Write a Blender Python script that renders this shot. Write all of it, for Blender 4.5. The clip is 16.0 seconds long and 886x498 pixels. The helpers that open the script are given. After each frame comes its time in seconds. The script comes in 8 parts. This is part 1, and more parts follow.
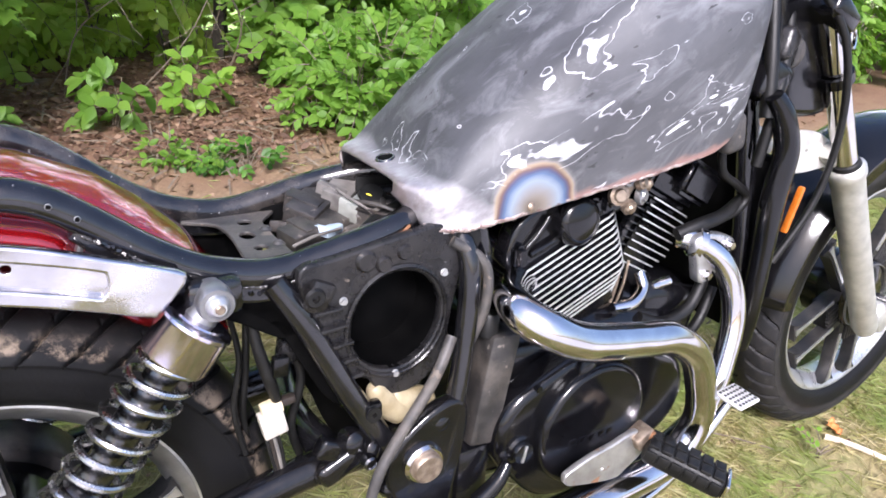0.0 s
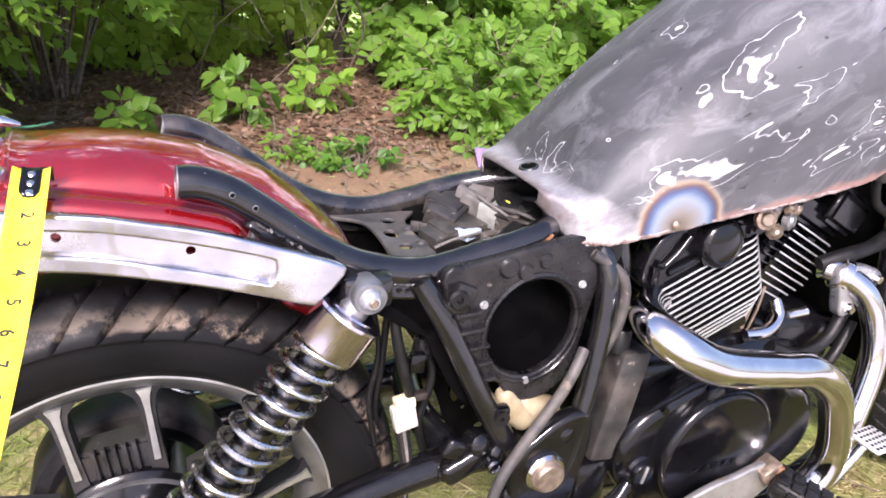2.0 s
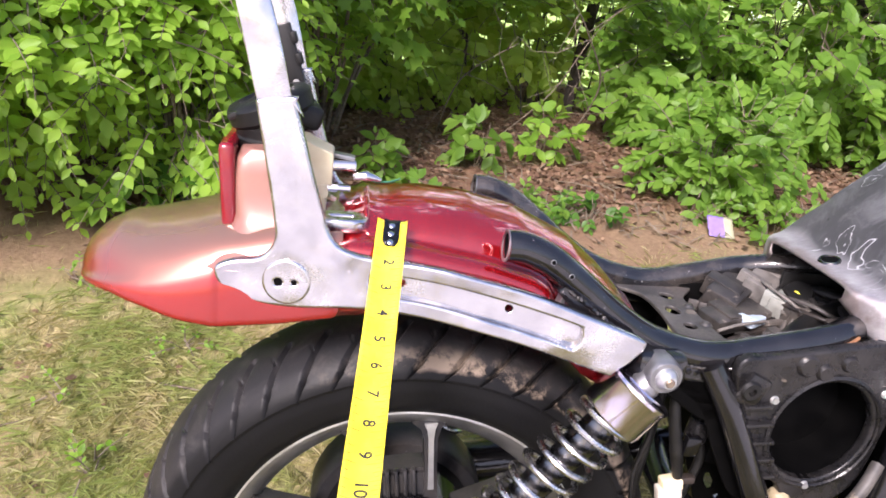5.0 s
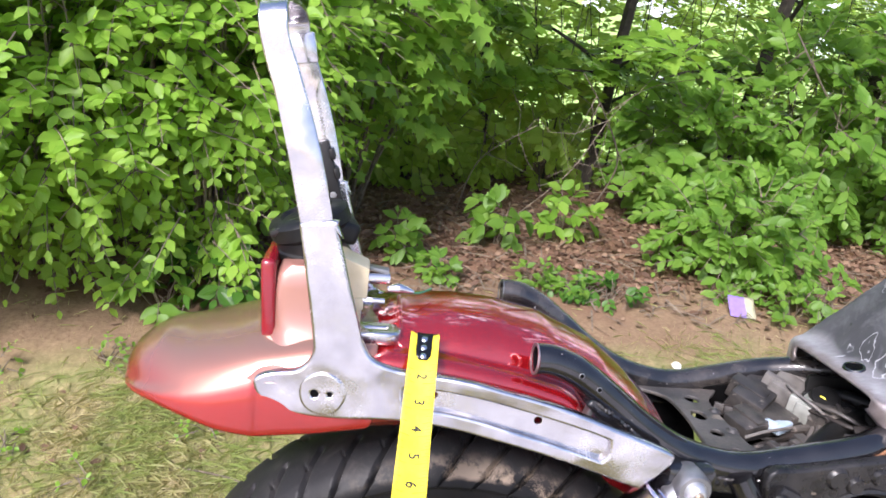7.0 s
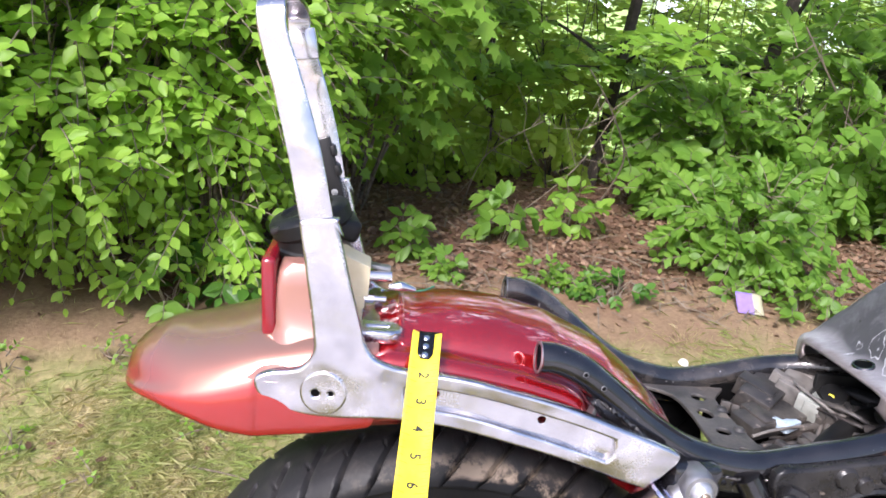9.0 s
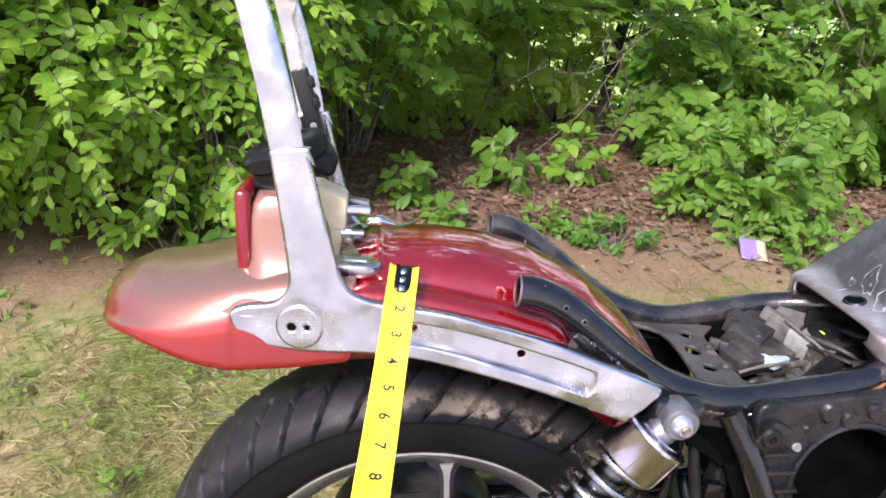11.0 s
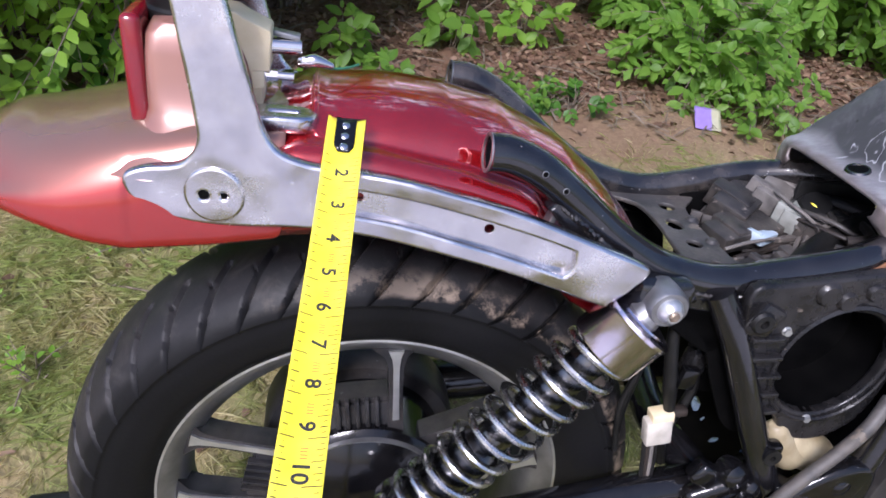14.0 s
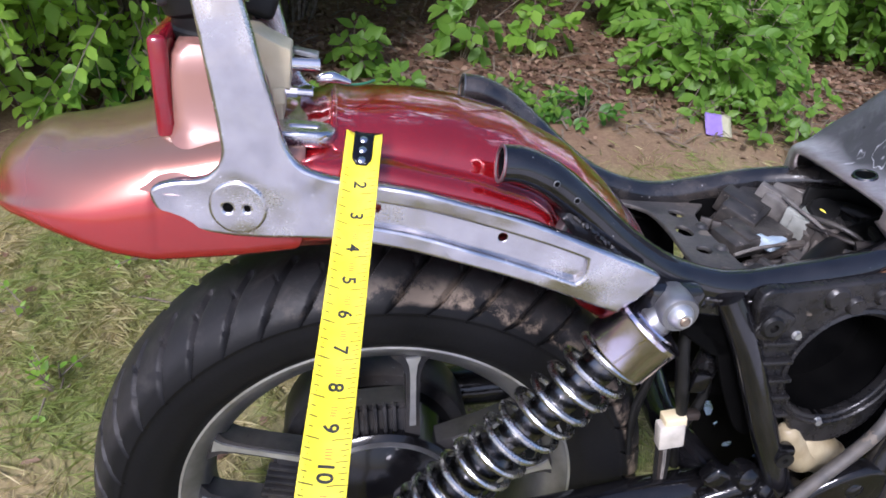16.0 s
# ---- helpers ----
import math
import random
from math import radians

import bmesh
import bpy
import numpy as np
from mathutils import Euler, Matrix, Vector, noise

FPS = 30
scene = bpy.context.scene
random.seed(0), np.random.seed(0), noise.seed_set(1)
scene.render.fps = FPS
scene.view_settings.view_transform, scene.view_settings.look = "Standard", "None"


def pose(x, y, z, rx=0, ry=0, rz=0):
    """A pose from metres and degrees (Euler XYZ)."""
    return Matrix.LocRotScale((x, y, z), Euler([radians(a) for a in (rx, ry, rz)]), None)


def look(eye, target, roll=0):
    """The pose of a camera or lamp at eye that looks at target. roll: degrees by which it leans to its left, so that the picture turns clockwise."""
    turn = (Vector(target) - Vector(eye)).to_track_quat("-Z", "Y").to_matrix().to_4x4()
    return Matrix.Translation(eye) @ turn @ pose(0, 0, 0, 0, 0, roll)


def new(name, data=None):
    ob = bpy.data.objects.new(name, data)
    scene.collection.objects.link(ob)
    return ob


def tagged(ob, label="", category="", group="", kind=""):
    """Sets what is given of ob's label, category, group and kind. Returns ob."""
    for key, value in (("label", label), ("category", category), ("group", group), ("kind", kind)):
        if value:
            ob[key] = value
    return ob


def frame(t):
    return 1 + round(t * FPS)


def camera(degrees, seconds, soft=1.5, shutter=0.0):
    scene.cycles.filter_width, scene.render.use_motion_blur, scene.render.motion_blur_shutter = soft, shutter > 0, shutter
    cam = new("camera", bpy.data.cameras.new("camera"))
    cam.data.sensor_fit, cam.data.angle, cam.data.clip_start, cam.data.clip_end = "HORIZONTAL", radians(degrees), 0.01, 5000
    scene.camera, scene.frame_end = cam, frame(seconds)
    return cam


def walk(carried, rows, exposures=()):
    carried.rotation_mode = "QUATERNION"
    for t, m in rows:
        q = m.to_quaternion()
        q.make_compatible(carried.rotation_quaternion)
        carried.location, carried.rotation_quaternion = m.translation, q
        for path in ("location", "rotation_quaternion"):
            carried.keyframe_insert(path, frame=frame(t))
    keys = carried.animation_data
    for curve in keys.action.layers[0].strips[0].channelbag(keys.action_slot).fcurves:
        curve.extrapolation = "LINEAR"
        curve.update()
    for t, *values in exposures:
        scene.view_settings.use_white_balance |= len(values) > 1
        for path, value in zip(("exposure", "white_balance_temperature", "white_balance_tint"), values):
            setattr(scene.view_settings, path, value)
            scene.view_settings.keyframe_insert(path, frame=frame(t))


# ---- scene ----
LEAN = pose(0, 0, 0, -6.5, 0, 0)
cam = camera(64.6, 16.0, soft=1.7)
ROWS = [
    (0.0, 0.0788, -0.5803, 0.9754, 61.85, -7.06, -31.16),
    (0.5, 0.0648, -0.5746, 0.9742, 61.63, -7.46, -28.68),
    (1.0, 0.0487, -0.5711, 0.9737, 61.42, -7.80, -26.52),
    (1.5, 0.0363, -0.5678, 0.9731, 61.40, -7.83, -24.96),
    (2.0, 0.0255, -0.5629, 0.9736, 61.31, -7.35, -22.72),
    (2.5, 0.0115, -0.5556, 0.9756, 61.41, -7.01, -19.62),
    (3.0, -0.0051, -0.5485, 0.9777, 61.69, -6.97, -16.46),
    (3.5, -0.0247, -0.5437, 0.9815, 62.00, -6.76, -13.26),
    (4.0, -0.0512, -0.5444, 0.9859, 62.49, -6.61, -9.79),
    (4.2, -0.0610, -0.5468, 0.9836, 62.28, -6.69, -8.46),
    (6.3, -0.0999, -0.5525, 1.0260, 65.90, -6.53, -4.97),
    (6.5, -0.1014, -0.5519, 1.0290, 66.45, -6.47, -4.88),
    (7.0, -0.1052, -0.5540, 1.0425, 68.08, -6.43, -4.36),
    (7.5, -0.1074, -0.5540, 1.0526, 69.07, -6.42, -3.93),
    (8.0, -0.1051, -0.5532, 1.0585, 69.20, -6.30, -3.50),
    (8.5, -0.1008, -0.5513, 1.0526, 68.46, -6.33, -3.76),
    (8.7, -0.1019, -0.5486, 1.0447, 68.27, -6.09, -4.01),
    (10.8, -0.0675, -0.5444, 1.0321, 63.37, -5.93, -2.99),
    (11.0, -0.0698, -0.5426, 1.0214, 63.82, -5.51, -3.35),
    (11.5, -0.0807, -0.4955, 0.9924, 58.80, -7.39, -3.75),
    (12.0, -0.0726, -0.4624, 0.9765, 57.04, -7.07, -4.93),
    (12.5, -0.0692, -0.4556, 0.9680, 55.69, -6.34, -5.48),
    (13.0, -0.0652, -0.4514, 0.9653, 54.90, -7.53, -6.87),
    (13.5, -0.0674, -0.4462, 0.9604, 54.24, -8.22, -7.11),
    (14.0, -0.0663, -0.4451, 0.9582, 53.68, -8.41, -7.25),
    (14.5, -0.0670, -0.4437, 0.9564, 53.57, -8.52, -7.33),
    (15.0, -0.0703, -0.4464, 0.9598, 53.86, -7.59, -6.96),
    (15.5, -0.0725, -0.4523, 0.9642, 54.32, -7.03, -6.62),
    (16.0, -0.0718, -0.4578, 0.9675, 54.32, -7.38, -6.80),
]
EXPOSURE = [(0.0, 1.29, 5830, 20), (1.0, 1.41, 5980, 22), (2.2, 1.40, 6180, 27), (4.2, 1.31, 6430, 28), (6.3, 1.23, 5930, 20), (8.7, 1.25, 5930, 20), (11.0, 1.10, 5980, 22), (11.5, 0.84, 5830, 23), (12.0, 0.74, 5730, 24), (16.0, 0.63, 5530, 22)]
walk(cam, [(t, pose(x, y, z, rx, ry, rz)) for t, x, y, z, rx, ry, rz in ROWS], EXPOSURE)

# world, sun and exposure: a bright, hazy summer day in open shade
SUN_UP, SUN_ROUND = 45.0, 212.0
world = bpy.data.worlds.new("sky")
scene.world = world
world.use_nodes = True
wn = world.node_tree.nodes
sky = wn.new("ShaderNodeTexSky")
sky.sky_type, sky.sun_disc = "NISHITA", False
sky.sun_elevation, sky.sun_rotation = radians(SUN_UP), radians(SUN_ROUND)
sky.air_density, sky.dust_density = 1.2, 3.0
world.node_tree.links.new(sky.outputs[0], wn["Background"].inputs[0])
wn["Background"].inputs[1].default_value = 0.125
sun = new("sun", bpy.data.lights.new("sun", "SUN"))
sun.data.energy, sun.data.angle, sun.data.color = 3.4, radians(16), (1.0, 0.95, 0.87)
a, e = radians(SUN_ROUND), radians(SUN_UP)
sun.matrix_world = look((0, 0, 8), (-math.sin(a) * math.cos(e), -math.cos(a) * math.cos(e), 8 - math.sin(e)))

# ---- materials ----


def nodes_of(name):
    m = bpy.data.materials.new(name)
    m.use_nodes = True
    t = m.node_tree
    return m, t.nodes, t.links, t.nodes["Principled BSDF"]


def noise_node(n, l, co, scale, detail=4.0, rough=0.55, distortion=0.0):
    x = n.new("ShaderNodeTexNoise")
    x.inputs["Scale"].default_value, x.inputs["Detail"].default_value = scale, detail
    x.inputs["Roughness"].default_value, x.inputs["Distortion"].default_value = rough, distortion
    l.new(co, x.inputs["Vector"])
    return x.outputs["Fac"]


def ramp(n, l, fac, stops):
    r = n.new("ShaderNodeValToRGB")
    el = r.color_ramp.elements
    while len(el) < len(stops):
        el.new(0.5)
    for k, (p, c) in enumerate(stops):
        el[k].position = p
        el[k].color = (*c, 1) if len(c) == 3 else c
    l.new(fac, r.inputs[0])
    return r.outputs[0]


def mix(n, l, fac, a, b):
    x = n.new("ShaderNodeMix")
    x.data_type = "RGBA"
    for s, v in ((x.inputs[0], fac), (x.inputs[6], a), (x.inputs[7], b)):
        if isinstance(v, bpy.types.NodeSocket):
            l.new(v, s)
        elif isinstance(v, (int, float)):
            s.default_value = v
        else:
            s.default_value = (*v, 1)
    return x.outputs[2]


def maths(n, l, op, a, b=0.0):
    x = n.new("ShaderNodeMath")
    x.operation = op
    for s, v in ((x.inputs[0], a), (x.inputs[1], b)):
        if isinstance(v, bpy.types.NodeSocket):
            l.new(v, s)
        else:
            s.default_value = v
    return x.outputs[0]


def bump(n, l, p, height, strength, distance=0.001):
    b = n.new("ShaderNodeBump")
    b.inputs["Strength"].default_value, b.inputs["Distance"].default_value = strength, distance
    l.new(height, b.inputs["Height"])
    l.new(b.outputs[0], p.inputs["Normal"])


def mat(name, c1, c2, scale=30.0, rough=(0.4, 0.6), metal=0.0, relief=0.2, fine=400.0, coat=0.0, chips=None, chip_at=0.68, chip_scale=90.0, chip_metal=None, dust=0.0):
    """A painted, cast, plated or plastic surface: two tones at a wide scale, grain at a fine one, and chips or grime."""
    m, n, l, p = nodes_of(name)
    co = n.new("ShaderNodeTexCoord").outputs["Object"]
    wide, grain = noise_node(n, l, co, scale), noise_node(n, l, co, fine, 2.0)
    col = mix(n, l, ramp(n, l, wide, [(0.35, (0, 0, 0)), (0.68, (1, 1, 1))]), c1, c2)
    r = n.new("ShaderNodeMapRange")
    r.inputs["From Min"].default_value, r.inputs["From Max"].default_value = 0.3, 0.7
    r.inputs["To Min"].default_value, r.inputs["To Max"].default_value = rough
    mixed = maths(n, l, "ADD", maths(n, l, "MULTIPLY", wide, 0.6), maths(n, l, "MULTIPLY", grain, 0.4))
    l.new(mixed, r.inputs["Value"])
    p.inputs["Metallic"].default_value = metal
    if dust:
        d = ramp(n, l, noise_node(n, l, co, 14.0, 6.0, 0.7), [(0.45, (0, 0, 0)), (0.75, (dust, dust, dust))])
        col = mix(n, l, d, col, (0.19, 0.16, 0.13))
    if chips:
        k = ramp(n, l, noise_node(n, l, co, chip_scale, 5.0, 0.65), [(chip_at, (0, 0, 0)), (chip_at + 0.03, (1, 1, 1))])
        col = mix(n, l, k, col, chips)
        if chip_metal is not None:
            l.new(maths(n, l, "ADD", maths(n, l, "MULTIPLY", k, chip_metal - metal), metal), p.inputs["Metallic"])
    l.new(col, p.inputs["Base Color"])
    l.new(r.outputs[0], p.inputs["Roughness"])
    p.inputs["Coat Weight"].default_value = coat
    p.inputs["Coat Roughness"].default_value = 0.06
    if relief:
        bump(n, l, p, mixed, relief)
    return m


BLACK = mat("black_paint", (0.002, 0.002, 0.0025), (0.004, 0.004, 0.005), 25, (0.08, 0.24), 0, 0.2, 220, 0.14, (0.05, 0.048, 0.045), 0.75, 70, dust=0.015)
# the fine pale specks are paint chips and painted glints together
FRAME = mat("black_frame", (0.003, 0.003, 0.0038), (0.008, 0.008, 0.0095), 40, (0.08, 0.22), 0, 0.35, 160, 0.4, (0.30, 0.295, 0.29), 0.70, 330, dust=0.015)
RAILPAINT = mat("glossy_rail_paint", (0.003, 0.003, 0.0038), (0.008, 0.008, 0.0095), 40, (0.04, 0.11), 0, 0.30, 150, 0.5, (0.34, 0.335, 0.33), 0.69, 300, dust=0.03)
FRAMEWORN = mat("worn_black_frame", (0.005, 0.005, 0.006), (0.014, 0.0137, 0.015), 22, (0.10, 0.30), 0, 0.45, 140, 0.6, (0.22, 0.215, 0.21), 0.66, 130, dust=0.3)
PALEPL = mat("pale_grey_plastic", (0.17, 0.18, 0.16), (0.30, 0.31, 0.28), 60, (0.35, 0.55), 0, 0.2, 300, dust=0.4)
CASTBLACK = mat("black_casting", (0.002, 0.002, 0.0025), (0.005, 0.005, 0.006), 30, (0.07, 0.22), 0, 1.0, 90, 0.12, (0.16, 0.15, 0.14), 0.70, 200, dust=0.03)
GRIMY = mat("grimy_plastic", (0.005, 0.005, 0.0055), (0.015, 0.0143, 0.0148), 35, (0.16, 0.42), 0, 0.9, 140, 0, (0.10, 0.082, 0.066), 0.66, 60, dust=0.06)
# near-black colour holds the shade of hollows and gaps, besides plain black parts
DARK = mat("shade_black", (0.0008, 0.0008, 0.0009), (0.002, 0.0019, 0.0019), 40, (0.5, 0.8), 0, 0.4)
RUBBER = mat("rubber", (0.004, 0.004, 0.004), (0.009, 0.0085, 0.008), 60, (0.35, 0.6), 0, 0.4, 500)
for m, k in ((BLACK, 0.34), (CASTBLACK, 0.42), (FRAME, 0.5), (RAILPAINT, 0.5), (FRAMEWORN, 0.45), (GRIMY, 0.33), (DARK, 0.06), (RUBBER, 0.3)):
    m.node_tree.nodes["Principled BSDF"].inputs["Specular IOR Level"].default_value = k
CHROME = mat("chrome", (0.55, 0.53, 0.535), (0.68, 0.66, 0.665), 20, (0.06, 0.17), 1, 0.05, 160, 0, (0.30, 0.25, 0.20), 0.70, 120)
SPRING = mat("spring_steel", (0.42, 0.42, 0.425), (0.58, 0.575, 0.575), 60, (0.20, 0.32), 1, 0.1, 500)
DARKSTEEL = mat("dark_steel", (0.10, 0.10, 0.105), (0.18, 0.18, 0.19), 40, (0.15, 0.3), 1, 0.1, 400, dust=0.1)
COVER = mat("worn_chrome", (0.50, 0.45, 0.535), (0.66, 0.61, 0.695), 25, (0.10, 0.20), 1, 0.05, 300, 0, (0.30, 0.27, 0.25), 0.72, 120)
ALLOY = mat("brushed_alloy", (0.47, 0.455, 0.47), (0.71, 0.69, 0.70), 26, (0.14, 0.32), 1.0, 0.06, 700, 0, (0.78, 0.76, 0.77), 0.70, 60)


def hand_finish(m, scale, depth):
    """Long, low waves that hand grinding leaves in a cast face."""
    n, l = m.node_tree.nodes, m.node_tree.links
    p = n["Principled BSDF"]
    co = n.new("ShaderNodeTexCoord").outputs["Object"]
    b = n.new("ShaderNodeBump")
    b.inputs["Strength"].default_value, b.inputs["Distance"].default_value = 1.0, depth
    l.new(noise_node(n, l, co, scale, 1.5, 0.4), b.inputs["Height"])
    l.new(p.inputs["Normal"].links[0].from_socket, b.inputs["Normal"])
    l.new(b.outputs[0], p.inputs["Normal"])


hand_finish(ALLOY, 16.0, 0.010)
CAST = mat("cast_alloy", (0.42, 0.41, 0.37), (0.56, 0.55, 0.5), 40, (0.4, 0.6), 0.7, 0.4, 600)
RIMGREY = mat("rim_alloy", (0.20, 0.20, 0.205), (0.32, 0.32, 0.325), 30, (0.3, 0.5), 0.85, 0.3, 500, dust=0.12)
RIMBRIGHT = mat("bright_rim_alloy", (0.48, 0.48, 0.49), (0.64, 0.64, 0.65), 30, (0.22, 0.4), 0.85, 0.2, 500)
PEDAL = mat("worn_pedal_steel", (0.62, 0.60, 0.56), (0.78, 0.76, 0.72), 60, (0.4, 0.6), 0.6, 0.2)
RUSTYALLOY = mat("rusty_alloy", (0.30, 0.29, 0.275), (0.46, 0.45, 0.43), 40, (0.3, 0.5), 0.75, 0.4, 300, 0, (0.20, 0.10, 0.05), 0.60, 28, 0.1, dust=0.2)
MACHINED = mat("machined_alloy", (0.5, 0.5, 0.49), (0.65, 0.65, 0.64), 50, (0.3, 0.5), 0.9, 0.2, 700)
WHEELBLACK = mat("wheel_black", (0.011, 0.011, 0.012), (0.024, 0.024, 0.026), 30, (0.25, 0.45), 0, 0.3, 400, 0, (0.12, 0.12, 0.12), 0.70, 120, dust=0.18)
WHEELBLACK.node_tree.nodes["Principled BSDF"].inputs["Specular IOR Level"].default_value = 0.2


def red_paint():
    """Glossy dark red; pale streaks along the crown are scratches and painted-in sky glints."""
    m = mat("dark_red_paint", (0.23, 0.0042, 0.0066), (0.33, 0.0068, 0.0100), 8, (0.12, 0.22), 0.6, 0.02, 900, 1.0, (0.75, 0.62, 0.6), 0.76, 240, 0.0)
    n, l = m.node_tree.nodes, m.node_tree.links
    p = n["Principled BSDF"]
    co = n.new("ShaderNodeTexCoord").outputs["Object"]
    st = n.new("ShaderNodeMapping")
    st.inputs["Scale"].default_value, st.inputs["Rotation"].default_value = (22.0, 210.0, 150.0), (0, radians(28), 0)
    l.new(co, st.inputs["Vector"])
    fine = ramp(n, l, noise_node(n, l, st.outputs[0], 1.0, 5.0, 0.7), [(0.53, (0, 0, 0)), (0.58, (1, 1, 1))])
    sep = n.new("ShaderNodeSeparateXYZ")
    l.new(co, sep.inputs[0])
    side = ramp(n, l, maths(n, l, "ADD", maths(n, l, "MULTIPLY", sep.outputs[1], 8.0), 0.5), [(0.05, (0, 0, 0)), (0.22, (1, 1, 1)), (0.5, (0.7, 0.7, 0.7)), (0.75, (0, 0, 0))])
    patch = ramp(n, l, noise_node(n, l, co, 16.0, 4.0, 0.6), [(0.47, (0, 0, 0)), (0.60, (1, 1, 1))])
    k = maths(n, l, "MULTIPLY", maths(n, l, "MULTIPLY", fine, patch), maths(n, l, "MULTIPLY", side, 0.95))
    was = p.inputs["Base Color"].links[0].from_socket
    l.new(mix(n, l, k, was, (0.80, 0.68, 0.66)), p.inputs["Base Color"])
    p.inputs["Coat IOR"].default_value = 1.7
    return m


RED = red_paint()


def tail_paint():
    """Red paint; dust and a reflected sky are coloured pale brown on upper faces."""
    m = mat("red_paint_pale_top", (0.24, 0.012, 0.009), (0.30, 0.017, 0.013), 6, (0.17, 0.27), 0.55, 0.03, 900, 1.0)
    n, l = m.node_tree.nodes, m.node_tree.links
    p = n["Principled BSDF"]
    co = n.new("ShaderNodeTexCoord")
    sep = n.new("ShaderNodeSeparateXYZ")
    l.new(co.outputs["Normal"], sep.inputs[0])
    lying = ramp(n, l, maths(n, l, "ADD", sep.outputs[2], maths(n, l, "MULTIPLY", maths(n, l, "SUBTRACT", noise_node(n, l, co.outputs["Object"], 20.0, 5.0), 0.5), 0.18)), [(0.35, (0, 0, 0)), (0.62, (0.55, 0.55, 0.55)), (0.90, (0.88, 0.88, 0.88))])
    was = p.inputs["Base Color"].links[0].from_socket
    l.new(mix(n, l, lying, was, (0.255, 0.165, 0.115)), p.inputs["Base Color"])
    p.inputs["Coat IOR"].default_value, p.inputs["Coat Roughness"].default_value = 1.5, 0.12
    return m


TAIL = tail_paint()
FADED = mat("faded_red_paint", (0.20, 0.095, 0.074), (0.26, 0.125, 0.096), 8, (0.24, 0.36), 0.2, 0.04, 900, 0.6, (0.10, 0.06, 0.05), 0.74, 60)
LENS = mat("red_lens", (0.15, 0.004, 0.010), (0.20, 0.007, 0.014), 30, (0.12, 0.3), 0, 0.1, 300, 0.5, (0.5, 0.28, 0.28), 0.74, 150)
AMBER = mat("amber_reflector", (0.36, 0.095, 0.008), (0.46, 0.13, 0.012), 60, (0.15, 0.3), 0, 0.2)
CREAM = mat("cream_plastic", (0.62, 0.52, 0.32), (0.70, 0.61, 0.42), 40, (0.4, 0.6), 0, 0.2, 300, dust=0.2)
DUSTY = mat("dusty_black_steel", (0.022, 0.021, 0.021), (0.06, 0.056, 0.053), 30, (0.4, 0.7), 0, 0.4, 260, 0, (0.12, 0.10, 0.08), 0.62, 45, dust=0.5)
YELLOWED = mat("yellowed_plastic", (0.24, 0.19, 0.10), (0.42, 0.36, 0.225), 40, (0.35, 0.55), 0, 0.3, 200, 0, (0.16, 0.12, 0.07), 0.70, 60, dust=0.35)
LOOMDUST = mat("dusty_black_plastic", (0.012, 0.0115, 0.0115), (0.034, 0.031, 0.029), 45, (0.3, 0.6), 0, 0.4, 300, 0, (0.15, 0.13, 0.11), 0.64, 70, dust=0.4)
WHITEPL = mat("white_plastic", (0.36, 0.33, 0.28), (0.50, 0.46, 0.40), 60, (0.35, 0.55), 0, 0.1, dust=0.3)
GREYPL = mat("grey_connector", (0.075, 0.069, 0.064), (0.16, 0.148, 0.135), 60, (0.4, 0.6), 0, 0.3, 300, dust=0.6)
BLUEPL = mat("pale_blue_plastic", (0.30, 0.38, 0.46), (0.40, 0.47, 0.52), 60, (0.4, 0.6), 0, 0.2)
BROWNPL = mat("brown_loom", (0.008, 0.006, 0.0045), (0.022, 0.015, 0.011), 60, (0.5, 0.7), 0, 0.5)
BRASS = mat("rusty_steel", (0.20, 0.15, 0.11), (0.36, 0.29, 0.22), 90, (0.35, 0.6), 0.8, 0.5)
RUST = mat("rust", (0.11, 0.045, 0.018), (0.22, 0.10, 0.04), 80, (0.7, 0.9), 0, 0.6, 500)
YELLOW = mat("tape_yellow", (0.80, 0.66, 0.02), (0.86, 0.74, 0.05), 30, (0.3, 0.45), 0, 0.1, 400, 0.2)
INK = mat("black_ink", (0.012, 0.012, 0.012), (0.03, 0.03, 0.03), 60, (0.5, 0.7), 0, 0)
REDINK = mat("red_ink", (0.6, 0.12, 0.03), (0.7, 0.16, 0.05), 60, (0.5, 0.7), 0, 0)


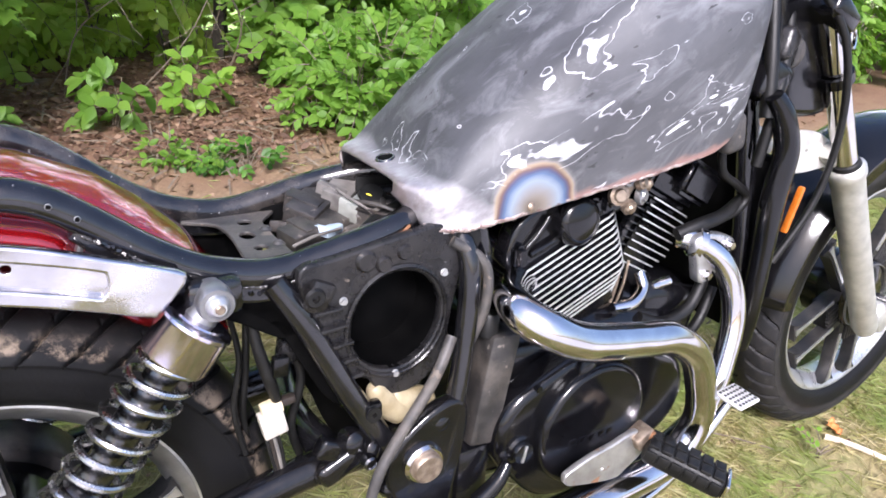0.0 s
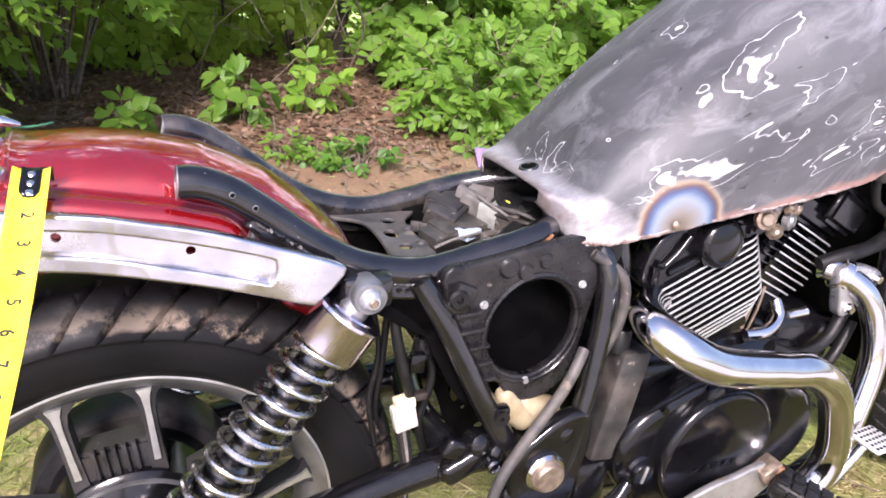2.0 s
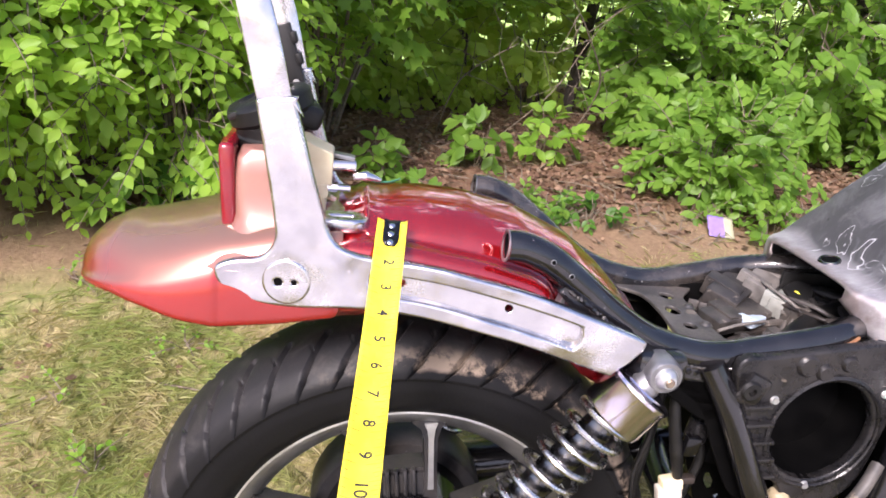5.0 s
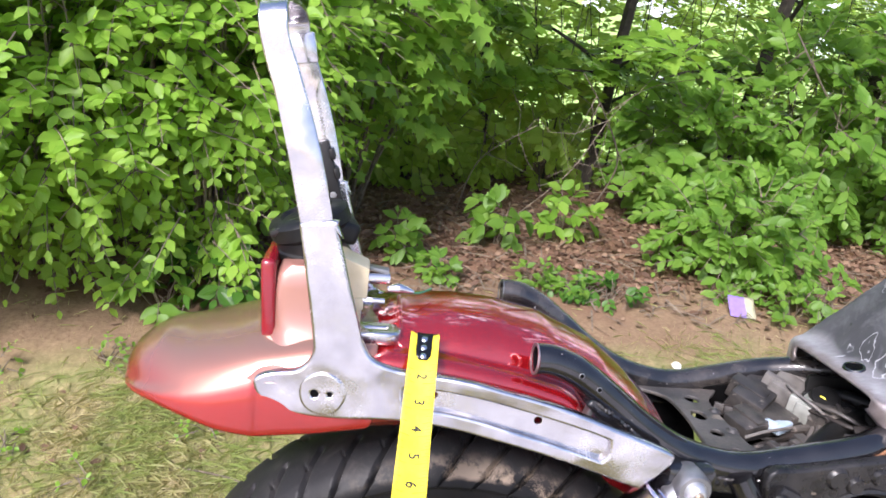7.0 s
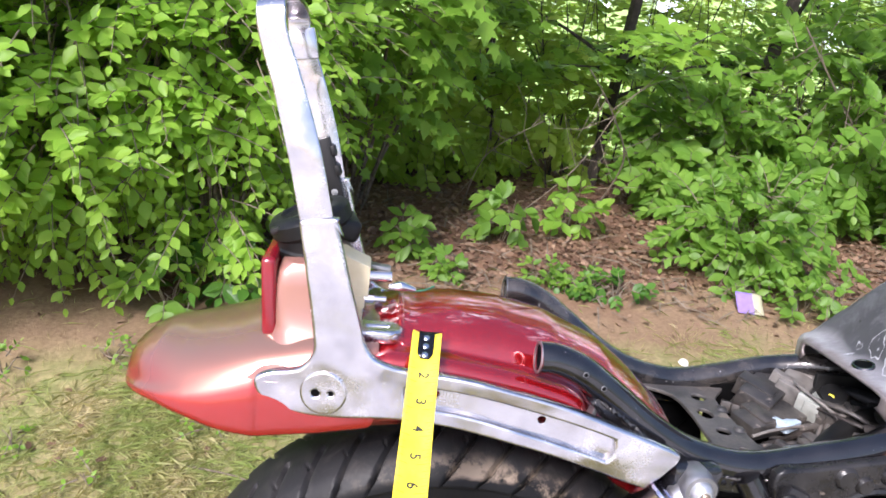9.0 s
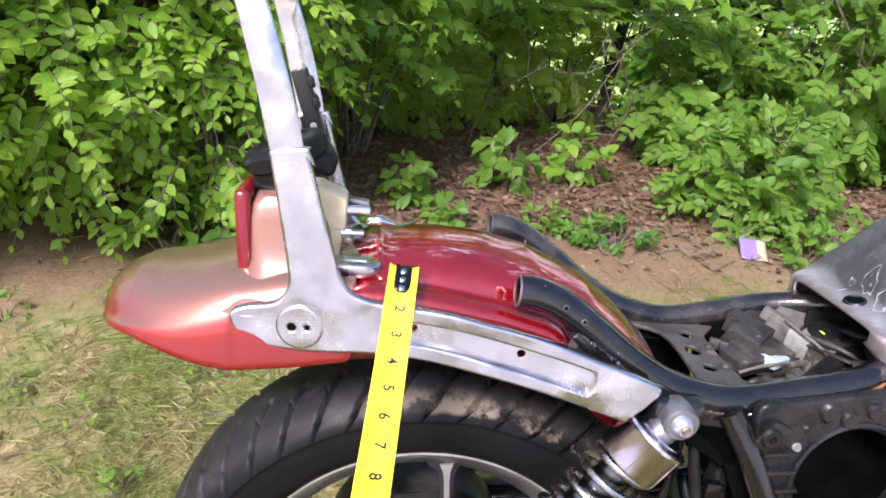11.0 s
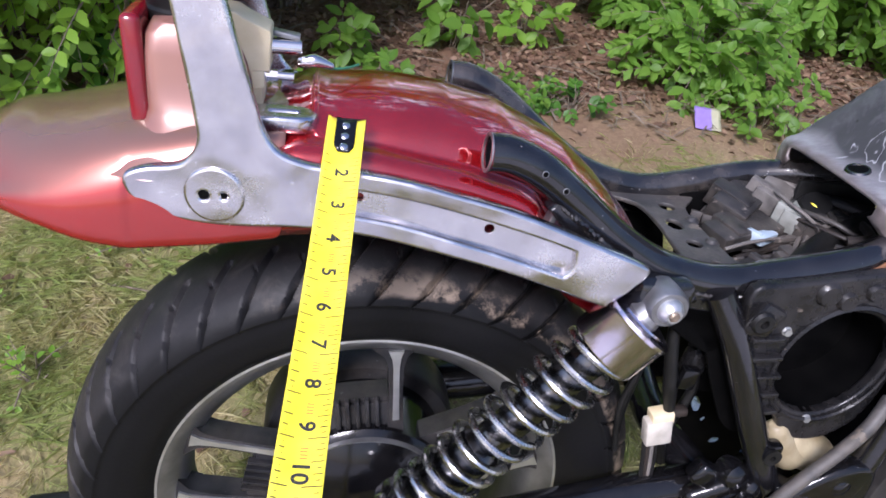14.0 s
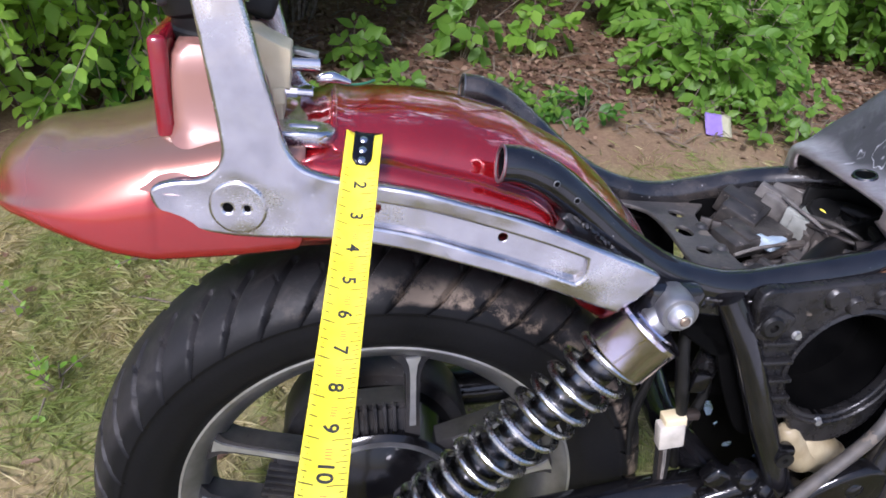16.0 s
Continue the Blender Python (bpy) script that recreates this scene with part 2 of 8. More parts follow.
def tank_material():
    """Bare, sanded steel with filler and old paint left in ringed islands, and a blued weld."""
    m, n, l, p = nodes_of("sanded_tank_steel")
    co = n.new("ShaderNodeTexCoord").outputs["Object"]
    sq = n.new("ShaderNodeMapping")
    sq.inputs["Location"].default_value = (0.31, 0.12, 0.44)
    sq.vector_type = "TEXTURE"
    sq.inputs["Scale"].default_value, sq.inputs["Rotation"].default_value = (1.9, 1.0, 0.78), (0, radians(-27), 0)
    l.new(co, sq.inputs["Vector"])
    v = sq.outputs[0]
    big = noise_node(n, l, v, 15.0, 3.0, 0.55, 0.5)
    base = mix(n, l, ramp(n, l, noise_node(n, l, v, 6.0, 6.0, 0.6), [(0.35, (0, 0, 0)), (0.7, (1, 1, 1))]), (0.042, 0.042, 0.045), (0.105, 0.105, 0.111))
    haze = ramp(n, l, noise_node(n, l, v, 22.0, 6.0, 0.65, 0.8), [(0.5, (0, 0, 0)), (0.75, (0.5, 0.5, 0.5))])
    col = mix(n, l, haze, base, (0.27, 0.27, 0.285))
    rings = ramp(n, l, big, [(0.580, (0, 0, 0)), (0.586, (1, 1, 1)), (0.592, (0, 0, 0)), (0.652, (0, 0, 0)), (0.662, (1, 1, 1)), (1.0, (1, 1, 1))])
    thin = ramp(n, l, noise_node(n, l, v, 40.0, 3.0), [(0.36, (0, 0, 0)), (0.5, (1, 1, 1))])
    col = mix(n, l, maths(n, l, "MULTIPLY", rings, thin), col, (0.60, 0.60, 0.62))
    pits = ramp(n, l, noise_node(n, l, v, 70.0, 3.0, 0.6), [(0.68, (0, 0, 0)), (0.72, (0.8, 0.8, 0.8))])
    col = mix(n, l, pits, col, (0.02, 0.02, 0.02))
    # the bare, bright tail and the rusty lower lip
    sep = n.new("ShaderNodeSeparateXYZ")
    l.new(co, sep.inputs[0])
    lip = n.new("ShaderNodeMapRange")
    above = maths(n, l, "SUBTRACT", sep.outputs[2], maths(n, l, "ADD", 0.5595, maths(n, l, "MULTIPLY", sep.outputs[0], 0.172)))
    wob = maths(n, l, "ADD", above, maths(n, l, "MULTIPLY", maths(n, l, "SUBTRACT", noise_node(n, l, v, 30.0, 4.0), 0.5), 0.03))
    lip.inputs["From Min"].default_value, lip.inputs["From Max"].default_value = 0.012, 0.004
    l.new(wob, lip.inputs["Value"])
    col = mix(n, l, maths(n, l, "MULTIPLY", lip.outputs[0], 0.8), col, (0.30, 0.17, 0.14))
    dist = n.new("ShaderNodeVectorMath")
    dist.operation = "DISTANCE"
    l.new(co, dist.inputs[0])
    dist.inputs[1].default_value = (0.556, -0.127, 0.660)
    dw = maths(n, l, "ADD", dist.outputs["Value"], maths(n, l, "MULTIPLY", maths(n, l, "SUBTRACT", noise_node(n, l, v, 25.0, 2.0), 0.5), 0.012))
    heat = ramp(n, l, dw, [(0.0, (0.16, 0.12, 0.09)), (0.0133, (0.30, 0.26, 0.22)), (0.0222, (0.34, 0.33, 0.33)), (0.0326, (0.36, 0.42, 0.50)), (0.0407, (0.10, 0.16, 0.30)), (0.0459, (0.14, 0.09, 0.12)), (0.0496, (0.40, 0.27, 0.14)), (0.0555, (0.66, 0.62, 0.58))])
    near = ramp(n, l, dw, [(0.049, (1, 1, 1)), (0.0555, (0, 0, 0))])
    rear = ramp(n, l, maths(n, l, "ADD", sep.outputs[0], maths(n, l, "ADD", maths(n, l, "MULTIPLY", above, 1.7), maths(n, l, "MULTIPLY", maths(n, l, "SUBTRACT", noise_node(n, l, v, 14.0, 3.0), 0.5), 0.10))), [(0.510, (1, 1, 1)), (0.555, (0, 0, 0))])
    bare = mix(n, l, ramp(n, l, noise_node(n, l, v, 28.0, 5.0, 0.6), [(0.4, (0, 0, 0)), (0.6, (1, 1, 1))]), (0.34, 0.32, 0.335), (0.66, 0.64, 0.65))
    col = mix(n, l, rear, col, bare)
    flange = ramp(n, l, maths(n, l, "ADD", sep.outputs[0], maths(n, l, "MULTIPLY", maths(n, l, "SUBTRACT", noise_node(n, l, v, 30.0, 4.0), 0.5), 0.04)), [(0.422, (1, 1, 1)), (0.432, (0, 0, 0))])
    col = mix(n, l, flange, col, mix(n, l, noise_node(n, l, v, 60.0, 5.0), (0.14, 0.11, 0.10), (0.42, 0.37, 0.36)))
    col = mix(n, l, near, col, heat)
    l.new(col, p.inputs["Base Color"])
    l.new(maths(n, l, "ADD", 0.30, maths(n, l, "MULTIPLY", maths(n, l, "MAXIMUM", rear, near), 0.5)), p.inputs["Metallic"])
    r = n.new("ShaderNodeMapRange")
    r.inputs["To Min"].default_value, r.inputs["To Max"].default_value = 0.46, 0.68
    l.new(noise_node(n, l, v, 18.0, 5.0), r.inputs["Value"])
    l.new(r.outputs[0], p.inputs["Roughness"])
    bump(n, l, p, maths(n, l, "ADD", big, maths(n, l, "MULTIPLY", noise_node(n, l, v, 300.0, 2.0), 0.1)), 0.35, 0.004)
    return m


TANK = tank_material()


def tyre_material(name, mud):
    m, n, l, p = nodes_of(name)
    co = n.new("ShaderNodeTexCoord").outputs["Object"]
    sep = n.new("ShaderNodeSeparateXYZ")
    l.new(co, sep.inputs[0])
    flat = n.new("ShaderNodeCombineXYZ")
    l.new(sep.outputs[0], flat.inputs[0])
    l.new(sep.outputs[2], flat.inputs[2])
    ln = n.new("ShaderNodeVectorMath")
    ln.operation = "LENGTH"
    l.new(flat.outputs[0], ln.inputs[0])
    r = ln.outputs["Value"]
    base = mix(n, l, noise_node(n, l, co, 12.0, 6.0, 0.6), (0.003, 0.003, 0.0034), (0.008, 0.0079, 0.0083))
    rw = maths(n, l, "ADD", r, maths(n, l, "MULTIPLY", maths(n, l, "SUBTRACT", noise_node(n, l, co, 30.0, 5.0, 0.7), 0.5), 0.012))
    worn = ramp(n, l, maths(n, l, "DIVIDE", rw, 0.34), [(0.785, (0, 0, 0)), (0.81, (0.5, 0.5, 0.5)), (0.95, (0.3, 0.3, 0.3))])
    col = mix(n, l, worn, base, (0.028, 0.0275, 0.030))
    band = ramp(n, l, maths(n, l, "DIVIDE", rw, 0.34), [(0.770, (0, 0, 0)), (0.782, (1, 1, 1)), (0.803, (0.8, 0.8, 0.8)), (0.83, (0, 0, 0))])
    # dried mud clings to one stretch of the shoulder
    arc = n.new("ShaderNodeMapRange")
    arc.inputs["From Min"].default_value, arc.inputs["From Max"].default_value = -0.12, 0.03
    l.new(sep.outputs[0], arc.inputs["Value"])
    patch = maths(n, l, "MULTIPLY", arc.outputs[0], ramp(n, l, noise_node(n, l, co, 26.0, 7.0, 0.75), [(0.46, (0, 0, 0)), (0.56, (0.9, 0.9, 0.9))]))
    col = mix(n, l, maths(n, l, "MULTIPLY", maths(n, l, "MULTIPLY", band, patch), mud), col, (0.21, 0.165, 0.125))
    # pale scuffs and dust over the shoulder, dark damp patches between
    scuff = ramp(n, l, noise_node(n, l, co, 38.0, 8.0, 0.72, 0.6), [(0.50, (0, 0, 0)), (0.66, (0.6, 0.6, 0.6)), (0.74, (1, 1, 1))])
    col = mix(n, l, maths(n, l, "MULTIPLY", maths(n, l, "MULTIPLY", scuff, worn), 0.9), col, (0.085, 0.078, 0.072))
    soil = ramp(n, l, noise_node(n, l, co, 9.0, 6.0, 0.6), [(0.47, (0, 0, 0)), (0.70, (0.28, 0.28, 0.28))])
    col = mix(n, l, maths(n, l, "MULTIPLY", soil, worn), col, (0.075, 0.058, 0.045))
    l.new(col, p.inputs["Base Color"])
    p.inputs["Roughness"].default_value = 0.48
    p.inputs["Specular IOR Level"].default_value = 0.16
    bump(n, l, p, noise_node(n, l, co, 260.0, 4.0), 0.3, 0.0008)
    return m


TYRE, TYREFRONT = tyre_material("tyre_rubber", 1.0), tyre_material("front_tyre_rubber", 0.0)


def leaf_material(name, c1, c2, c3, trans=0.45, rough=0.42):
    m, n, l, p = nodes_of(name)
    g = n.new("ShaderNodeNewGeometry")
    rnd = g.outputs["Random Per Island"]
    co = n.new("ShaderNodeTexCoord").outputs["Object"]
    col = ramp(n, l, rnd, [(0.0, c1), (0.5, c2), (1.0, c3)])
    col = mix(n, l, maths(n, l, "MULTIPLY", noise_node(n, l, co, 90.0, 4.0), 0.35), col, c1)
    l.new(col, p.inputs["Base Color"])
    p.inputs["Roughness"].default_value = rough
    p.inputs["Specular IOR Level"].default_value = 0.30
    tr = n.new("ShaderNodeBsdfTranslucent")
    warm = mix(n, l, 0.5, col, (c3[0] * 1.3, c3[1] * 1.25, c3[2] * 0.6))
    l.new(warm, tr.inputs[0])
    ms = n.new("ShaderNodeMixShader")
    ms.inputs[0].default_value = trans
    l.new(p.outputs[0], ms.inputs[1])
    l.new(tr.outputs[0], ms.inputs[2])
    l.new(ms.outputs[0], n["Material Output"].inputs["Surface"])
    return m


LEAF = leaf_material("leaf_green", (0.105, 0.22, 0.030), (0.16, 0.305, 0.042), (0.22, 0.37, 0.058), 0.58)
HEDGELEAF = leaf_material("leaf_hedge", (0.205, 0.37, 0.042), (0.265, 0.455, 0.056), (0.33, 0.515, 0.075), 0.62)
LEAFBRIGHT = leaf_material("leaf_bright", (0.13, 0.26, 0.028), (0.185, 0.345, 0.040), (0.26, 0.42, 0.058), 0.55)
LEAFDARK = leaf_material("leaf_dark", (0.04, 0.11, 0.014), (0.06, 0.155, 0.018), (0.09, 0.20, 0.024), 0.4)
# brighter copy of the leaf colours: sunlight is put into the base colour
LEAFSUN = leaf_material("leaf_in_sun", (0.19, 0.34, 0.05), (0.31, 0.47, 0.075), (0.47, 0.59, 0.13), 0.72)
LITTER = leaf_material("dead_leaf", (0.07, 0.039, 0.025), (0.165, 0.098, 0.062), (0.31, 0.21, 0.14), 0.1, 0.7)


def grass_material():
    """Green in tufts, straw-yellow between them."""
    m = leaf_material("grass_blade", (0.15, 0.15, 0.055), (0.32, 0.28, 0.13), (0.66, 0.57, 0.36), 0.3, 0.6)
    n, l = m.node_tree.nodes, m.node_tree.links
    co = n.new("ShaderNodeTexCoord").outputs["Object"]
    patch = ramp(n, l, noise_node(n, l, co, 5.0, 5.0, 0.65), [(0.41, (0, 0, 0)), (0.55, (0.92, 0.92, 0.92))])
    p = n["Principled BSDF"]
    was = p.inputs["Base Color"].links[0].from_socket
    l.new(mix(n, l, patch, was, (0.18, 0.25, 0.065)), p.inputs["Base Color"])
    return m


GRASS = grass_material()
BARK = mat("bark", (0.018, 0.014, 0.011), (0.055, 0.044, 0.035), 40, (0.8, 0.95), 0, 1.0, 160)
TWIG = mat("twig", (0.09, 0.068, 0.047), (0.20, 0.16, 0.12), 60, (0.8, 0.9), 0, 0.6)


def ground_material():
    m, n, l, p = nodes_of("dirt_and_thatch")
    co = n.new("ShaderNodeTexCoord").outputs["Object"]
    sep = n.new("ShaderNodeSeparateXYZ")
    l.new(co, sep.inputs[0])
    soil = mix(n, l, noise_node(n, l, co, 3.0, 8.0, 0.65), (0.15, 0.095, 0.055), (0.32, 0.225, 0.14))
    soil = mix(n, l, ramp(n, l, noise_node(n, l, co, 70.0, 8.0, 0.8), [(0.42, (0, 0, 0)), (0.62, (0.75, 0.75, 0.75))]), soil, (0.12, 0.075, 0.045))
    thatch = mix(n, l, ramp(n, l, noise_node(n, l, co, 45.0, 8.0, 0.75), [(0.35, (0, 0, 0)), (0.65, (1, 1, 1))]), (0.13, 0.11, 0.045), (0.38, 0.315, 0.165))
    moss = mix(n, l, ramp(n, l, noise_node(n, l, co, 5.0, 6.0, 0.7), [(0.44, (0, 0, 0)), (0.60, (0.8, 0.8, 0.8))]), thatch, (0.15, 0.175, 0.055))
    bare = ramp(n, l, noise_node(n, l, co, 3.4, 6.0, 0.65, 0.5), [(0.52, (0, 0, 0)), (0.64, (0.6, 0.6, 0.6))])
    moss = mix(n, l, bare, moss, (0.33, 0.235, 0.13))
    humus = mix(n, l, noise_node(n, l, co, 30.0, 8.0, 0.7), (0.09, 0.05, 0.032), (0.24, 0.14, 0.09))
    yw = maths(n, l, "ADD", sep.outputs[1], maths(n, l, "MULTIPLY", maths(n, l, "SUBTRACT", noise_node(n, l, co, 2.2, 5.0), 0.5), 0.9))
    yw = maths(n, l, "ADD", yw, maths(n, l, "MULTIPLY", maths(n, l, "MINIMUM", maths(n, l, "MAXIMUM", maths(n, l, "SUBTRACT", -0.2, sep.outputs[0]), 0.0), 0.8), 0.38))
    yy = maths(n, l, "DIVIDE", yw, 4.0)
    col = mix(n, l, ramp(n, l, yy, [(0.27, (0, 0, 0)), (0.34, (1, 1, 1))]), moss, soil)
    col = mix(n, l, ramp(n, l, yy, [(0.375, (0, 0, 0)), (0.425, (1, 1, 1))]), col, humus)
    far = ramp(n, l, yy, [(0.95, (0, 0, 0)), (1.0, (1, 1, 1))])
    col = mix(n, l, far, col, (0.11, 0.15, 0.045))
    # unseen pale ground added past the lawn, to brighten reflections and bounced light
    slab = mix(n, l, noise_node(n, l, co, 4.0, 6.0, 0.7), (0.46, 0.445, 0.45), (0.60, 0.585, 0.59))
    col = mix(n, l, ramp(n, l, maths(n, l, "ADD", maths(n, l, "DIVIDE", sep.outputs[1], 10.0), 0.5), [(0.362, (1, 1, 1)), (0.366, (0, 0, 0))]), col, slab)
    l.new(col, p.inputs["Base Color"])
    p.inputs["Roughness"].default_value = 0.95
    p.inputs["Specular IOR Level"].default_value = 0.2
    h = maths(n, l, "ADD", noise_node(n, l, co, 60.0, 8.0, 0.75), maths(n, l, "MULTIPLY", noise_node(n, l, co, 300.0, 3.0), 0.3))
    bump(n, l, p, h, 0.6, 0.009)
    return m


GROUND = ground_material()

# ---- mesh helpers ----


def linked(name, me, material, parent=None, label="", smooth=True):
    if material and not me.materials:
        me.materials.append(material)
    if smooth:
        me.polygons.foreach_set("use_smooth", [True] * len(me.polygons))
        me.set_sharp_from_angle(angle=radians(38))
    ob = new(name, me)
    if parent:
        ob.parent = parent
    if label:
        ob["label"] = label
    return ob


def raw(name, verts, faces):
    me = bpy.data.meshes.new(name)
    me.from_pydata([tuple(v) for v in verts], [], faces)
    me.update()
    return me


def part(name, bm, material, parent=None, label="", smooth=True):
    """Links a bmesh as one mesh object under a thing or a part."""
    bmesh.ops.recalc_face_normals(bm, faces=bm.faces)
    me = bpy.data.meshes.new(name)
    bm.to_mesh(me)
    bm.free()
    return linked(name, me, material, parent, label, smooth)


def spline(points, step=8, closed=False):
    """Catmull-Rom through the points."""
    p = [Vector(q) for q in points]
    n = len(p)
    out = []
    for i in range(n if closed else n - 1):
        a, b, c, d = (p[(i + k) % n] if closed else p[min(max(i + k, 0), n - 1)] for k in (-1, 0, 1, 2))
        for k in range(step):
            t = k / step
            out.append(0.5 * (2 * b + (c - a) * t + (2 * a - 5 * b + 4 * c - d) * t * t + (3 * b - a - 3 * c + d) * t ** 3))
    if not closed:
        out.append(p[-1].copy())
    return out


def tube_data(path, radius, seg=12, caps=True, ring=None, flat=(1.0, 1.0)):
    """Vertices and faces of a tube along a path; radius is a number or one for each point."""
    n = len(path)
    rad = [radius] * n if isinstance(radius, (int, float)) else [float(np.interp(i / (n - 1), np.linspace(0, 1, len(radius)), radius)) for i in range(n)]
    tang = [(path[min(i + 1, n - 1)] - path[max(i - 1, 0)]).normalized() for i in range(n)]
    up = Vector((0, 1, 0)) if abs(tang[0].y) < 0.9 else Vector((0, 0, 1))
    side = tang[0].cross(up).normalized()
    vs, fs = [], []
    for i in range(n):
        side = (side - tang[i] * side.dot(tang[i])).normalized()
        nor = tang[i].cross(side)
        for k in range(seg):
            a = 2 * math.pi * k / seg
            vs.append(path[i] + rad[i] * (flat[0] * math.cos(a) * side + flat[1] * math.sin(a) * nor))
    for i in range(n - 1):
        for k in range(seg):
            j = (k + 1) % seg
            fs.append((i * seg + k, i * seg + j, (i + 1) * seg + j, (i + 1) * seg + k))
    if caps:
        fs.append(tuple(reversed(range(seg))))
        fs.append(tuple(range((n - 1) * seg, n * seg)))
    return vs, fs


def tube(name, points, radius, material, parent=None, label="", seg=12, step=8, caps=True, smooth_path=True, flat=(1.0, 1.0)):
    path = spline(points, step) if smooth_path and len(points) > 2 else [Vector(p) for p in points]
    vs, fs = tube_data(path, radius, seg, caps, flat=flat)
    me = raw(name, vs, fs)
    return linked(name, me, material, parent, label)


def pipe(name, points, radius, wall, material, parent=None, label="", seg=20, step=8):
    """A hollow tube with open, square-cut ends."""
    path = spline(points, step)
    v1, f1 = tube_data(path, radius, seg, False)
    v2, f2 = tube_data(path, radius - wall, seg, False)
    k, last = len(v1), (len(path) - 1) * seg
    fs = f1 + [tuple(k + i for i in reversed(f)) for f in f2]
    for i in range(seg):
        j = (i + 1) % seg
        fs.append((i, k + i, k + j, j))
        fs.append((last + j, k + last + j, k + last + i, last + i))
    return linked(name, raw(name, v1 + v2, fs), material, parent, label)


def lathe(name, profile, origin, axis, material, parent=None, label="", seg=48, closed=False):
    """Turns a profile of (radius, along) round an axis."""
    z = Vector(axis).normalized()
    x = z.cross(Vector((0, 0, 1)) if abs(z.z) < 0.9 else Vector((1, 0, 0))).normalized()
    y = z.cross(x)
    o = Vector(origin)
    vs, fs, n = [], [], len(profile)
    for k in range(seg):
        a = 2 * math.pi * k / seg
        d = math.cos(a) * x + math.sin(a) * y
        vs += [o + d * r + z * h for r, h in profile]
    for k in range(seg):
        j = (k + 1) % seg
        for i in range(n if closed else n - 1):
            i2 = (i + 1) % n
            fs.append((k * n + i, k * n + i2, j * n + i2, j * n + i))
    bm = bmesh.new()
    me = raw(name, vs, fs)
    bm.from_mesh(me)
    bmesh.ops.remove_doubles(bm, verts=bm.verts, dist=1e-6)
    bpy.data.meshes.remove(me)
    return part(name, bm, material, parent, label)


def block(name, centre, size, material, parent=None, label="", bevel=0.003, turn=(0, 0, 0), segments=2, taper=1.0):
    bm = bmesh.new()
    bmesh.ops.create_cube(bm, size=1)
    for v in bm.verts:
        k = taper if v.co.z > 0 else 1.0
        v.co = Vector((v.co.x * size[0] * k, v.co.y * size[1] * k, v.co.z * size[2]))
    if bevel:
        bmesh.ops.bevel(bm, geom=bm.edges[:], offset=bevel, segments=segments, affect="EDGES", profile=0.5)
    bm.transform(pose(*centre, *turn))
    return part(name, bm, material, parent, label)


def plate(name, outline, holes, y, thick, material, parent=None, label="", bevel=0.0015, slope=None):
    """A plate in the bike's side plane, from an outline in (x, z), with holes through it. slope: y as a function of x."""
    cu = bpy.data.curves.new(name, "CURVE")
    cu.dimensions, cu.fill_mode = "2D", "BOTH"
    cu.extrude, cu.bevel_depth, cu.bevel_resolution = thick / 2 - bevel, bevel, 2
    for loop in [outline] + list(holes):
        sp = cu.splines.new("POLY")
        sp.points.add(len(loop) - 1)
        for q, (u, w) in zip(sp.points, loop):
            q.co = (u, w, 0, 1)
        sp.use_cyclic_u = True
    tmp = bpy.data.objects.new(name, cu)
    me = bpy.data.meshes.new_from_object(tmp)
    bpy.data.objects.remove(tmp)
    bpy.data.curves.remove(cu)
    n = len(me.vertices)
    co = np.empty(n * 3)
    me.vertices.foreach_get("co", co)
    co = co.reshape(-1, 3)
    yy = y if slope is None else np.array([slope(u) for u in co[:, 0]])
    out = np.stack([co[:, 0], yy - co[:, 2], co[:, 1]], 1)
    me.vertices.foreach_set("co", out.ravel())
    me.update()
    return linked(name, me, material, parent, label)


def ring2d(cx, cz, r, n=24, rz=None):
    rz = rz or r
    return [(cx + r * math.cos(2 * math.pi * k / n), cz + rz * math.sin(2 * math.pi * k / n)) for k in range(n)]


def smooth2d(points, step=5):
    return [(p.x, p.y) for p in spline([(u, w, 0) for u, w in points], step, True)]


def bolt(name, at, axis, r, h, material, parent, label=""):
    """A hexagon-headed bolt with a washer."""
    z = Vector(axis).normalized()
    ob = lathe(name, [(0, h), (r * 0.55, h), (r * 0.62, h * 0.97)], at, axis, material, parent, label, 6)
    bm = bmesh.new()
    x = z.cross(Vector((0, 0, 1)) if abs(z.z) < 0.9 else Vector((1, 0, 0))).normalized()
    y = z.cross(x)
    o = Vector(at)
    for rr, z0, z1, seg in ((r * 1.25, 0, h * 0.25, 20), (r, h * 0.25, h, 6)):
        lo = [bm.verts.new(o + rr * (math.cos(2 * math.pi * k / seg) * x + math.sin(2 * math.pi * k / seg) * y) + z * z0) for k in range(seg)]
        hi = [bm.verts.new(v.co + z * (z1 - z0)) for v in lo]
        for k in range(seg):
            bm.faces.new((lo[k], lo[(k + 1) % seg], hi[(k + 1) % seg], hi[k]))
        bm.faces.new(hi)
        bm.faces.new(lo[::-1])
    bmesh.ops.recalc_face_normals(bm, faces=bm.faces)
    bm.to_mesh(ob.data)
    bm.free()
    return ob


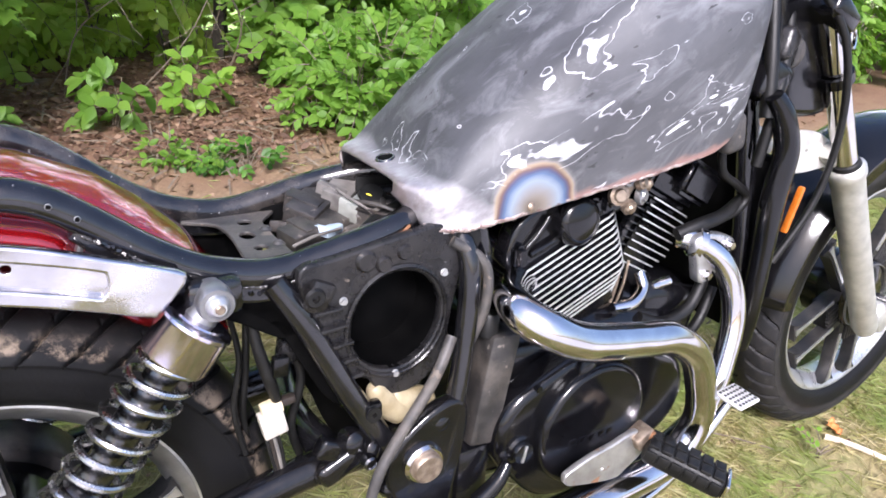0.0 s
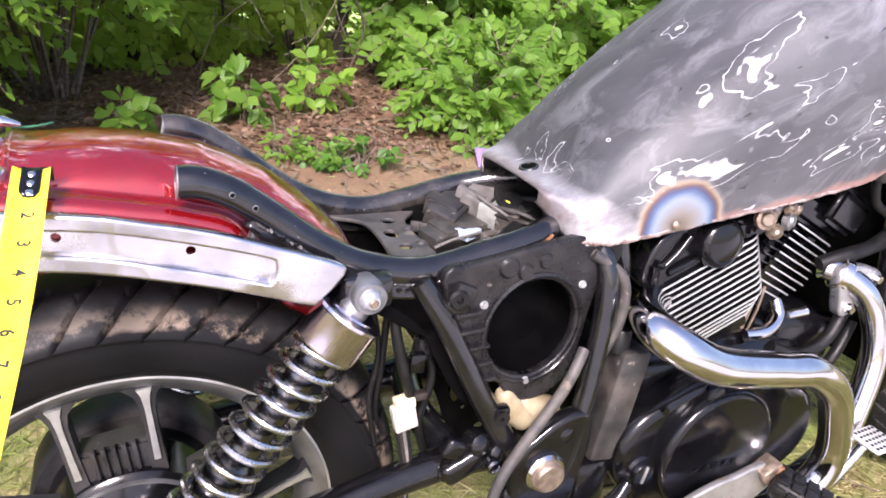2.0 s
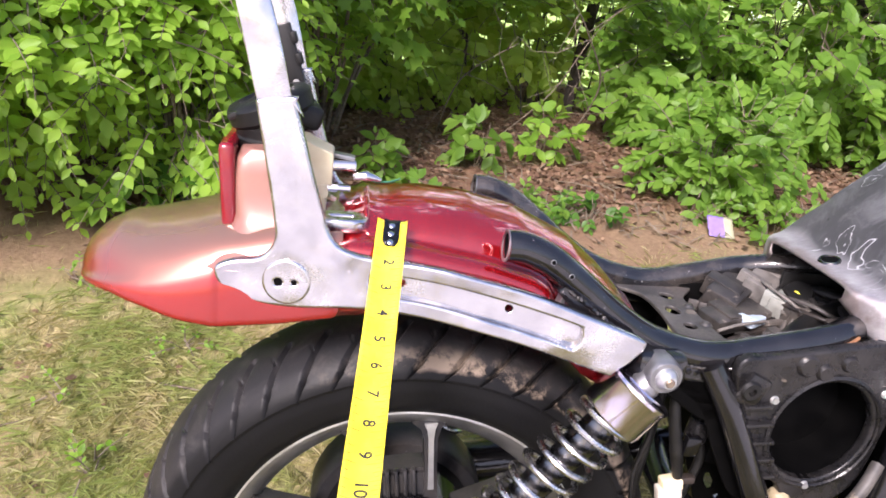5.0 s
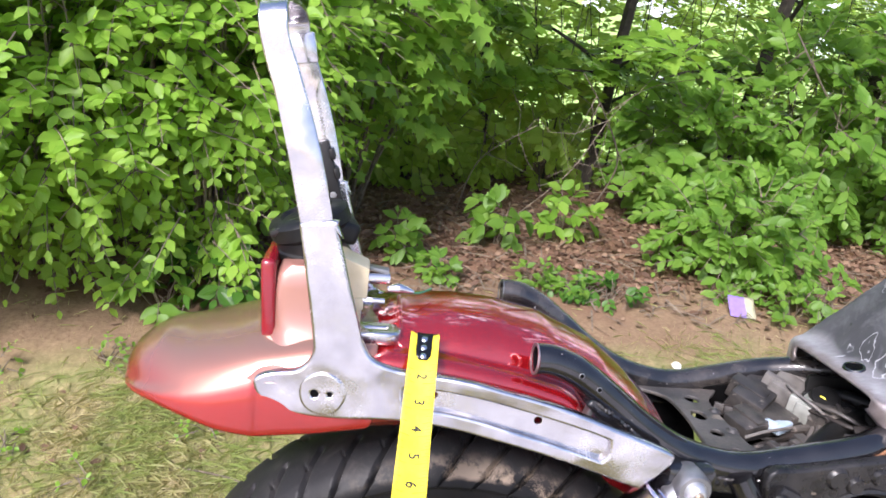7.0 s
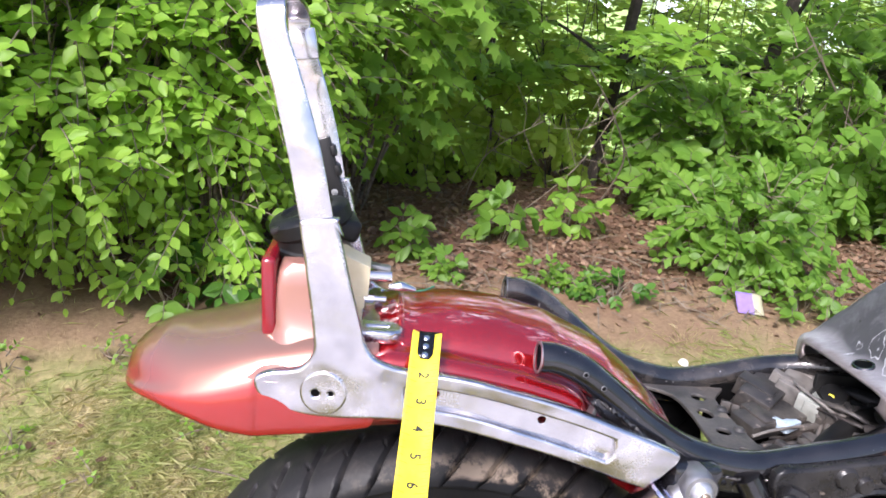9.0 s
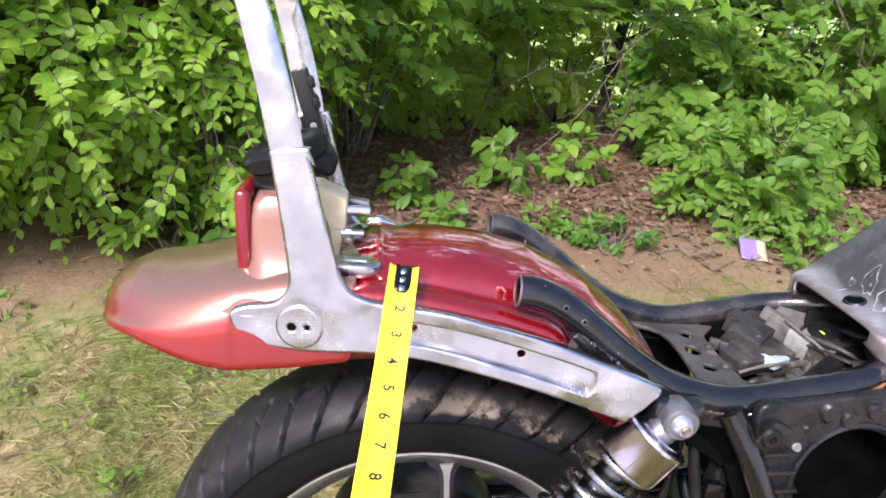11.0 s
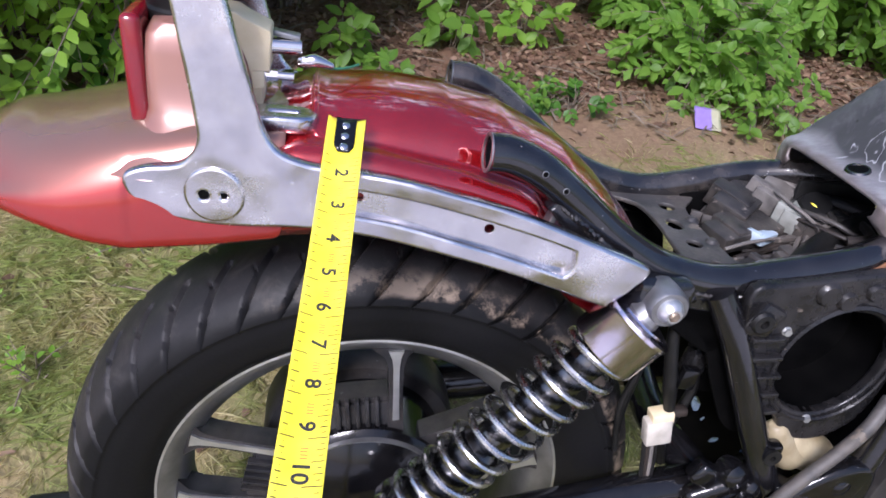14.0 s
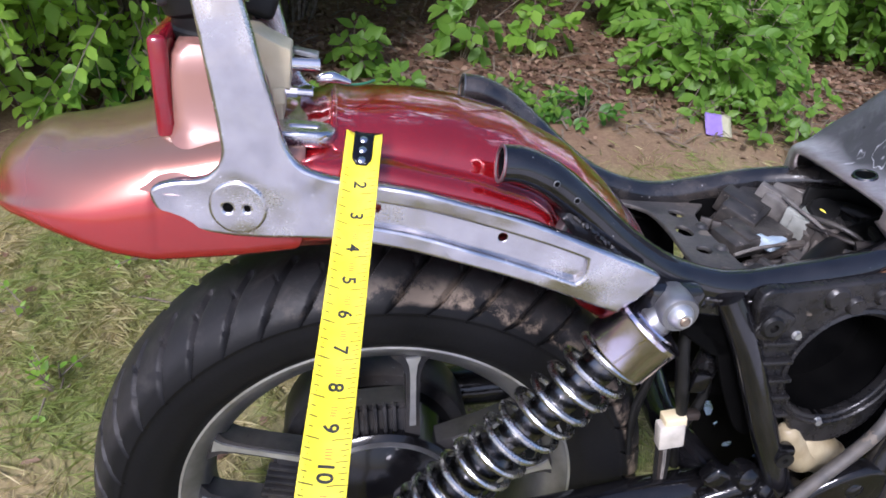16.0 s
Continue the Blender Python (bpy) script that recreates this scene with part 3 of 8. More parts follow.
# ---- ground, distance ----


def ground_height(x, y):
    rise = 0.045 * np.clip((y - 0.5) / 1.0, 0, 1) - 0.06 * np.clip((y - 1.9) / 1.2, 0, 1)
    fall = np.clip(y - 3.4, 0, 40)
    wave = 0.012 * np.sin(2.1 * x + 0.7) * np.cos(1.7 * y) + 0.006 * np.sin(6.3 * x + 2.0) * np.sin(5.1 * y + 0.4)
    near = np.exp(-((x - 0.7) ** 2 / 1.6 + y ** 2 / 0.25))
    return 0.008 + rise + wave * (1 - near) - np.where(fall > 0, 0.30 * fall * np.clip(fall / 2, 0, 1), 0)


def axis_steps(lo, hi, fine_lo, fine_hi, step):
    mid = list(np.arange(fine_lo, fine_hi + 1e-6, step))
    a, b = [], []
    d, v = step, fine_lo
    while v > lo:
        d *= 1.35
        v -= d
        a.append(max(v, lo))
    d, v = step, fine_hi
    while v < hi:
        d *= 1.35
        v += d
        b.append(min(v, hi))
    return np.array(a[::-1] + mid + b)


def build_ground():
    xs, ys = axis_steps(-400, 400, -2.4, 4.0, 0.04), axis_steps(-400, 400, -1.4, 3.6, 0.04)
    X, Y = np.meshgrid(xs, ys)
    Z = ground_height(X, Y)
    vs = np.stack([X.ravel(), Y.ravel(), Z.ravel()], 1)
    w = len(xs)
    fs = [(j * w + i, j * w + i + 1, (j + 1) * w + i + 1, (j + 1) * w + i) for j in range(len(ys) - 1) for i in range(w - 1)]
    ob = linked("ground", raw("ground", vs, fs), GROUND)
    return tagged(ob, "dry patchy lawn, bare dirt, woodland soil and added pale unseen ground", "ground", kind="structure")


build_ground()


def backdrop_material():
    m, n, l, p = nodes_of("bright_distance")
    co = n.new("ShaderNodeTexCoord").outputs["Object"]
    sep = n.new("ShaderNodeSeparateXYZ")
    l.new(co, sep.inputs[0])
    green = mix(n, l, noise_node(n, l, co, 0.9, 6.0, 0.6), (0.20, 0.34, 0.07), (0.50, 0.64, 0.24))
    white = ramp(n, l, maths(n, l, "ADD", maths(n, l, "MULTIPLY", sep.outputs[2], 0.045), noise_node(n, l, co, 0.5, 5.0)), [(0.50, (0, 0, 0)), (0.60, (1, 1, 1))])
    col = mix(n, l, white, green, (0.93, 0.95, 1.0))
    # emission: the painted far leaves and sky give off their own brightness
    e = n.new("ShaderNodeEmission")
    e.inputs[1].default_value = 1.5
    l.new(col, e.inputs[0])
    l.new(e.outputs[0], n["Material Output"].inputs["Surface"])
    return m


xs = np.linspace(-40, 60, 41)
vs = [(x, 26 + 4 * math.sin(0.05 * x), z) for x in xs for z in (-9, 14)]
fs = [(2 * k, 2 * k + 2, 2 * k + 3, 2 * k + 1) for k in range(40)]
tagged(linked("backdrop", raw("backdrop", vs, fs), backdrop_material()), "glowing backdrop of pale sky and far leaves beyond the wood", "backdrop", kind="structure")

# ---- the motorcycle: x forward, y to its left, z up in its own frame ----
bike = new("motorcycle")
bike.matrix_world = LEAN
tagged(bike, "stripped black cruiser motorcycle with red mudguard and bare steel tank", "motorcycle")


def tyre(name, centre, radius, width, bead, parent, grooves, label, rubber):
    """A tyre with slanting tread grooves sunk into its shoulders."""
    half = width / 2
    prof = [(-0.72 * half, bead), (-0.90 * half, bead + 0.16 * (radius - bead)), (-0.975 * half, bead + 0.38 * (radius - bead)), (-0.985 * half, bead + 0.54 * (radius - bead)), (-half, bead + 0.60 * (radius - bead)), (-0.93 * half, bead + 0.72 * (radius - bead)), (-0.72 * half, bead + 0.87 * (radius - bead)), (-0.40 * half, bead + 0.968 * (radius - bead)), (0, radius)]
    prof += [(-a, b) for a, b in prof[-2::-1]]
    line = spline([(a, b, 0) for a, b in prof], 9)
    nt, ns = 1050 if radius < 0.31 else 480, len(line)
    s = np.linspace(-1, 1, ns)
    py, pr = np.array([p.x for p in line]), np.array([p.y for p in line])
    th = np.linspace(0, 2 * np.pi, nt, endpoint=False)
    T, S = np.meshgrid(th, s, indexing="ij")
    a = np.abs(S)
    phase = T * grooves / (2 * np.pi) + np.where(S > 0, 0.5, 0.0) + 3.1 * np.clip(0.56 - a, 0, 1) ** 1.35
    f = np.abs((phase % 1.0) - 0.5)
    wide = 0.085 * np.clip((0.62 - a) / 0.25, 0.35, 1)
    cut = np.clip((wide - f) / 0.05, 0, 1) * np.clip((a - 0.06) / 0.02, 0, 1) * np.clip((0.545 - a) / 0.02, 0, 1)
    tick_phase = T * grooves / (2 * np.pi) + np.where(S > 0, 0.5, 0.0) + 0.5 + 1.6 * a
    g = np.abs((tick_phase % 1.0) - 0.5)
    cut = np.maximum(cut, 0.5 * np.clip((0.045 - g) / 0.03, 0, 1) * np.clip((a - 0.13) / 0.015, 0, 1) * np.clip((0.21 - a) / 0.015, 0, 1))
    R = np.broadcast_to(pr, T.shape) - 0.0075 * cut
    Yw = np.broadcast_to(py, T.shape) * (1 - 0.02 * cut)
    vs = np.stack([R * np.cos(T), Yw, R * np.sin(T)], -1).reshape(-1, 3)
    fs = [(i * ns + k, ((i + 1) % nt) * ns + k, ((i + 1) % nt) * ns + k + 1, i * ns + k + 1) for i in range(nt) for k in range(ns - 1)]
    me = raw(name, vs, fs)
    ob = linked(name, me, rubber, parent, label)
    ob.location = centre
    return ob


def wheel(name, centre, bead, lip, tyre_r, tyre_w, hub_r, first, drum, grooves, label, metal):
    """A cast wheel: rim, five pairs of parallel spokes with machined edges, ribbed hub."""
    cx, _, cz = centre
    h = lip
    rim = lathe(name, [(bead, -h), (bead + 0.004, -h + 0.002), (bead + 0.002, -h + 0.006), (bead - 0.006, -h + 0.010), (bead - 0.008, -h + 0.016), (bead - 0.020, -h + 0.026), (bead - 0.024, -0.012), (bead - 0.024, 0.012), (bead - 0.020, h - 0.026), (bead - 0.008, h - 0.016), (bead + 0.002, h - 0.006), (bead + 0.004, h - 0.002), (bead, h), (bead - 0.006, h), (bead - 0.009, h - 0.004), (bead - 0.014, h - 0.018), (bead - 0.027, 0.014), (bead - 0.030, 0), (bead - 0.030, -0.014), (bead - 0.027, -h + 0.020), (bead - 0.020, -h + 0.012), (bead - 0.010, -h + 0.004), (bead - 0.004, -h)], centre, (0, 1, 0), metal, bike, label, 128, True)
    lathe("rim_edge", [(bead - 0.0025, -h - 0.0012), (bead + 0.0055, -h - 0.0005), (bead + 0.005, -h + 0.004), (bead - 0.002, -h + 0.004)], centre, (0, 1, 0), MACHINED, rim, "polished rim edge", 128, True)
    tyre("tyre", centre, tyre_r, tyre_w, bead, rim, grooves, "worn black tyre with slanted tread and dried mud" if drum else "black front tyre with slanted tread", TYRE if drum else TYREFRONT)
    # hub with ribs, and its silver-edged cap
    lathe("hub", [(0, -0.060), (hub_r * 0.55, -0.060), (hub_r * 0.62, -0.056), (hub_r * 0.95, -0.050), (hub_r, -0.045), (hub_r, 0.045), (0, 0.045)], centre, (0, 1, 0), BLACK, rim, "glossy black hub cover", 64)
    lathe("hub_ring", [(hub_r * 0.905, -0.051), (hub_r * 0.915, -0.055), (hub_r * 0.930, -0.055), (hub_r * 0.940, -0.050)], centre, (0, 1, 0), RIMGREY, rim, "thin bright ring round the hub", 72)
    if drum:
        lathe("brake_drum", [(0, 0.030), (drum, 0.030), (drum + 0.004, 0.036), (drum + 0.004, 0.085), (drum - 0.02, 0.10), (0, 0.10)], centre, (0, 1, 0), WHEELBLACK, rim, "", 72)
        lathe("drum_ring", [(drum - 0.030, 0.026), (drum - 0.024, 0.026), (drum - 0.024, 0.031), (drum - 0.030, 0.031)], centre, (0, 1, 0), MACHINED, rim, "", 72, True)
    for k in range(5):
        ang = radians(first + 72 * k)
        d, t = Vector((math.cos(ang), 0, math.sin(ang))), Vector((-math.sin(ang), 0, math.cos(ang)))
        c = Vector(centre)
        for side in (-1, 1):
            off = side * 0.036
            r0, r1 = math.sqrt(hub_r ** 2 - off ** 2) - 0.012, bead - 0.021
            p0, p1 = c + d * r0 + t * off, c + d * r1 + t * (off + side * 0.004)
            for nm, w, y0, y1, m in (("spoke", 0.0072, -0.040, -0.016, WHEELBLACK), ("spoke_edge", 0.0033, -0.0425, -0.0395, MACHINED)):
                bm = bmesh.new()
                q = [[bm.verts.new(p + t * (s * w * k2) + Vector((0, yy, 0))) for s in (-1, 1) for yy in (y0, y1)] for p, k2 in (((p0.lerp(p1, 0.22), 1.0), (p0.lerp(p1, 0.5), 0.85), (p0.lerp(p1, 0.78), 0.85), (p0.lerp(p1, 0.90), 1.25), (p0.lerp(p1, 0.975), 2.2)) if nm == "spoke_edge" else ((p0, 1.15), (p0.lerp(p1, 0.5), 0.9), (p0.lerp(p1, 0.78), 1.0), (p0.lerp(p1, 0.90), 1.5), (p1, 3.0)))]
                for a, b in zip(q, q[1:]):
                    for i, j in ((0, 1), (1, 3), (3, 2), (2, 0)):
                        bm.faces.new((a[i], a[j], b[j], b[i]))
                bm.faces.new((q[0][0], q[0][1], q[0][3], q[0][2]))
                bm.faces.new((q[-1][0], q[-1][1], q[-1][3], q[-1][2]))
                part(nm, bm, m, rim, "" if nm == "spoke" else "bare machined spoke edge")
        # ribbed panel between the two spokes of a pair
        for i in range(5):
            o = (i - 2) * 0.0095
            p = c + d * (hub_r + 0.016) + t * o
            block("hub_rib", (0, 0, 0), (0.034, 0.008, 0.0042), WHEELBLACK, rim, "", 0.0012).data.transform(Matrix.Translation(p + Vector((0, -0.0385, 0))) @ Matrix((( d.x, 0, t.x, 0), (d.y, 1, t.y, 0), (d.z, 0, t.z, 0), (0, 0, 0, 1))))
        bm = bmesh.new()
        bmesh.ops.create_cube(bm, size=1, matrix=Matrix.Diagonal((0.046, 0.034, 0.070, 1)))
        bmesh.ops.bevel(bm, geom=bm.edges[:], offset=0.004, segments=2, affect="EDGES")
        bm.transform(Matrix.Translation(c + d * (hub_r + 0.006) + Vector((0, -0.020, 0))) @ Matrix(((d.x, 0, t.x, 0), (d.y, 1, t.y, 0), (d.z, 0, t.z, 0), (0, 0, 0, 1))))
        part("hub_web", bm, WHEELBLACK, rim)
    return rim


wheel("rear_wheel", (0, 0, 0.31), 0.205, 0.05, 0.292, 0.142, 0.090, 97, 0.104, 44, "black cast wheel with grey alloy rim", RIMGREY)
wheel("front_wheel", (1.554, 0, 0.31), 0.232, 0.036, 0.322, 0.100, 0.075, 60, 0, 48, "black cast front wheel with bright rim", RIMBRIGHT)

# rear mudguard ------------------------------------------------------------
CROWN = [(-0.335, 0.640), (-0.318, 0.662), (-0.29, 0.685), (-0.25, 0.702), (-0.20, 0.714), (-0.14, 0.722), (-0.10, 0.722), (-0.07, 0.7325), (-0.01, 0.7365), (0.034, 0.7335), (0.083, 0.7235), (0.142, 0.697), (0.178, 0.670), (0.215, 0.636), (0.24, 0.60)]


def crown(x):
    return float(np.interp(x, [p[0] for p in CROWN], [p[1] for p in CROWN]))


def mudguard_front():
    """The glossy front length: a crowned blade with a stepped skirt down each side."""
    stations = list(np.linspace(-0.13, 0.235, 74))
    rows = []
    for x in stations:
        zt = crown(x) if x > -0.10 else 0.727 + (x + 0.10) * 0.10
        zt += 0.0035 * math.exp(-((x + 0.066) / 0.005) ** 2)
        k = np.clip((0.116 - x) / 0.012, 0, 1)
        sh = float(np.interp(x, [-0.16, -0.06, -0.016, 0.05, 0.090, 0.104, 0.116, 0.235], [0.712, 0.709, 0.7055, 0.6945, 0.683, 0.676, 0.662, 0.56]))
        ze = float(np.interp(x, [-0.16, -0.06, 0.0, 0.04, 0.10, 0.130, 0.15, 0.17, 0.20, 0.235], [0.632, 0.642, 0.654, 0.650, 0.630, 0.604, 0.585, 0.574, 0.566, 0.555]))
        sh = min(sh, zt - 0.02)
        w = 0.066
        # a dished side panel, a shelf under it, and a rounded skirt
        sec = [(0, zt), (0.018, zt - 0.001), (0.035, zt - 0.0045), (0.048, zt - 0.010), (0.058, zt - 0.0165), (w - 0.0005, sh + 0.60 * max(zt - 0.018 - sh, 0.0)), (w + 0.0015, sh + 0.0030), (w + 0.0030, sh + 0.0008), (w + 0.006 + 0.008 * k, sh - 0.0006), (w + 0.009 + 0.012 * k, sh - 0.0022), (w + 0.011 + 0.0145 * k, sh - 0.0060), (w + 0.012 + 0.0155 * k, sh - 0.0130), (w + 0.018 + 0.0075 * k, ze)]
        rows.append([(x, -y, z) for y, z in reversed(sec[1:])] + [(x, y, z) for y, z in sec])
    n = len(rows[0])
    vs = [v for r in rows for v in r]
    fs = [(i * n + k, i * n + k + 1, (i + 1) * n + k + 1, (i + 1) * n + k) for i in range(len(rows) - 1) for k in range(n - 1)]
    me = raw("rear_mudguard", vs, fs)
    ob = linked("rear_mudguard", me, RED, bike, "glossy dark red rear mudguard with scratches, chips and painted glints")
    sol = ob.modifiers.new("thickness", "SOLIDIFY")
    sol.thickness, sol.offset = 0.002, -1
    sub = ob.modifiers.new("round", "SUBSURF")
    sub.levels = sub.render_levels = 1
    return ob


guard = mudguard_front()
tube("guard_rib", [(-0.066, 0.050, 0.7255), (-0.066, 0.030, 0.7325), (-0.066, 0.0, 0.7360), (-0.066, -0.030, 0.7325), (-0.066, -0.048, 0.7265), (-0.066, -0.058, 0.7195), (-0.0655, -0.0655, 0.7135), (-0.062, -0.0690, 0.7100), (-0.052, -0.0720, 0.7085), (-0.036, -0.0735, 0.7075)], [0.0026, 0.0026, 0.0026, 0.0026, 0.0026, 0.0026, 0.0028, 0.0030, 0.0028, 0.0012], RED, guard, "raised rib pressed across the mudguard", 12)
# a flat near-black disc stands for the shade inside this hole
lathe("guard_hole", [(0, 0.0003), (0.0020, 0.0003), (0.0022, -0.002)], (0.0610, -0.0570, 0.7130), (0.22, -0.72, 0.66), DARK, guard, "small drilled hole", 16)


def mudguard_tail():
    """The flared tail behind the grab bar, coloured paler on top: broad, blunt, with a soft ridge along each side."""
    rows = []
    xs = np.concatenate([np.linspace(-0.085, -0.186, 11), (-0.1895, -0.1925, -0.1955), np.linspace(-0.200, -0.255, 7), -0.327 + 0.072 * (1 - np.linspace(0.08, 1, 15) ** 1.6)])
    for x in xs:
        u = np.clip((-0.190 - x) / 0.1372, 0, 1)
        w = 0.094 * (1 - u ** 2.5) ** (1 / 2.1) + 0.0005
        inset = float(np.interp(x, [-0.1955, -0.1895], [1.0, 0.985]))
        zt = float(np.interp(x, [-0.327, -0.320, -0.305, -0.287, -0.265, -0.238, -0.205, -0.14, -0.085], [0.648, 0.668, 0.683, 0.6925, 0.6945, 0.7005, 0.710, 0.720, 0.724]))
        zr = float(np.interp(x, [-0.327, -0.315, -0.29, -0.265, -0.235, -0.195, -0.15, -0.085], [0.644, 0.650, 0.658, 0.665, 0.673, 0.686, 0.700, 0.708]))
        ze = float(np.interp(x, [-0.327, -0.31, -0.283, -0.253, -0.224, -0.19, -0.139, -0.085], [0.642, 0.646, 0.647, 0.640, 0.631, 0.626, 0.631, 0.640]))
        sec = [(0, zt), (0.22, zt - 0.03 * (zt - zr)), (0.44, zt - 0.14 * (zt - zr)), (0.64, zt - 0.36 * (zt - zr)), (0.80, zr + 0.32 * (zt - zr)), (0.91, zr - 0.10 * (zr - ze)), (0.975, zr - 0.32 * (zr - ze)), (1.0, zr - 0.62 * (zr - ze)), (1.01, ze)]
        sec = [(y * (1 if y < 0.9 else inset), z) for y, z in sec]
        rows.append([(x, -y * w, z) for y, z in reversed(sec[1:])] + [(x, y * w, z) for y, z in sec])
    n = len(rows[0])
    vs = [v for r in rows for v in r]
    fs = [(i * n + k, (i + 1) * n + k, (i + 1) * n + k + 1, i * n + k + 1) for i in range(len(rows) - 1) for k in range(n - 1)]
    ob = linked("mudguard_tail", raw("mudguard_tail", vs, fs), TAIL, bike, "red mudguard tail, pale sheen painted on top, with a rolled edge")
    sol = ob.modifiers.new("thickness", "SOLIDIFY")
    sol.thickness, sol.offset = 0.0025, -1
    sub = ob.modifiers.new("round", "SUBSURF")
    sub.levels = sub.render_levels = 2
    return ob


tail = mudguard_tail()


def lamp_tower():
    """The painted tower that carries the tail lamp."""
    rows = []
    for z, x0, x1, w, k in ((0.680, -0.232, -0.095, 0.0945, 2.8), (0.688, -0.219, -0.096, 0.089, 2.9), (0.695, -0.208, -0.098, 0.082, 3.0), (0.703, -0.197, -0.100, 0.0745, 3.2), (0.710, -0.1895, -0.102, 0.0680, 3.6), (0.718, -0.1855, -0.105, 0.0625, 4.8), (0.728, -0.1845, -0.107, 0.0585, 7.0), (0.738, -0.184, -0.109, 0.056, 9.0), (0.755, -0.184, -0.112, 0.054, 9.0), (0.768, -0.183, -0.116, 0.052, 8.0), (0.7755, -0.179, -0.120, 0.047, 6.0), (0.778, -0.170, -0.130, 0.036, 4.0)):
        cx, hx = (x0 + x1) / 2, (x1 - x0) / 2
        rows.append([(cx + hx * math.copysign(abs(math.cos(a)) ** (2 / k), math.cos(a)), w * math.copysign(abs(math.sin(a)) ** (2 / k), math.sin(a)), z) for a in np.linspace(0, 2 * math.pi, 48, endpoint=False)])
    n = 48
    vs = [v for r in rows for v in r]
    fs = [(i * n + k, i * n + (k + 1) % n, (i + 1) * n + (k + 1) % n, (i + 1) * n + k) for i in range(len(rows) - 1) for k in range(n)]
    fs.append(tuple(range((len(rows) - 1) * n, len(rows) * n)))
    tower = linked("lamp_tower", raw("lamp_tower", vs, fs), FADED, tail, "pale red painted tower under the tail lamp")
    block("tail_lamp", (-0.1885, 0, 0.7430), (0.0140, 0.108, 0.076), LENS, tail, "scuffed red plastic tail lamp lens", 0.005, (0, -2, 0), 3)
    return tower


lamp_tower()
for s in (-1, 1):
    tube("tail_seam", [(-0.192, s * 0.0925, 0.668), (-0.190, s * 0.0948, 0.652), (-0.187, s * 0.0955, 0.630)], 0.0005, TAIL, tail, "thin moulded seam", 6)
# rubber grommet and clamp on the tower
cap = lathe("rubber_grommet", [(0, 0.0), (0.029, 0.0), (0.0305, 0.003), (0.0305, 0.008), (0.0285, 0.010), (0.0285, 0.013), (0.0300, 0.016), (0.0295, 0.026), (0.026, 0.029), (0, 0.029)], (-0.160, -0.004, 0.770), (0.04, 0, 1), RUBBER, tail, "black rubber grommet on the lamp tower", 40)
lathe("grommet_boot", [(0, 0.0), (0.022, 0.0), (0.025, 0.006), (0.036, 0.010), (0.0395, 0.014), (0.0395, 0.026), (0.036, 0.030), (0.026, 0.032), (0.024, 0.029), (0, 0.027)], (-0.151, 0.0, 0.788), (-0.36, -0.05, 0.93), RUBBER, cap, "split black rubber boot folded over", 36)
block("boot_flap", (-0.134, 0.012, 0.803), (0.040, 0.060, 0.022), RUBBER, cap, "torn rubber flap", 0.006, (0, 16, 10), 3)
block("boot_flap", (-0.176, -0.022, 0.806), (0.036, 0.020, 0.007), GRIMY, cap, "worn edge of the boot", 0.003, (12, -26, -14), 2)

# grab bar, its cast rails and the small fittings ---------------------------
RAIL_LINE = smooth2d([(-0.1905, 0.676), (-0.1885, 0.6825), (-0.1757, 0.6875), (-0.160, 0.6900), (-0.149, 0.6955), (-0.1405, 0.710), (-0.142, 0.735), (-0.150, 0.785), (-0.1558, 0.8195), (-0.1566, 0.8245), (-0.1545, 0.8258), (-0.1325, 0.8292), (-0.1305, 0.8285), (-0.1302, 0.825), (-0.122, 0.795), (-0.109, 0.748), (-0.101, 0.722), (-0.090, 0.7075), (-0.074, 0.7015), (-0.055, 0.699), (-0.009, 0.696), (0.032, 0.689), (0.084, 0.678), (0.138, 0.661), (0.183, 0.6455), (0.1875, 0.640), (0.183, 0.632), (0.165, 0.6125), (0.156, 0.612), (0.091, 0.631), (0.038, 0.643), (-0.014, 0.653), (-0.066, 0.6565), (-0.1207, 0.653), (-0.1519, 0.6540), (-0.1713, 0.6585), (-0.1855, 0.6670)], 5)
RECESS = [(-0.061, 0.689), (-0.050, 0.690), (-0.009, 0.6875), (0.032, 0.681), (0.084, 0.6695), (0.126, 0.658), (0.1325, 0.653), (0.1335, 0.640), (0.127, 0.6305), (0.120, 0.631), (0.084, 0.641), (0.036, 0.6525), (-0.012, 0.662), (-0.055, 0.6665), (-0.062, 0.670), (-0.064, 0.680)]


def side_y(x):
    return -0.1045 - 0.092 * x


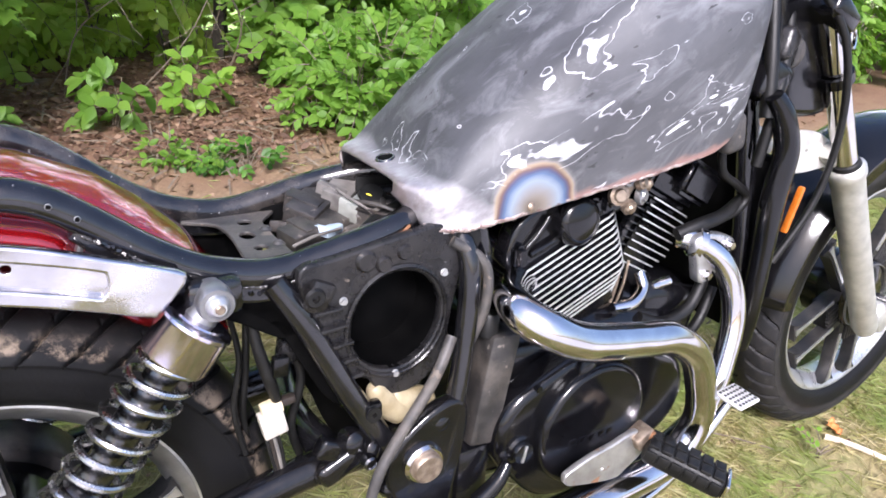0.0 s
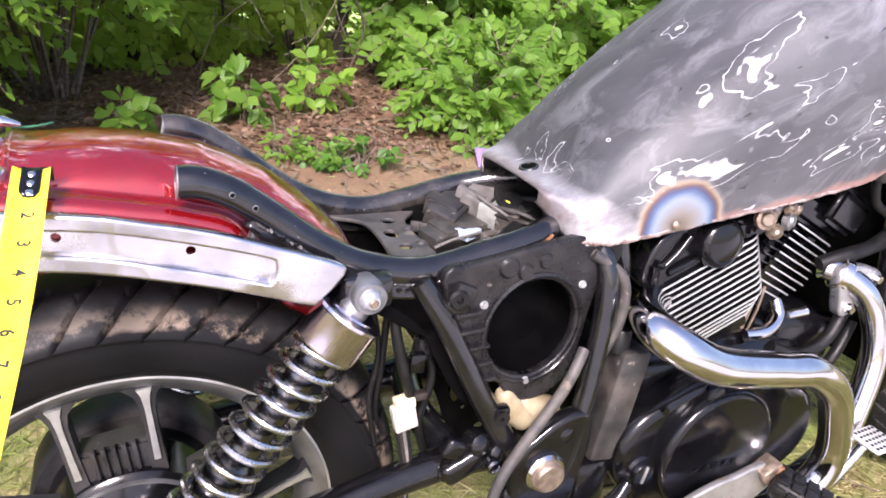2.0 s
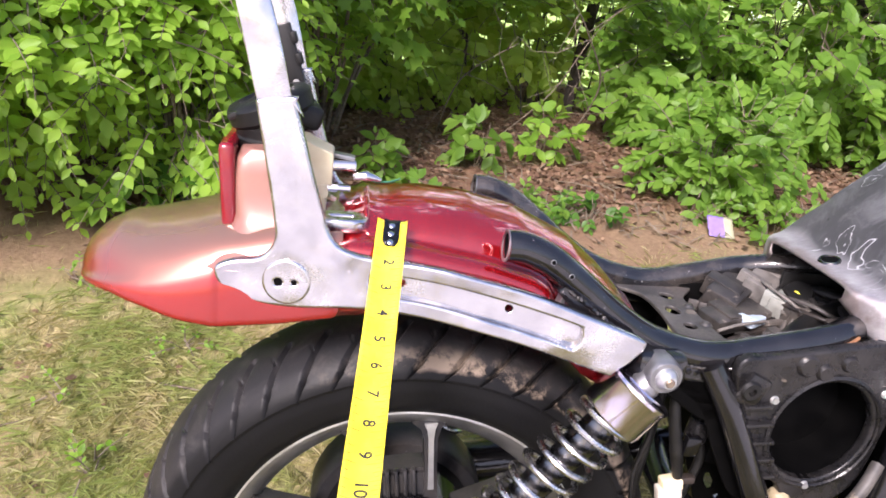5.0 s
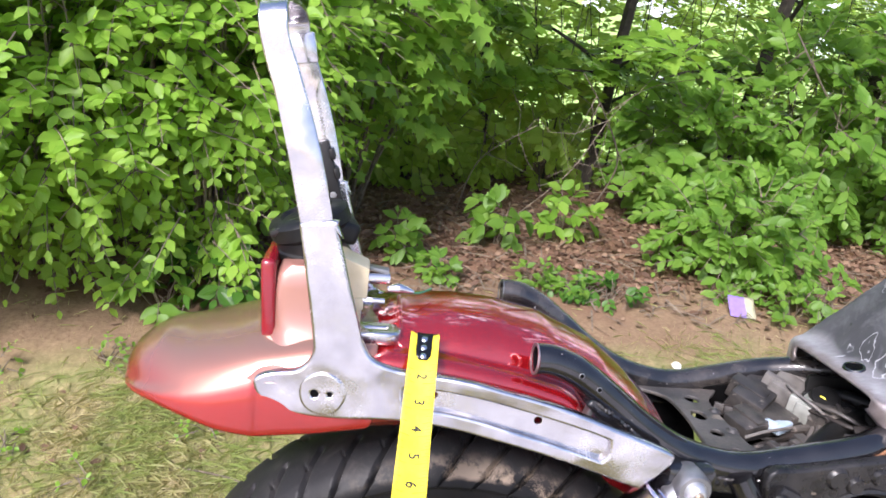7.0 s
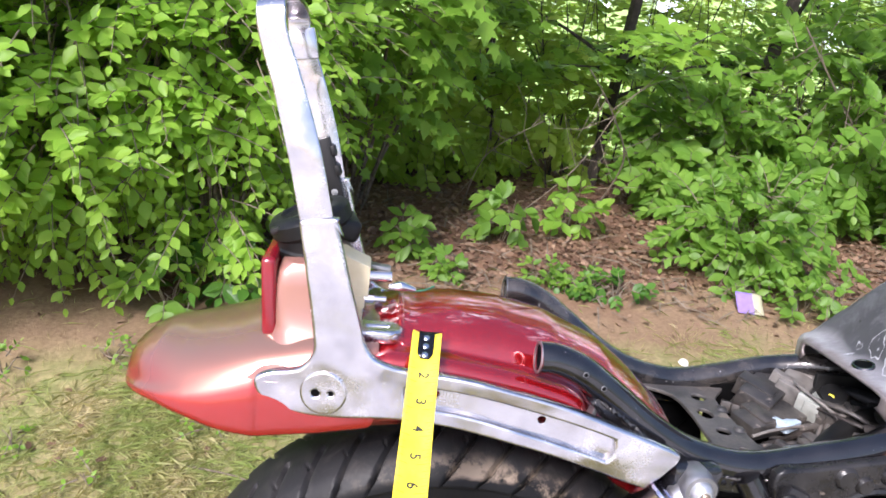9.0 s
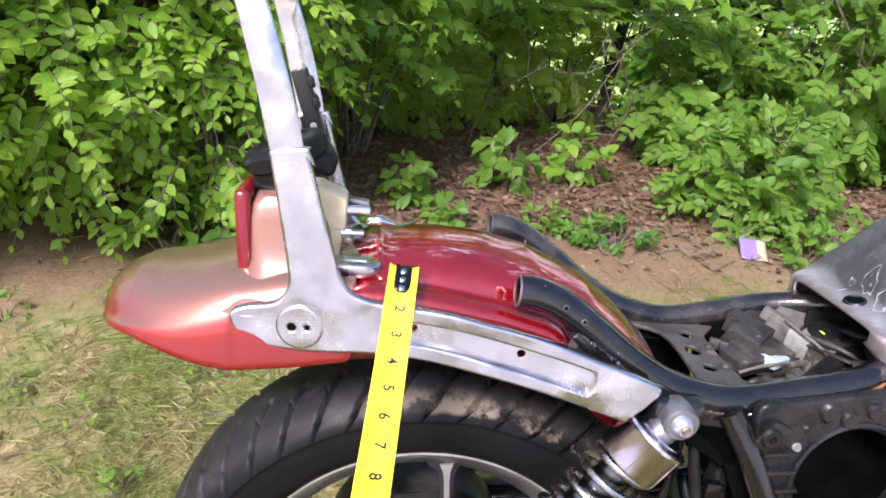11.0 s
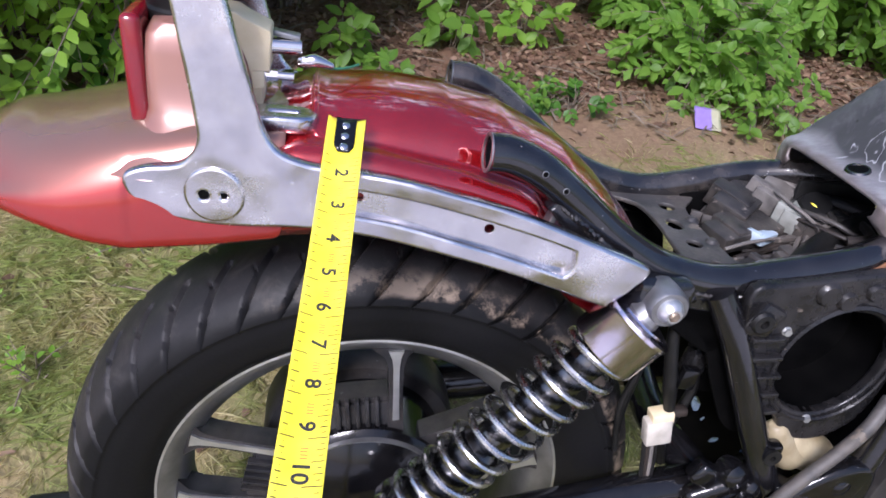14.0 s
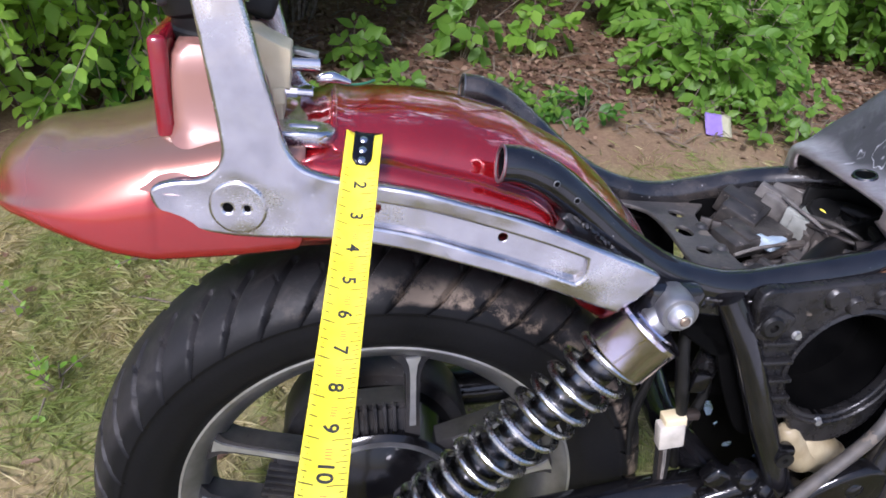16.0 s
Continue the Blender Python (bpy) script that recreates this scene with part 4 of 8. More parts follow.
def grab_bar():
    """A flat alloy strap looped over the seat, on two cast rails along the mudguard."""
    bar = None
    for s in (1, -1):
        sl = (lambda x: side_y(x)) if s == 1 else (lambda x: -side_y(x))
        holes = [ring2d(-0.139, 0.674, 0.0042), ring2d(-0.1255, 0.6745, 0.0034)]
        rec = smooth2d(RECESS, 4)
        front = plate("grab_rail", RAIL_LINE, holes + [rec], 0, 0.011, ALLOY, bike, "scratched bare alloy rail with a recessed panel", 0.0028, sl)
        back = (lambda x: side_y(x) + 0.0035) if s == 1 else (lambda x: -side_y(x) - 0.0035)
        out = [(cx * 1.0 + (cx - 0.035) * 0.015, cz + (cz - 0.660) * 0.06) for cx, cz in rec]
        plate("rail_panel", out, [ring2d(-0.033, 0.680, 0.0042), ring2d(0.0635, 0.6645, 0.0042)], 0, 0.005, ALLOY, front, "shallow panel with two drilled holes", 0.0006, back)
        boss = (lambda x: side_y(x) - 0.0052) if s == 1 else (lambda x: -side_y(x) + 0.0052)
        plate("rail_boss", ring2d(-0.132, 0.6745, 0.0185, 48), [ring2d(-0.139, 0.674, 0.0056), ring2d(-0.1255, 0.6745, 0.0044)], 0, 0.005, ALLOY, front, "round ground pad with two holes", 0.0022, boss)
        # near-black discs close the holes and carry their shade as colour
        for hx, hr in ((-0.139, 0.0056), (-0.1255, 0.0044)):
            lathe("bolt_hole", [(0, 0.0), (hr, 0.0), (hr, 0.002), (0, 0.002)], (hx, s * (side_y(hx) - 0.0056), 0.6743), (0, 1, 0), DARK, front, "dark bolt hole", 18)
        bar = bar or front
    # the strap: up one side, over, down the other
    path = [(-0.1443, -0.0915, 0.822), (-0.1580, -0.0915, 0.884), (-0.1730, -0.0915, 0.936), (-0.1830, -0.091, 0.965)]
    for a in np.linspace(0, math.pi, 19):
        path.append((-0.187 - 0.004 * math.sin(a), -0.091 * math.copysign(abs(math.cos(a)) ** 0.7, math.cos(a)), 0.980 + (0.025 * math.sin(a) ** 0.6 if 0 < a < math.pi - 1e-6 else 0.0)))
    path += [(x, -y, z) for x, y, z in path[3::-1]]
    path = spline(path, 3)
    vs, fs = [], []
    for i, p in enumerate(path):
        t = (path[min(i + 1, len(path) - 1)] - path[max(i - 1, 0)]).normalized()
        wide = (Vector((1, 0, 0.19)) - t * t.dot(Vector((1, 0, 0.19)))).normalized()
        thin = t.cross(wide)
        hw, ht = 0.0136 - 0.0024 * min(max((p.z - 0.87) / 0.10, 0), 1), 0.0024
        for a, b in ((-1, -0.6), (-0.9, -1), (0.9, -1), (1, -0.6), (1, 0.6), (0.9, 1), (-0.9, 1), (-1, 0.6)):
            vs.append(p + wide * hw * a + thin * ht * b)
    for i in range(len(path) - 1):
        for k in range(8):
            fs.append((i * 8 + k, i * 8 + (k + 1) % 8, (i + 1) * 8 + (k + 1) % 8, (i + 1) * 8 + k))
    fs += [tuple(reversed(range(8))), tuple(range((len(path) - 1) * 8, len(path) * 8))]
    strap = linked("backrest_strap", raw("backrest_strap", vs, fs), ALLOY, bike, "bare brushed alloy strap bent into a tall loop")
    block("strap_clip", (-0.181, 0.085, 0.966), (0.027, 0.012, 0.030), ALLOY, strap, "alloy clip folded round the strap", 0.002, (0, -12, 0))
    channel = block("strap_channel", (-0.143, 0.084, 0.822), (0.017, 0.012, 0.108), RUBBER, strap, "black plastic channel on the strap", 0.002, (0, -17, 0))
    for z, w in ((0.790, 0.010), (0.842, 0.006), (0.862, 0.006)):
        block("channel_tab", (-0.1335 - (z - 0.822) * 0.3, 0.080, z), (w, 0.016, 0.012), RUBBER, channel, "", 0.002, (0, -17, 0))
    bolt("rivet", (-0.143 - (0.818 - 0.822) * 0.3, 0.0775, 0.818), (0, -1, 0), 0.0028, 0.002, MACHINED, channel)


grab_bar()
# cast peg of the turn lamp, cream spacer block and bolts
stadium = [(-0.0785 + 0.0115 * math.cos(q), 0.0115 * math.sin(q)) for q in np.linspace(-math.pi / 2, math.pi / 2, 13)] + [(-0.120, 0.0125), (-0.120, -0.0125)]
slot = [(-0.0790 + 0.0042 * math.cos(q), 0.0042 * math.sin(q)) for q in np.linspace(-math.pi / 2, math.pi / 2, 9)] + [(-0.0965 + 0.0042 * math.cos(q), 0.0042 * math.sin(q)) for q in np.linspace(math.pi / 2, 1.5 * math.pi, 9)]
lug = plate("lamp_lug", stadium, [slot], 0, 0.0125, ALLOY, bike, "cast alloy lug with a slot", 0.0032)
lug.data.transform(Matrix.Translation((0, -0.060, 0.7190)) @ Matrix(((1, 0, 0, 0), (0, 0, 1, 0), (0, 1, 0, 0), (0, 0, 0, 1))))
lug.data.flip_normals()
# near-black floor puts the slot's shade into its colour
block("lug_floor", (-0.089, -0.060, 0.7150), (0.026, 0.0095, 0.004), DARK, lug, "", 0.001)
spacer = plate("spacer_block", [(-0.132, 0.788), (-0.122, 0.7868), (-0.117, 0.7838), (-0.1005, 0.7768), (-0.0995, 0.7755), (-0.1000, 0.7500), (-0.1050, 0.7500), (-0.1058, 0.7455), (-0.1045, 0.7260), (-0.1120, 0.7250), (-0.1160, 0.7380), (-0.132, 0.745)], [], -0.032, 0.034, CREAM, bike, "cream plastic spacer block", 0.0012)
block("spacer_foot", (-0.1065, -0.0485, 0.7435), (0.009, 0.008, 0.012), CREAM, spacer, "small moulded lug", 0.0015, (0, -5, 0))
bolt("stud", (-0.1045, -0.044, 0.7455), (1, 0, 0), 0.0042, 0.011, CHROME, spacer, "bright steel stud")
tube("stud_end", [(-0.095, -0.044, 0.7455), (-0.082, -0.044, 0.7455)], 0.0030, CHROME, spacer, "bright steel stud", 14)
tube("clamp_tube", [(-0.100, -0.024, 0.761), (-0.078, -0.022, 0.7610)], 0.0055, CHROME, spacer, "short chromed sleeve", 18)
tube("terminal", [(-0.080, -0.028, 0.752), (-0.068, -0.028, 0.754), (-0.054, -0.028, 0.751)], [0.003, 0.0050, 0.0015], CHROME, spacer, "wire terminal", 10)
tube("green_wire", [(-0.066, -0.028, 0.751), (-0.056, -0.022, 0.7475), (-0.044, -0.012, 0.746), (-0.034, 0.004, 0.745)], 0.0011, mat("green_wire", (0.03, 0.16, 0.08), (0.05, 0.2, 0.1), 50), spacer, "thin green wire", 6)
block("spacer_top", (-0.090, -0.018, 0.7690), (0.022, 0.012, 0.004), RIMGREY, spacer, "steel tab", 0.001, (0, 8, 0))

# frame ---------------------------------------------------------------------
SEAT_RAIL = [(0.058, 0.7175), (0.075, 0.7165), (0.100, 0.706), (0.131, 0.684), (0.169, 0.655), (0.210, 0.6315), (0.256, 0.6185), (0.292, 0.6175), (0.328, 0.6245), (0.385, 0.6375), (0.424, 0.6465), (0.52, 0.672), (0.70, 0.735), (0.90, 0.80)]
rail = None
for s in (-1, 1):
    r = pipe("seat_rail", [(x, s * (0.0925 if x < 0.40 else max(0.0925 - (x - 0.40) * 0.35, 0.035)), z) for x, z in SEAT_RAIL], 0.0145, 0.0022, RAILPAINT if s == -1 else FRAMEWORN, bike, "glossy black frame tube, sawn off at its end" if s == -1 else "scuffed, dusty black frame tube, sawn off at its end")
    rail = rail or r
    lathe("cut_end", [(0.0122, 0.0), (0.0146, 0.0), (0.0146, 0.0012), (0.0122, 0.0012)], (0.0572, s * 0.0925, 0.7176), (-1, 0, 0.06), RIMGREY, r, "bare sawn edge", 28, True)
    for x, z in ((0.098, 0.7095), (0.1165, 0.697)):
        lathe("rail_hole", [(0.0020, 0.0010), (0.0021, 0.0014), (0.0025, 0.0013), (0.0026, 0.0)], (x, s * 0.1062, z), (0, s, 0.1), RIMGREY, r, "thin bright edge of a drilled hole", 16)
        # dark disc painted in place of the hole's inner shade
        lathe("rail_hole", [(0.0, 0.0012), (0.0021, 0.0012), (0.0022, 0.0)], (x, s * 0.1062, z), (0, s, 0.1), DARK, r, "drilled hole", 16)
    line = [Vector((p.x, 0, p.z)) for p in spline([(x, 0, z) for x, z in SEAT_RAIL], 8) if 0.122 < p.x < 0.305]
    tang = [(line[min(i + 1, len(line) - 1)] - line[max(i - 1, 0)]).normalized() for i in range(len(line))]
    below = [p + Vector((t.z, 0, -t.x)) * (0.0135 + 0.0090 * min(1, i / 10)) for i, (p, t) in enumerate(zip(line, tang))]
    plate("rail_web", [(p.x, p.z) for p in line] + [(p.x, p.z) for p in reversed(below)], [], s * 0.0925, 0.0230, FRAME, r, "black plate welded under the tube", 0.005)
    seam = [p + Vector((t.z, 0, -t.x)) * 0.0095 for p, t in zip(line, tang)]
    seam = spline(seam, 4)
    vs, fs = tube_data([Vector((p.x, s * 0.1036 + 0.0004 * math.sin(i * 1.7), p.z + 0.0005 * math.sin(i * 2.2 + 2 * math.sin(i * 0.31)))) for i, p in enumerate(seam)], [0.0012 + 0.0009 * abs(math.sin(k * 1.9 + 1.3 * math.sin(k * 0.37))) for k in range(61)], 10)
    # the chip colour also paints the bead's bright glints
    linked("weld_seam", raw("weld_seam", vs, fs), FRAMEWORN, r, "dashed weld seam along the rail")
    # weld bead under the tube
    bead = spline([(0.185, s * 0.098, 0.626), (0.22, s * 0.100, 0.611), (0.256, s * 0.100, 0.6025), (0.30, s * 0.100, 0.602)], 14)
    bead = [p + Vector((0, 0.0014 * math.sin(i * 2.1), 0.0016 * math.sin(i * 1.3))) for i, p in enumerate(bead)]
    vs, fs = tube_data(bead, 0.0045, 8)
    linked("weld_bead", raw("weld_bead", vs, fs), FRAME, r, "lumpy weld bead")
    vs, fs = tube_data([p + Vector((0, 0.0012 * math.sin(i * 2.6), 0.0011 * math.sin(i * 1.7))) for i, p in enumerate(spline([(0.128, s * 0.1045, 0.676), (0.15, s * 0.1045, 0.660), (0.172, s * 0.1045, 0.6425)], 16))], 0.0028, 7)
    linked("weld_bead", raw("weld_bead", vs, fs), FRAME, r, "lumpy weld bead")
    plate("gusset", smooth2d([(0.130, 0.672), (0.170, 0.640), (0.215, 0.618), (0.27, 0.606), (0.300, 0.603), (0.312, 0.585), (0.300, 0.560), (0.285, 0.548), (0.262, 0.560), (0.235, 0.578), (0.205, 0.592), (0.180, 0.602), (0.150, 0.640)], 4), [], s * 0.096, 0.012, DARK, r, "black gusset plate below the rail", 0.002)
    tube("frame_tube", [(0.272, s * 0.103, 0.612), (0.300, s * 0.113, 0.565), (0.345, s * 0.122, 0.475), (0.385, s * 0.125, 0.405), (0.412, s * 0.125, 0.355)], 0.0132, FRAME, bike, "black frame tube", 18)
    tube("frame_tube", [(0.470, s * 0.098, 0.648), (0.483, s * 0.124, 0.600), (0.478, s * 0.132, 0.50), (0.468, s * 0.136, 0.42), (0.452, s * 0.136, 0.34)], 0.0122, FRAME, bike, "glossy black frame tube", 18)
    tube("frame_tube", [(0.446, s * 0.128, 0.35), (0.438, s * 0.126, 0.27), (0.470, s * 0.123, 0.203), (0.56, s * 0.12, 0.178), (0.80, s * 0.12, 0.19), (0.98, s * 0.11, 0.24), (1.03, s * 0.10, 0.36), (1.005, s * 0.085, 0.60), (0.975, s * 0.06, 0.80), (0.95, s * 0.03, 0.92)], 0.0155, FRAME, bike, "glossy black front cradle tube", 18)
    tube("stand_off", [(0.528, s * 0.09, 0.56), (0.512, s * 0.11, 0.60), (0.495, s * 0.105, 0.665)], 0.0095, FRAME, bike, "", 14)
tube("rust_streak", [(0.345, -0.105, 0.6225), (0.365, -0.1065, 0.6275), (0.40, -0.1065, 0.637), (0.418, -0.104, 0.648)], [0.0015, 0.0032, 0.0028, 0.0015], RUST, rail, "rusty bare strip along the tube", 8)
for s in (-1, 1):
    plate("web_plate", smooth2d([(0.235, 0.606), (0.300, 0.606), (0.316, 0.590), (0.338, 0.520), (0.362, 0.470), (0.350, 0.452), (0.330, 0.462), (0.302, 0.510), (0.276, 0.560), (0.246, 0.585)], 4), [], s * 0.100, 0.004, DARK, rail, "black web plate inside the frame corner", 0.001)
block("neck", (1.0, 0, 0.86), (0.10, 0.07, 0.16), BLACK, bike, "black steering neck", 0.01, (0, -28, 0))

# cross plate between the rails, with its cut-outs
holes = [ring2d(0.284, 0.013, 0.0095, 20, 0.012), ring2d(0.293, 0.052, 0.0095, 20), ring2d(0.287, -0.025, 0.0085, 20), ring2d(0.292, -0.060, 0.006, 16)]
outline = smooth2d([(0.232, 0.083), (0.262, 0.058), (0.268, 0.02), (0.266, -0.02), (0.262, -0.055), (0.246, -0.083), (0.315, -0.083), (0.312, -0.05), (0.309, 0.0), (0.312, 0.05), (0.33, 0.083)], 4)
cross = plate("cross_plate", outline, holes, 0, 0.0045, DUSTY, bike, "dusty black cross plate with round holes", 0.0012)
cross.data.transform(Matrix.Translation((0, 0, 0.612)) @ Matrix(((1, 0, 0, 0), (0, 0, 1, 0), (0, 1, 0, 0), (0, 0, 0, 1))))
cross.data.flip_normals()
for x, y in ((0.313, -0.02), (0.314, 0.025), (0.303, -0.070)):
    lathe("dimple", [(0, 0.004), (0.004, 0.004), (0.007, 0.001), (0.008, 0.0)], (x - 0.006, y, 0.613), (0, 0, 1), DUSTY, cross, "", 16)
clip = block("skirt_clip", (0.1155, -0.089, 0.664), (0.005, 0.012, 0.020), RIMGREY, bike, "bent steel clip at the end of the skirt", 0.0012, (0, 18, 0))
bolt("clip_bolt", (0.130, -0.096, 0.652), (0, -0.5, 1), 0.0045, 0.005, CHROME, clip, "bright bolt head")
block("clip_tab", (0.128, -0.090, 0.651), (0.022, 0.020, 0.003), DARKSTEEL, clip, "", 0.001, (0, 30, 0))
block("shock_mount", (0.215, -0.108, 0.612), (0.05, 0.03, 0.035), FRAME, bike, "", 0.008)

# inner mudguard and battery tray: near-black blocks that stand for the dark under the seat
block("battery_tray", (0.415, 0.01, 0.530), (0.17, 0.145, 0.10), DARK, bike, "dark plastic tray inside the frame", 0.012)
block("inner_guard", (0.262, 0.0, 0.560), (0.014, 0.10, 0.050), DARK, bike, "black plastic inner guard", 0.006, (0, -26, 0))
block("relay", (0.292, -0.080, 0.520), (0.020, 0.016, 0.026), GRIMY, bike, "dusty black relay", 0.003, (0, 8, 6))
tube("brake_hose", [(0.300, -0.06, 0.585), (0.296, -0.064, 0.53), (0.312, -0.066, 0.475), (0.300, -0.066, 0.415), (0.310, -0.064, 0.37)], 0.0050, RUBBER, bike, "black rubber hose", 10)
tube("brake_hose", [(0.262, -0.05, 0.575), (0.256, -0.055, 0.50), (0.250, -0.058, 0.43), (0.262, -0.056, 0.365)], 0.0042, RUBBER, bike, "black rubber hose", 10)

# filler block added to close a gap that would show bright ground
block("dark_filler", (0.405, 0.015, 0.475), (0.150, 0.130, 0.050), DARK, bike, "added dark block below the tray", 0.010)
# invented plate: near-black stands for dark clutter, its gaps placed on white patches
plate("gap_plate", smooth2d([(0.338, 0.452), (0.352, 0.395), (0.372, 0.345), (0.395, 0.305), (0.440, 0.290), (0.462, 0.330), (0.462, 0.400), (0.448, 0.452)], 3), [[(0.366, 0.404), (0.374, 0.405), (0.383, 0.391), (0.383, 0.380), (0.377, 0.379), (0.369, 0.391)], [(0.387, 0.370), (0.392, 0.374), (0.396, 0.369), (0.392, 0.363)], ring2d(0.4176, 0.3347, 0.0075, 14, 0.0058)], 0.0, 0.003, DARK, bike, "added near-black plate with gaps, standing for dark clutter", 0.0006)
# two dark panels added to hide the ground past the tray
block("tray_side", (0.395, 0.082, 0.596), (0.150, 0.006, 0.050), DARK, bike, "added dark panel closing the far side of the tray", 0.002)
block("loom_filler", (0.478, 0.048, 0.622), (0.10, 0.006, 0.066), RUBBER, bike, "added dark panel standing for black loom under the tank", 0.002)
# loose wiring in the tray
rnd = random.Random(5)
loom = None
for x, y, z, sx, sy, sz, m, turn, lab in (
        (0.379, 0.062, 0.620, 0.074, 0.040, 0.024, LOOMDUST, (14, -10, 40), "black connector block"),
        (0.412, 0.060, 0.626, 0.040, 0.034, 0.032, GREYPL, (15, -10, 42), "dusty grey connector block"),
        (0.438, 0.078, 0.630, 0.036, 0.040, 0.026, GREYPL, (8, 5, 46), "dusty grey connector block"),
        (0.362, 0.018, 0.607, 0.078, 0.036, 0.018, LOOMDUST, (4, -5, 16), "flat black relay"),
        (0.424, 0.018, 0.622, 0.034, 0.034, 0.024, PALEPL, (6, -5, 38), "pale grey connector block"),
        (0.434, -0.002, 0.620, 0.030, 0.026, 0.024, LOOMDUST, (6, -5, 38), "black connector block"),
        (0.376, 0.001, 0.611, 0.030, 0.014, 0.010, BLUEPL, (0, 0, 30), "pale blue connector"),
        (0.344, 0.048, 0.604, 0.030, 0.020, 0.012, BROWNPL, (0, 15, 60), "brown connector"),
        (0.398, -0.034, 0.606, 0.050, 0.026, 0.014, DUSTY, (5, -5, 12), "dusty black connector"),
        (0.338, -0.048, 0.598, 0.040, 0.030, 0.012, LOOMDUST, (0, 0, 30), "black connector block")):
    b = block("connector", (x, y, z), (sx, sy, sz), m, bike, lab, 0.0022, turn)
    loom = loom or b
    block("connector_lip", (x - 0.012, y, z + 0.001), (sx * 0.25, sy * 1.08, sz * 1.1), m, b, "", 0.001, turn)
for k in range(12):
    block("clutter_piece", (rnd.uniform(0.335, 0.46), rnd.uniform(-0.07, 0.07), rnd.uniform(0.590, 0.606)), (rnd.uniform(0.01, 0.03), rnd.uniform(0.008, 0.022), rnd.uniform(0.008, 0.02)), rnd.choice((LOOMDUST, BROWNPL, DUSTY, DUSTY, GREYPL)), loom, "dusty loose fitting", 0.002, (rnd.uniform(-30, 30), rnd.uniform(-30, 30), rnd.uniform(0, 90)))
for k in range(44):
    p = Vector((rnd.uniform(0.335, 0.46), rnd.uniform(-0.065, 0.07), rnd.uniform(0.586, 0.602)))
    q = Vector((rnd.uniform(0.45, 0.53), rnd.uniform(-0.04, 0.07), rnd.uniform(0.605, 0.635)))
    c = (p + q) / 2 + Vector((rnd.uniform(-0.03, 0.03), rnd.uniform(-0.03, 0.03), rnd.uniform(-0.005, 0.012)))
    tube("wire", [p, c, q], rnd.choice((0.0014, 0.0018, 0.0026, 0.004)), rnd.choice((LOOMDUST, LOOMDUST, LOOMDUST, BROWNPL, BROWNPL, DUSTY)), loom, "", 7, 7)
for k in range(14):
    y0, y1 = rnd.uniform(-0.05, 0.07), rnd.uniform(-0.06, 0.06)
    x0 = rnd.uniform(0.405, 0.45)
    zz = rnd.uniform(0.612, 0.636)
    tube("cable", [(x0, y0, zz), (x0 + 0.02, (y0 + y1) / 2 + rnd.uniform(-0.03, 0.03), zz + rnd.uniform(0.0, 0.010)), (x0 + 0.045, y1, zz + rnd.uniform(-0.004, 0.006)), (x0 + 0.08, y1 + rnd.uniform(-0.02, 0.02), zz)], rnd.choice((0.0026, 0.0034, 0.0046)), rnd.choice((RUBBER, LOOMDUST, LOOMDUST, BROWNPL)), loom, "dusty cable", 8)
tube("pale_wire", [(0.322, -0.022, 0.608), (0.340, -0.018, 0.612), (0.352, -0.016, 0.614), (0.385, -0.006, 0.614)], 0.0018, GREYPL, loom, "pale cable end", 8)
tube("grey_wire", [(0.404, 0.056, 0.641), (0.404, 0.022, 0.641), (0.412, 0.000, 0.637), (0.424, -0.014, 0.628)], 0.0018, GREYPL, loom, "thin grey wire", 8)
tube("yellow_wire", [(0.425, 0.03, 0.634), (0.432, 0.022, 0.640), (0.438, 0.012, 0.634)], 0.0013, YELLOW, loom, "yellow wire", 8)
lathe("horn_boot", [(0.0, 0.02), (0.014, 0.02), (0.018, 0.012), (0.018, 0.004), (0.022, 0)], (0.442, 0.03, 0.625), (-0.3, -0.4, 0.8), RUBBER, loom, "", 20)
tube("loom_tube", [(0.445, 0.055, 0.622), (0.465, 0.040, 0.634), (0.485, 0.02, 0.636), (0.52, 0.0, 0.635)], 0.0085, RUBBER, loom, "black taped cable loom", 12)
tube("loom_tube", [(0.375, -0.052, 0.604), (0.41, -0.030, 0.618), (0.45, -0.012, 0.628), (0.51, 0.010, 0.636)], 0.011, RUBBER, loom, "black taped cable loom", 12)

# air filter housing ---------------------------------------------------------
HOLE = ring2d(0.4005, 0.547, 0.056, 56, 0.0605)
box_line = smooth2d([(0.296, 0.622), (0.33, 0.628), (0.40, 0.640), (0.452, 0.648), (0.472, 0.640), (0.474, 0.600), (0.466, 0.55), (0.462, 0.515), (0.452, 0.482), (0.430, 0.462), (0.405, 0.458), (0.384, 0.466), (0.370, 0.486), (0.345, 0.50), (0.330, 0.53), (0.318, 0.56), (0.302, 0.585)], 4)
airbox = plate("air_filter_housing", box_line, [HOLE], -0.112, 0.012, GRIMY, bike, "dusty black plastic air filter housing, cover missing", 0.003)
lathe("filter_mouth", [(0.0590, -0.003), (0.0605, -0.0045), (0.0635, -0.003), (0.064, 0.004), (0.0590, 0.004)], (0, 0, 0), (0, 1, 0), GRIMY, airbox, "raised rim round the opening", 64, True).data.transform(Matrix.Translation((0.4005, -0.117, 0.547)) @ Matrix.Diagonal((0.965, 1, 1.045, 1)))
# chamber walls are near-black, so the inner shade sits in the colour
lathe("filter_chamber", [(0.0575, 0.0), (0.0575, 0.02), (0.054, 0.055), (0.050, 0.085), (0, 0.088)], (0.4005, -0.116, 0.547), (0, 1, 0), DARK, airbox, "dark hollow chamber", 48)
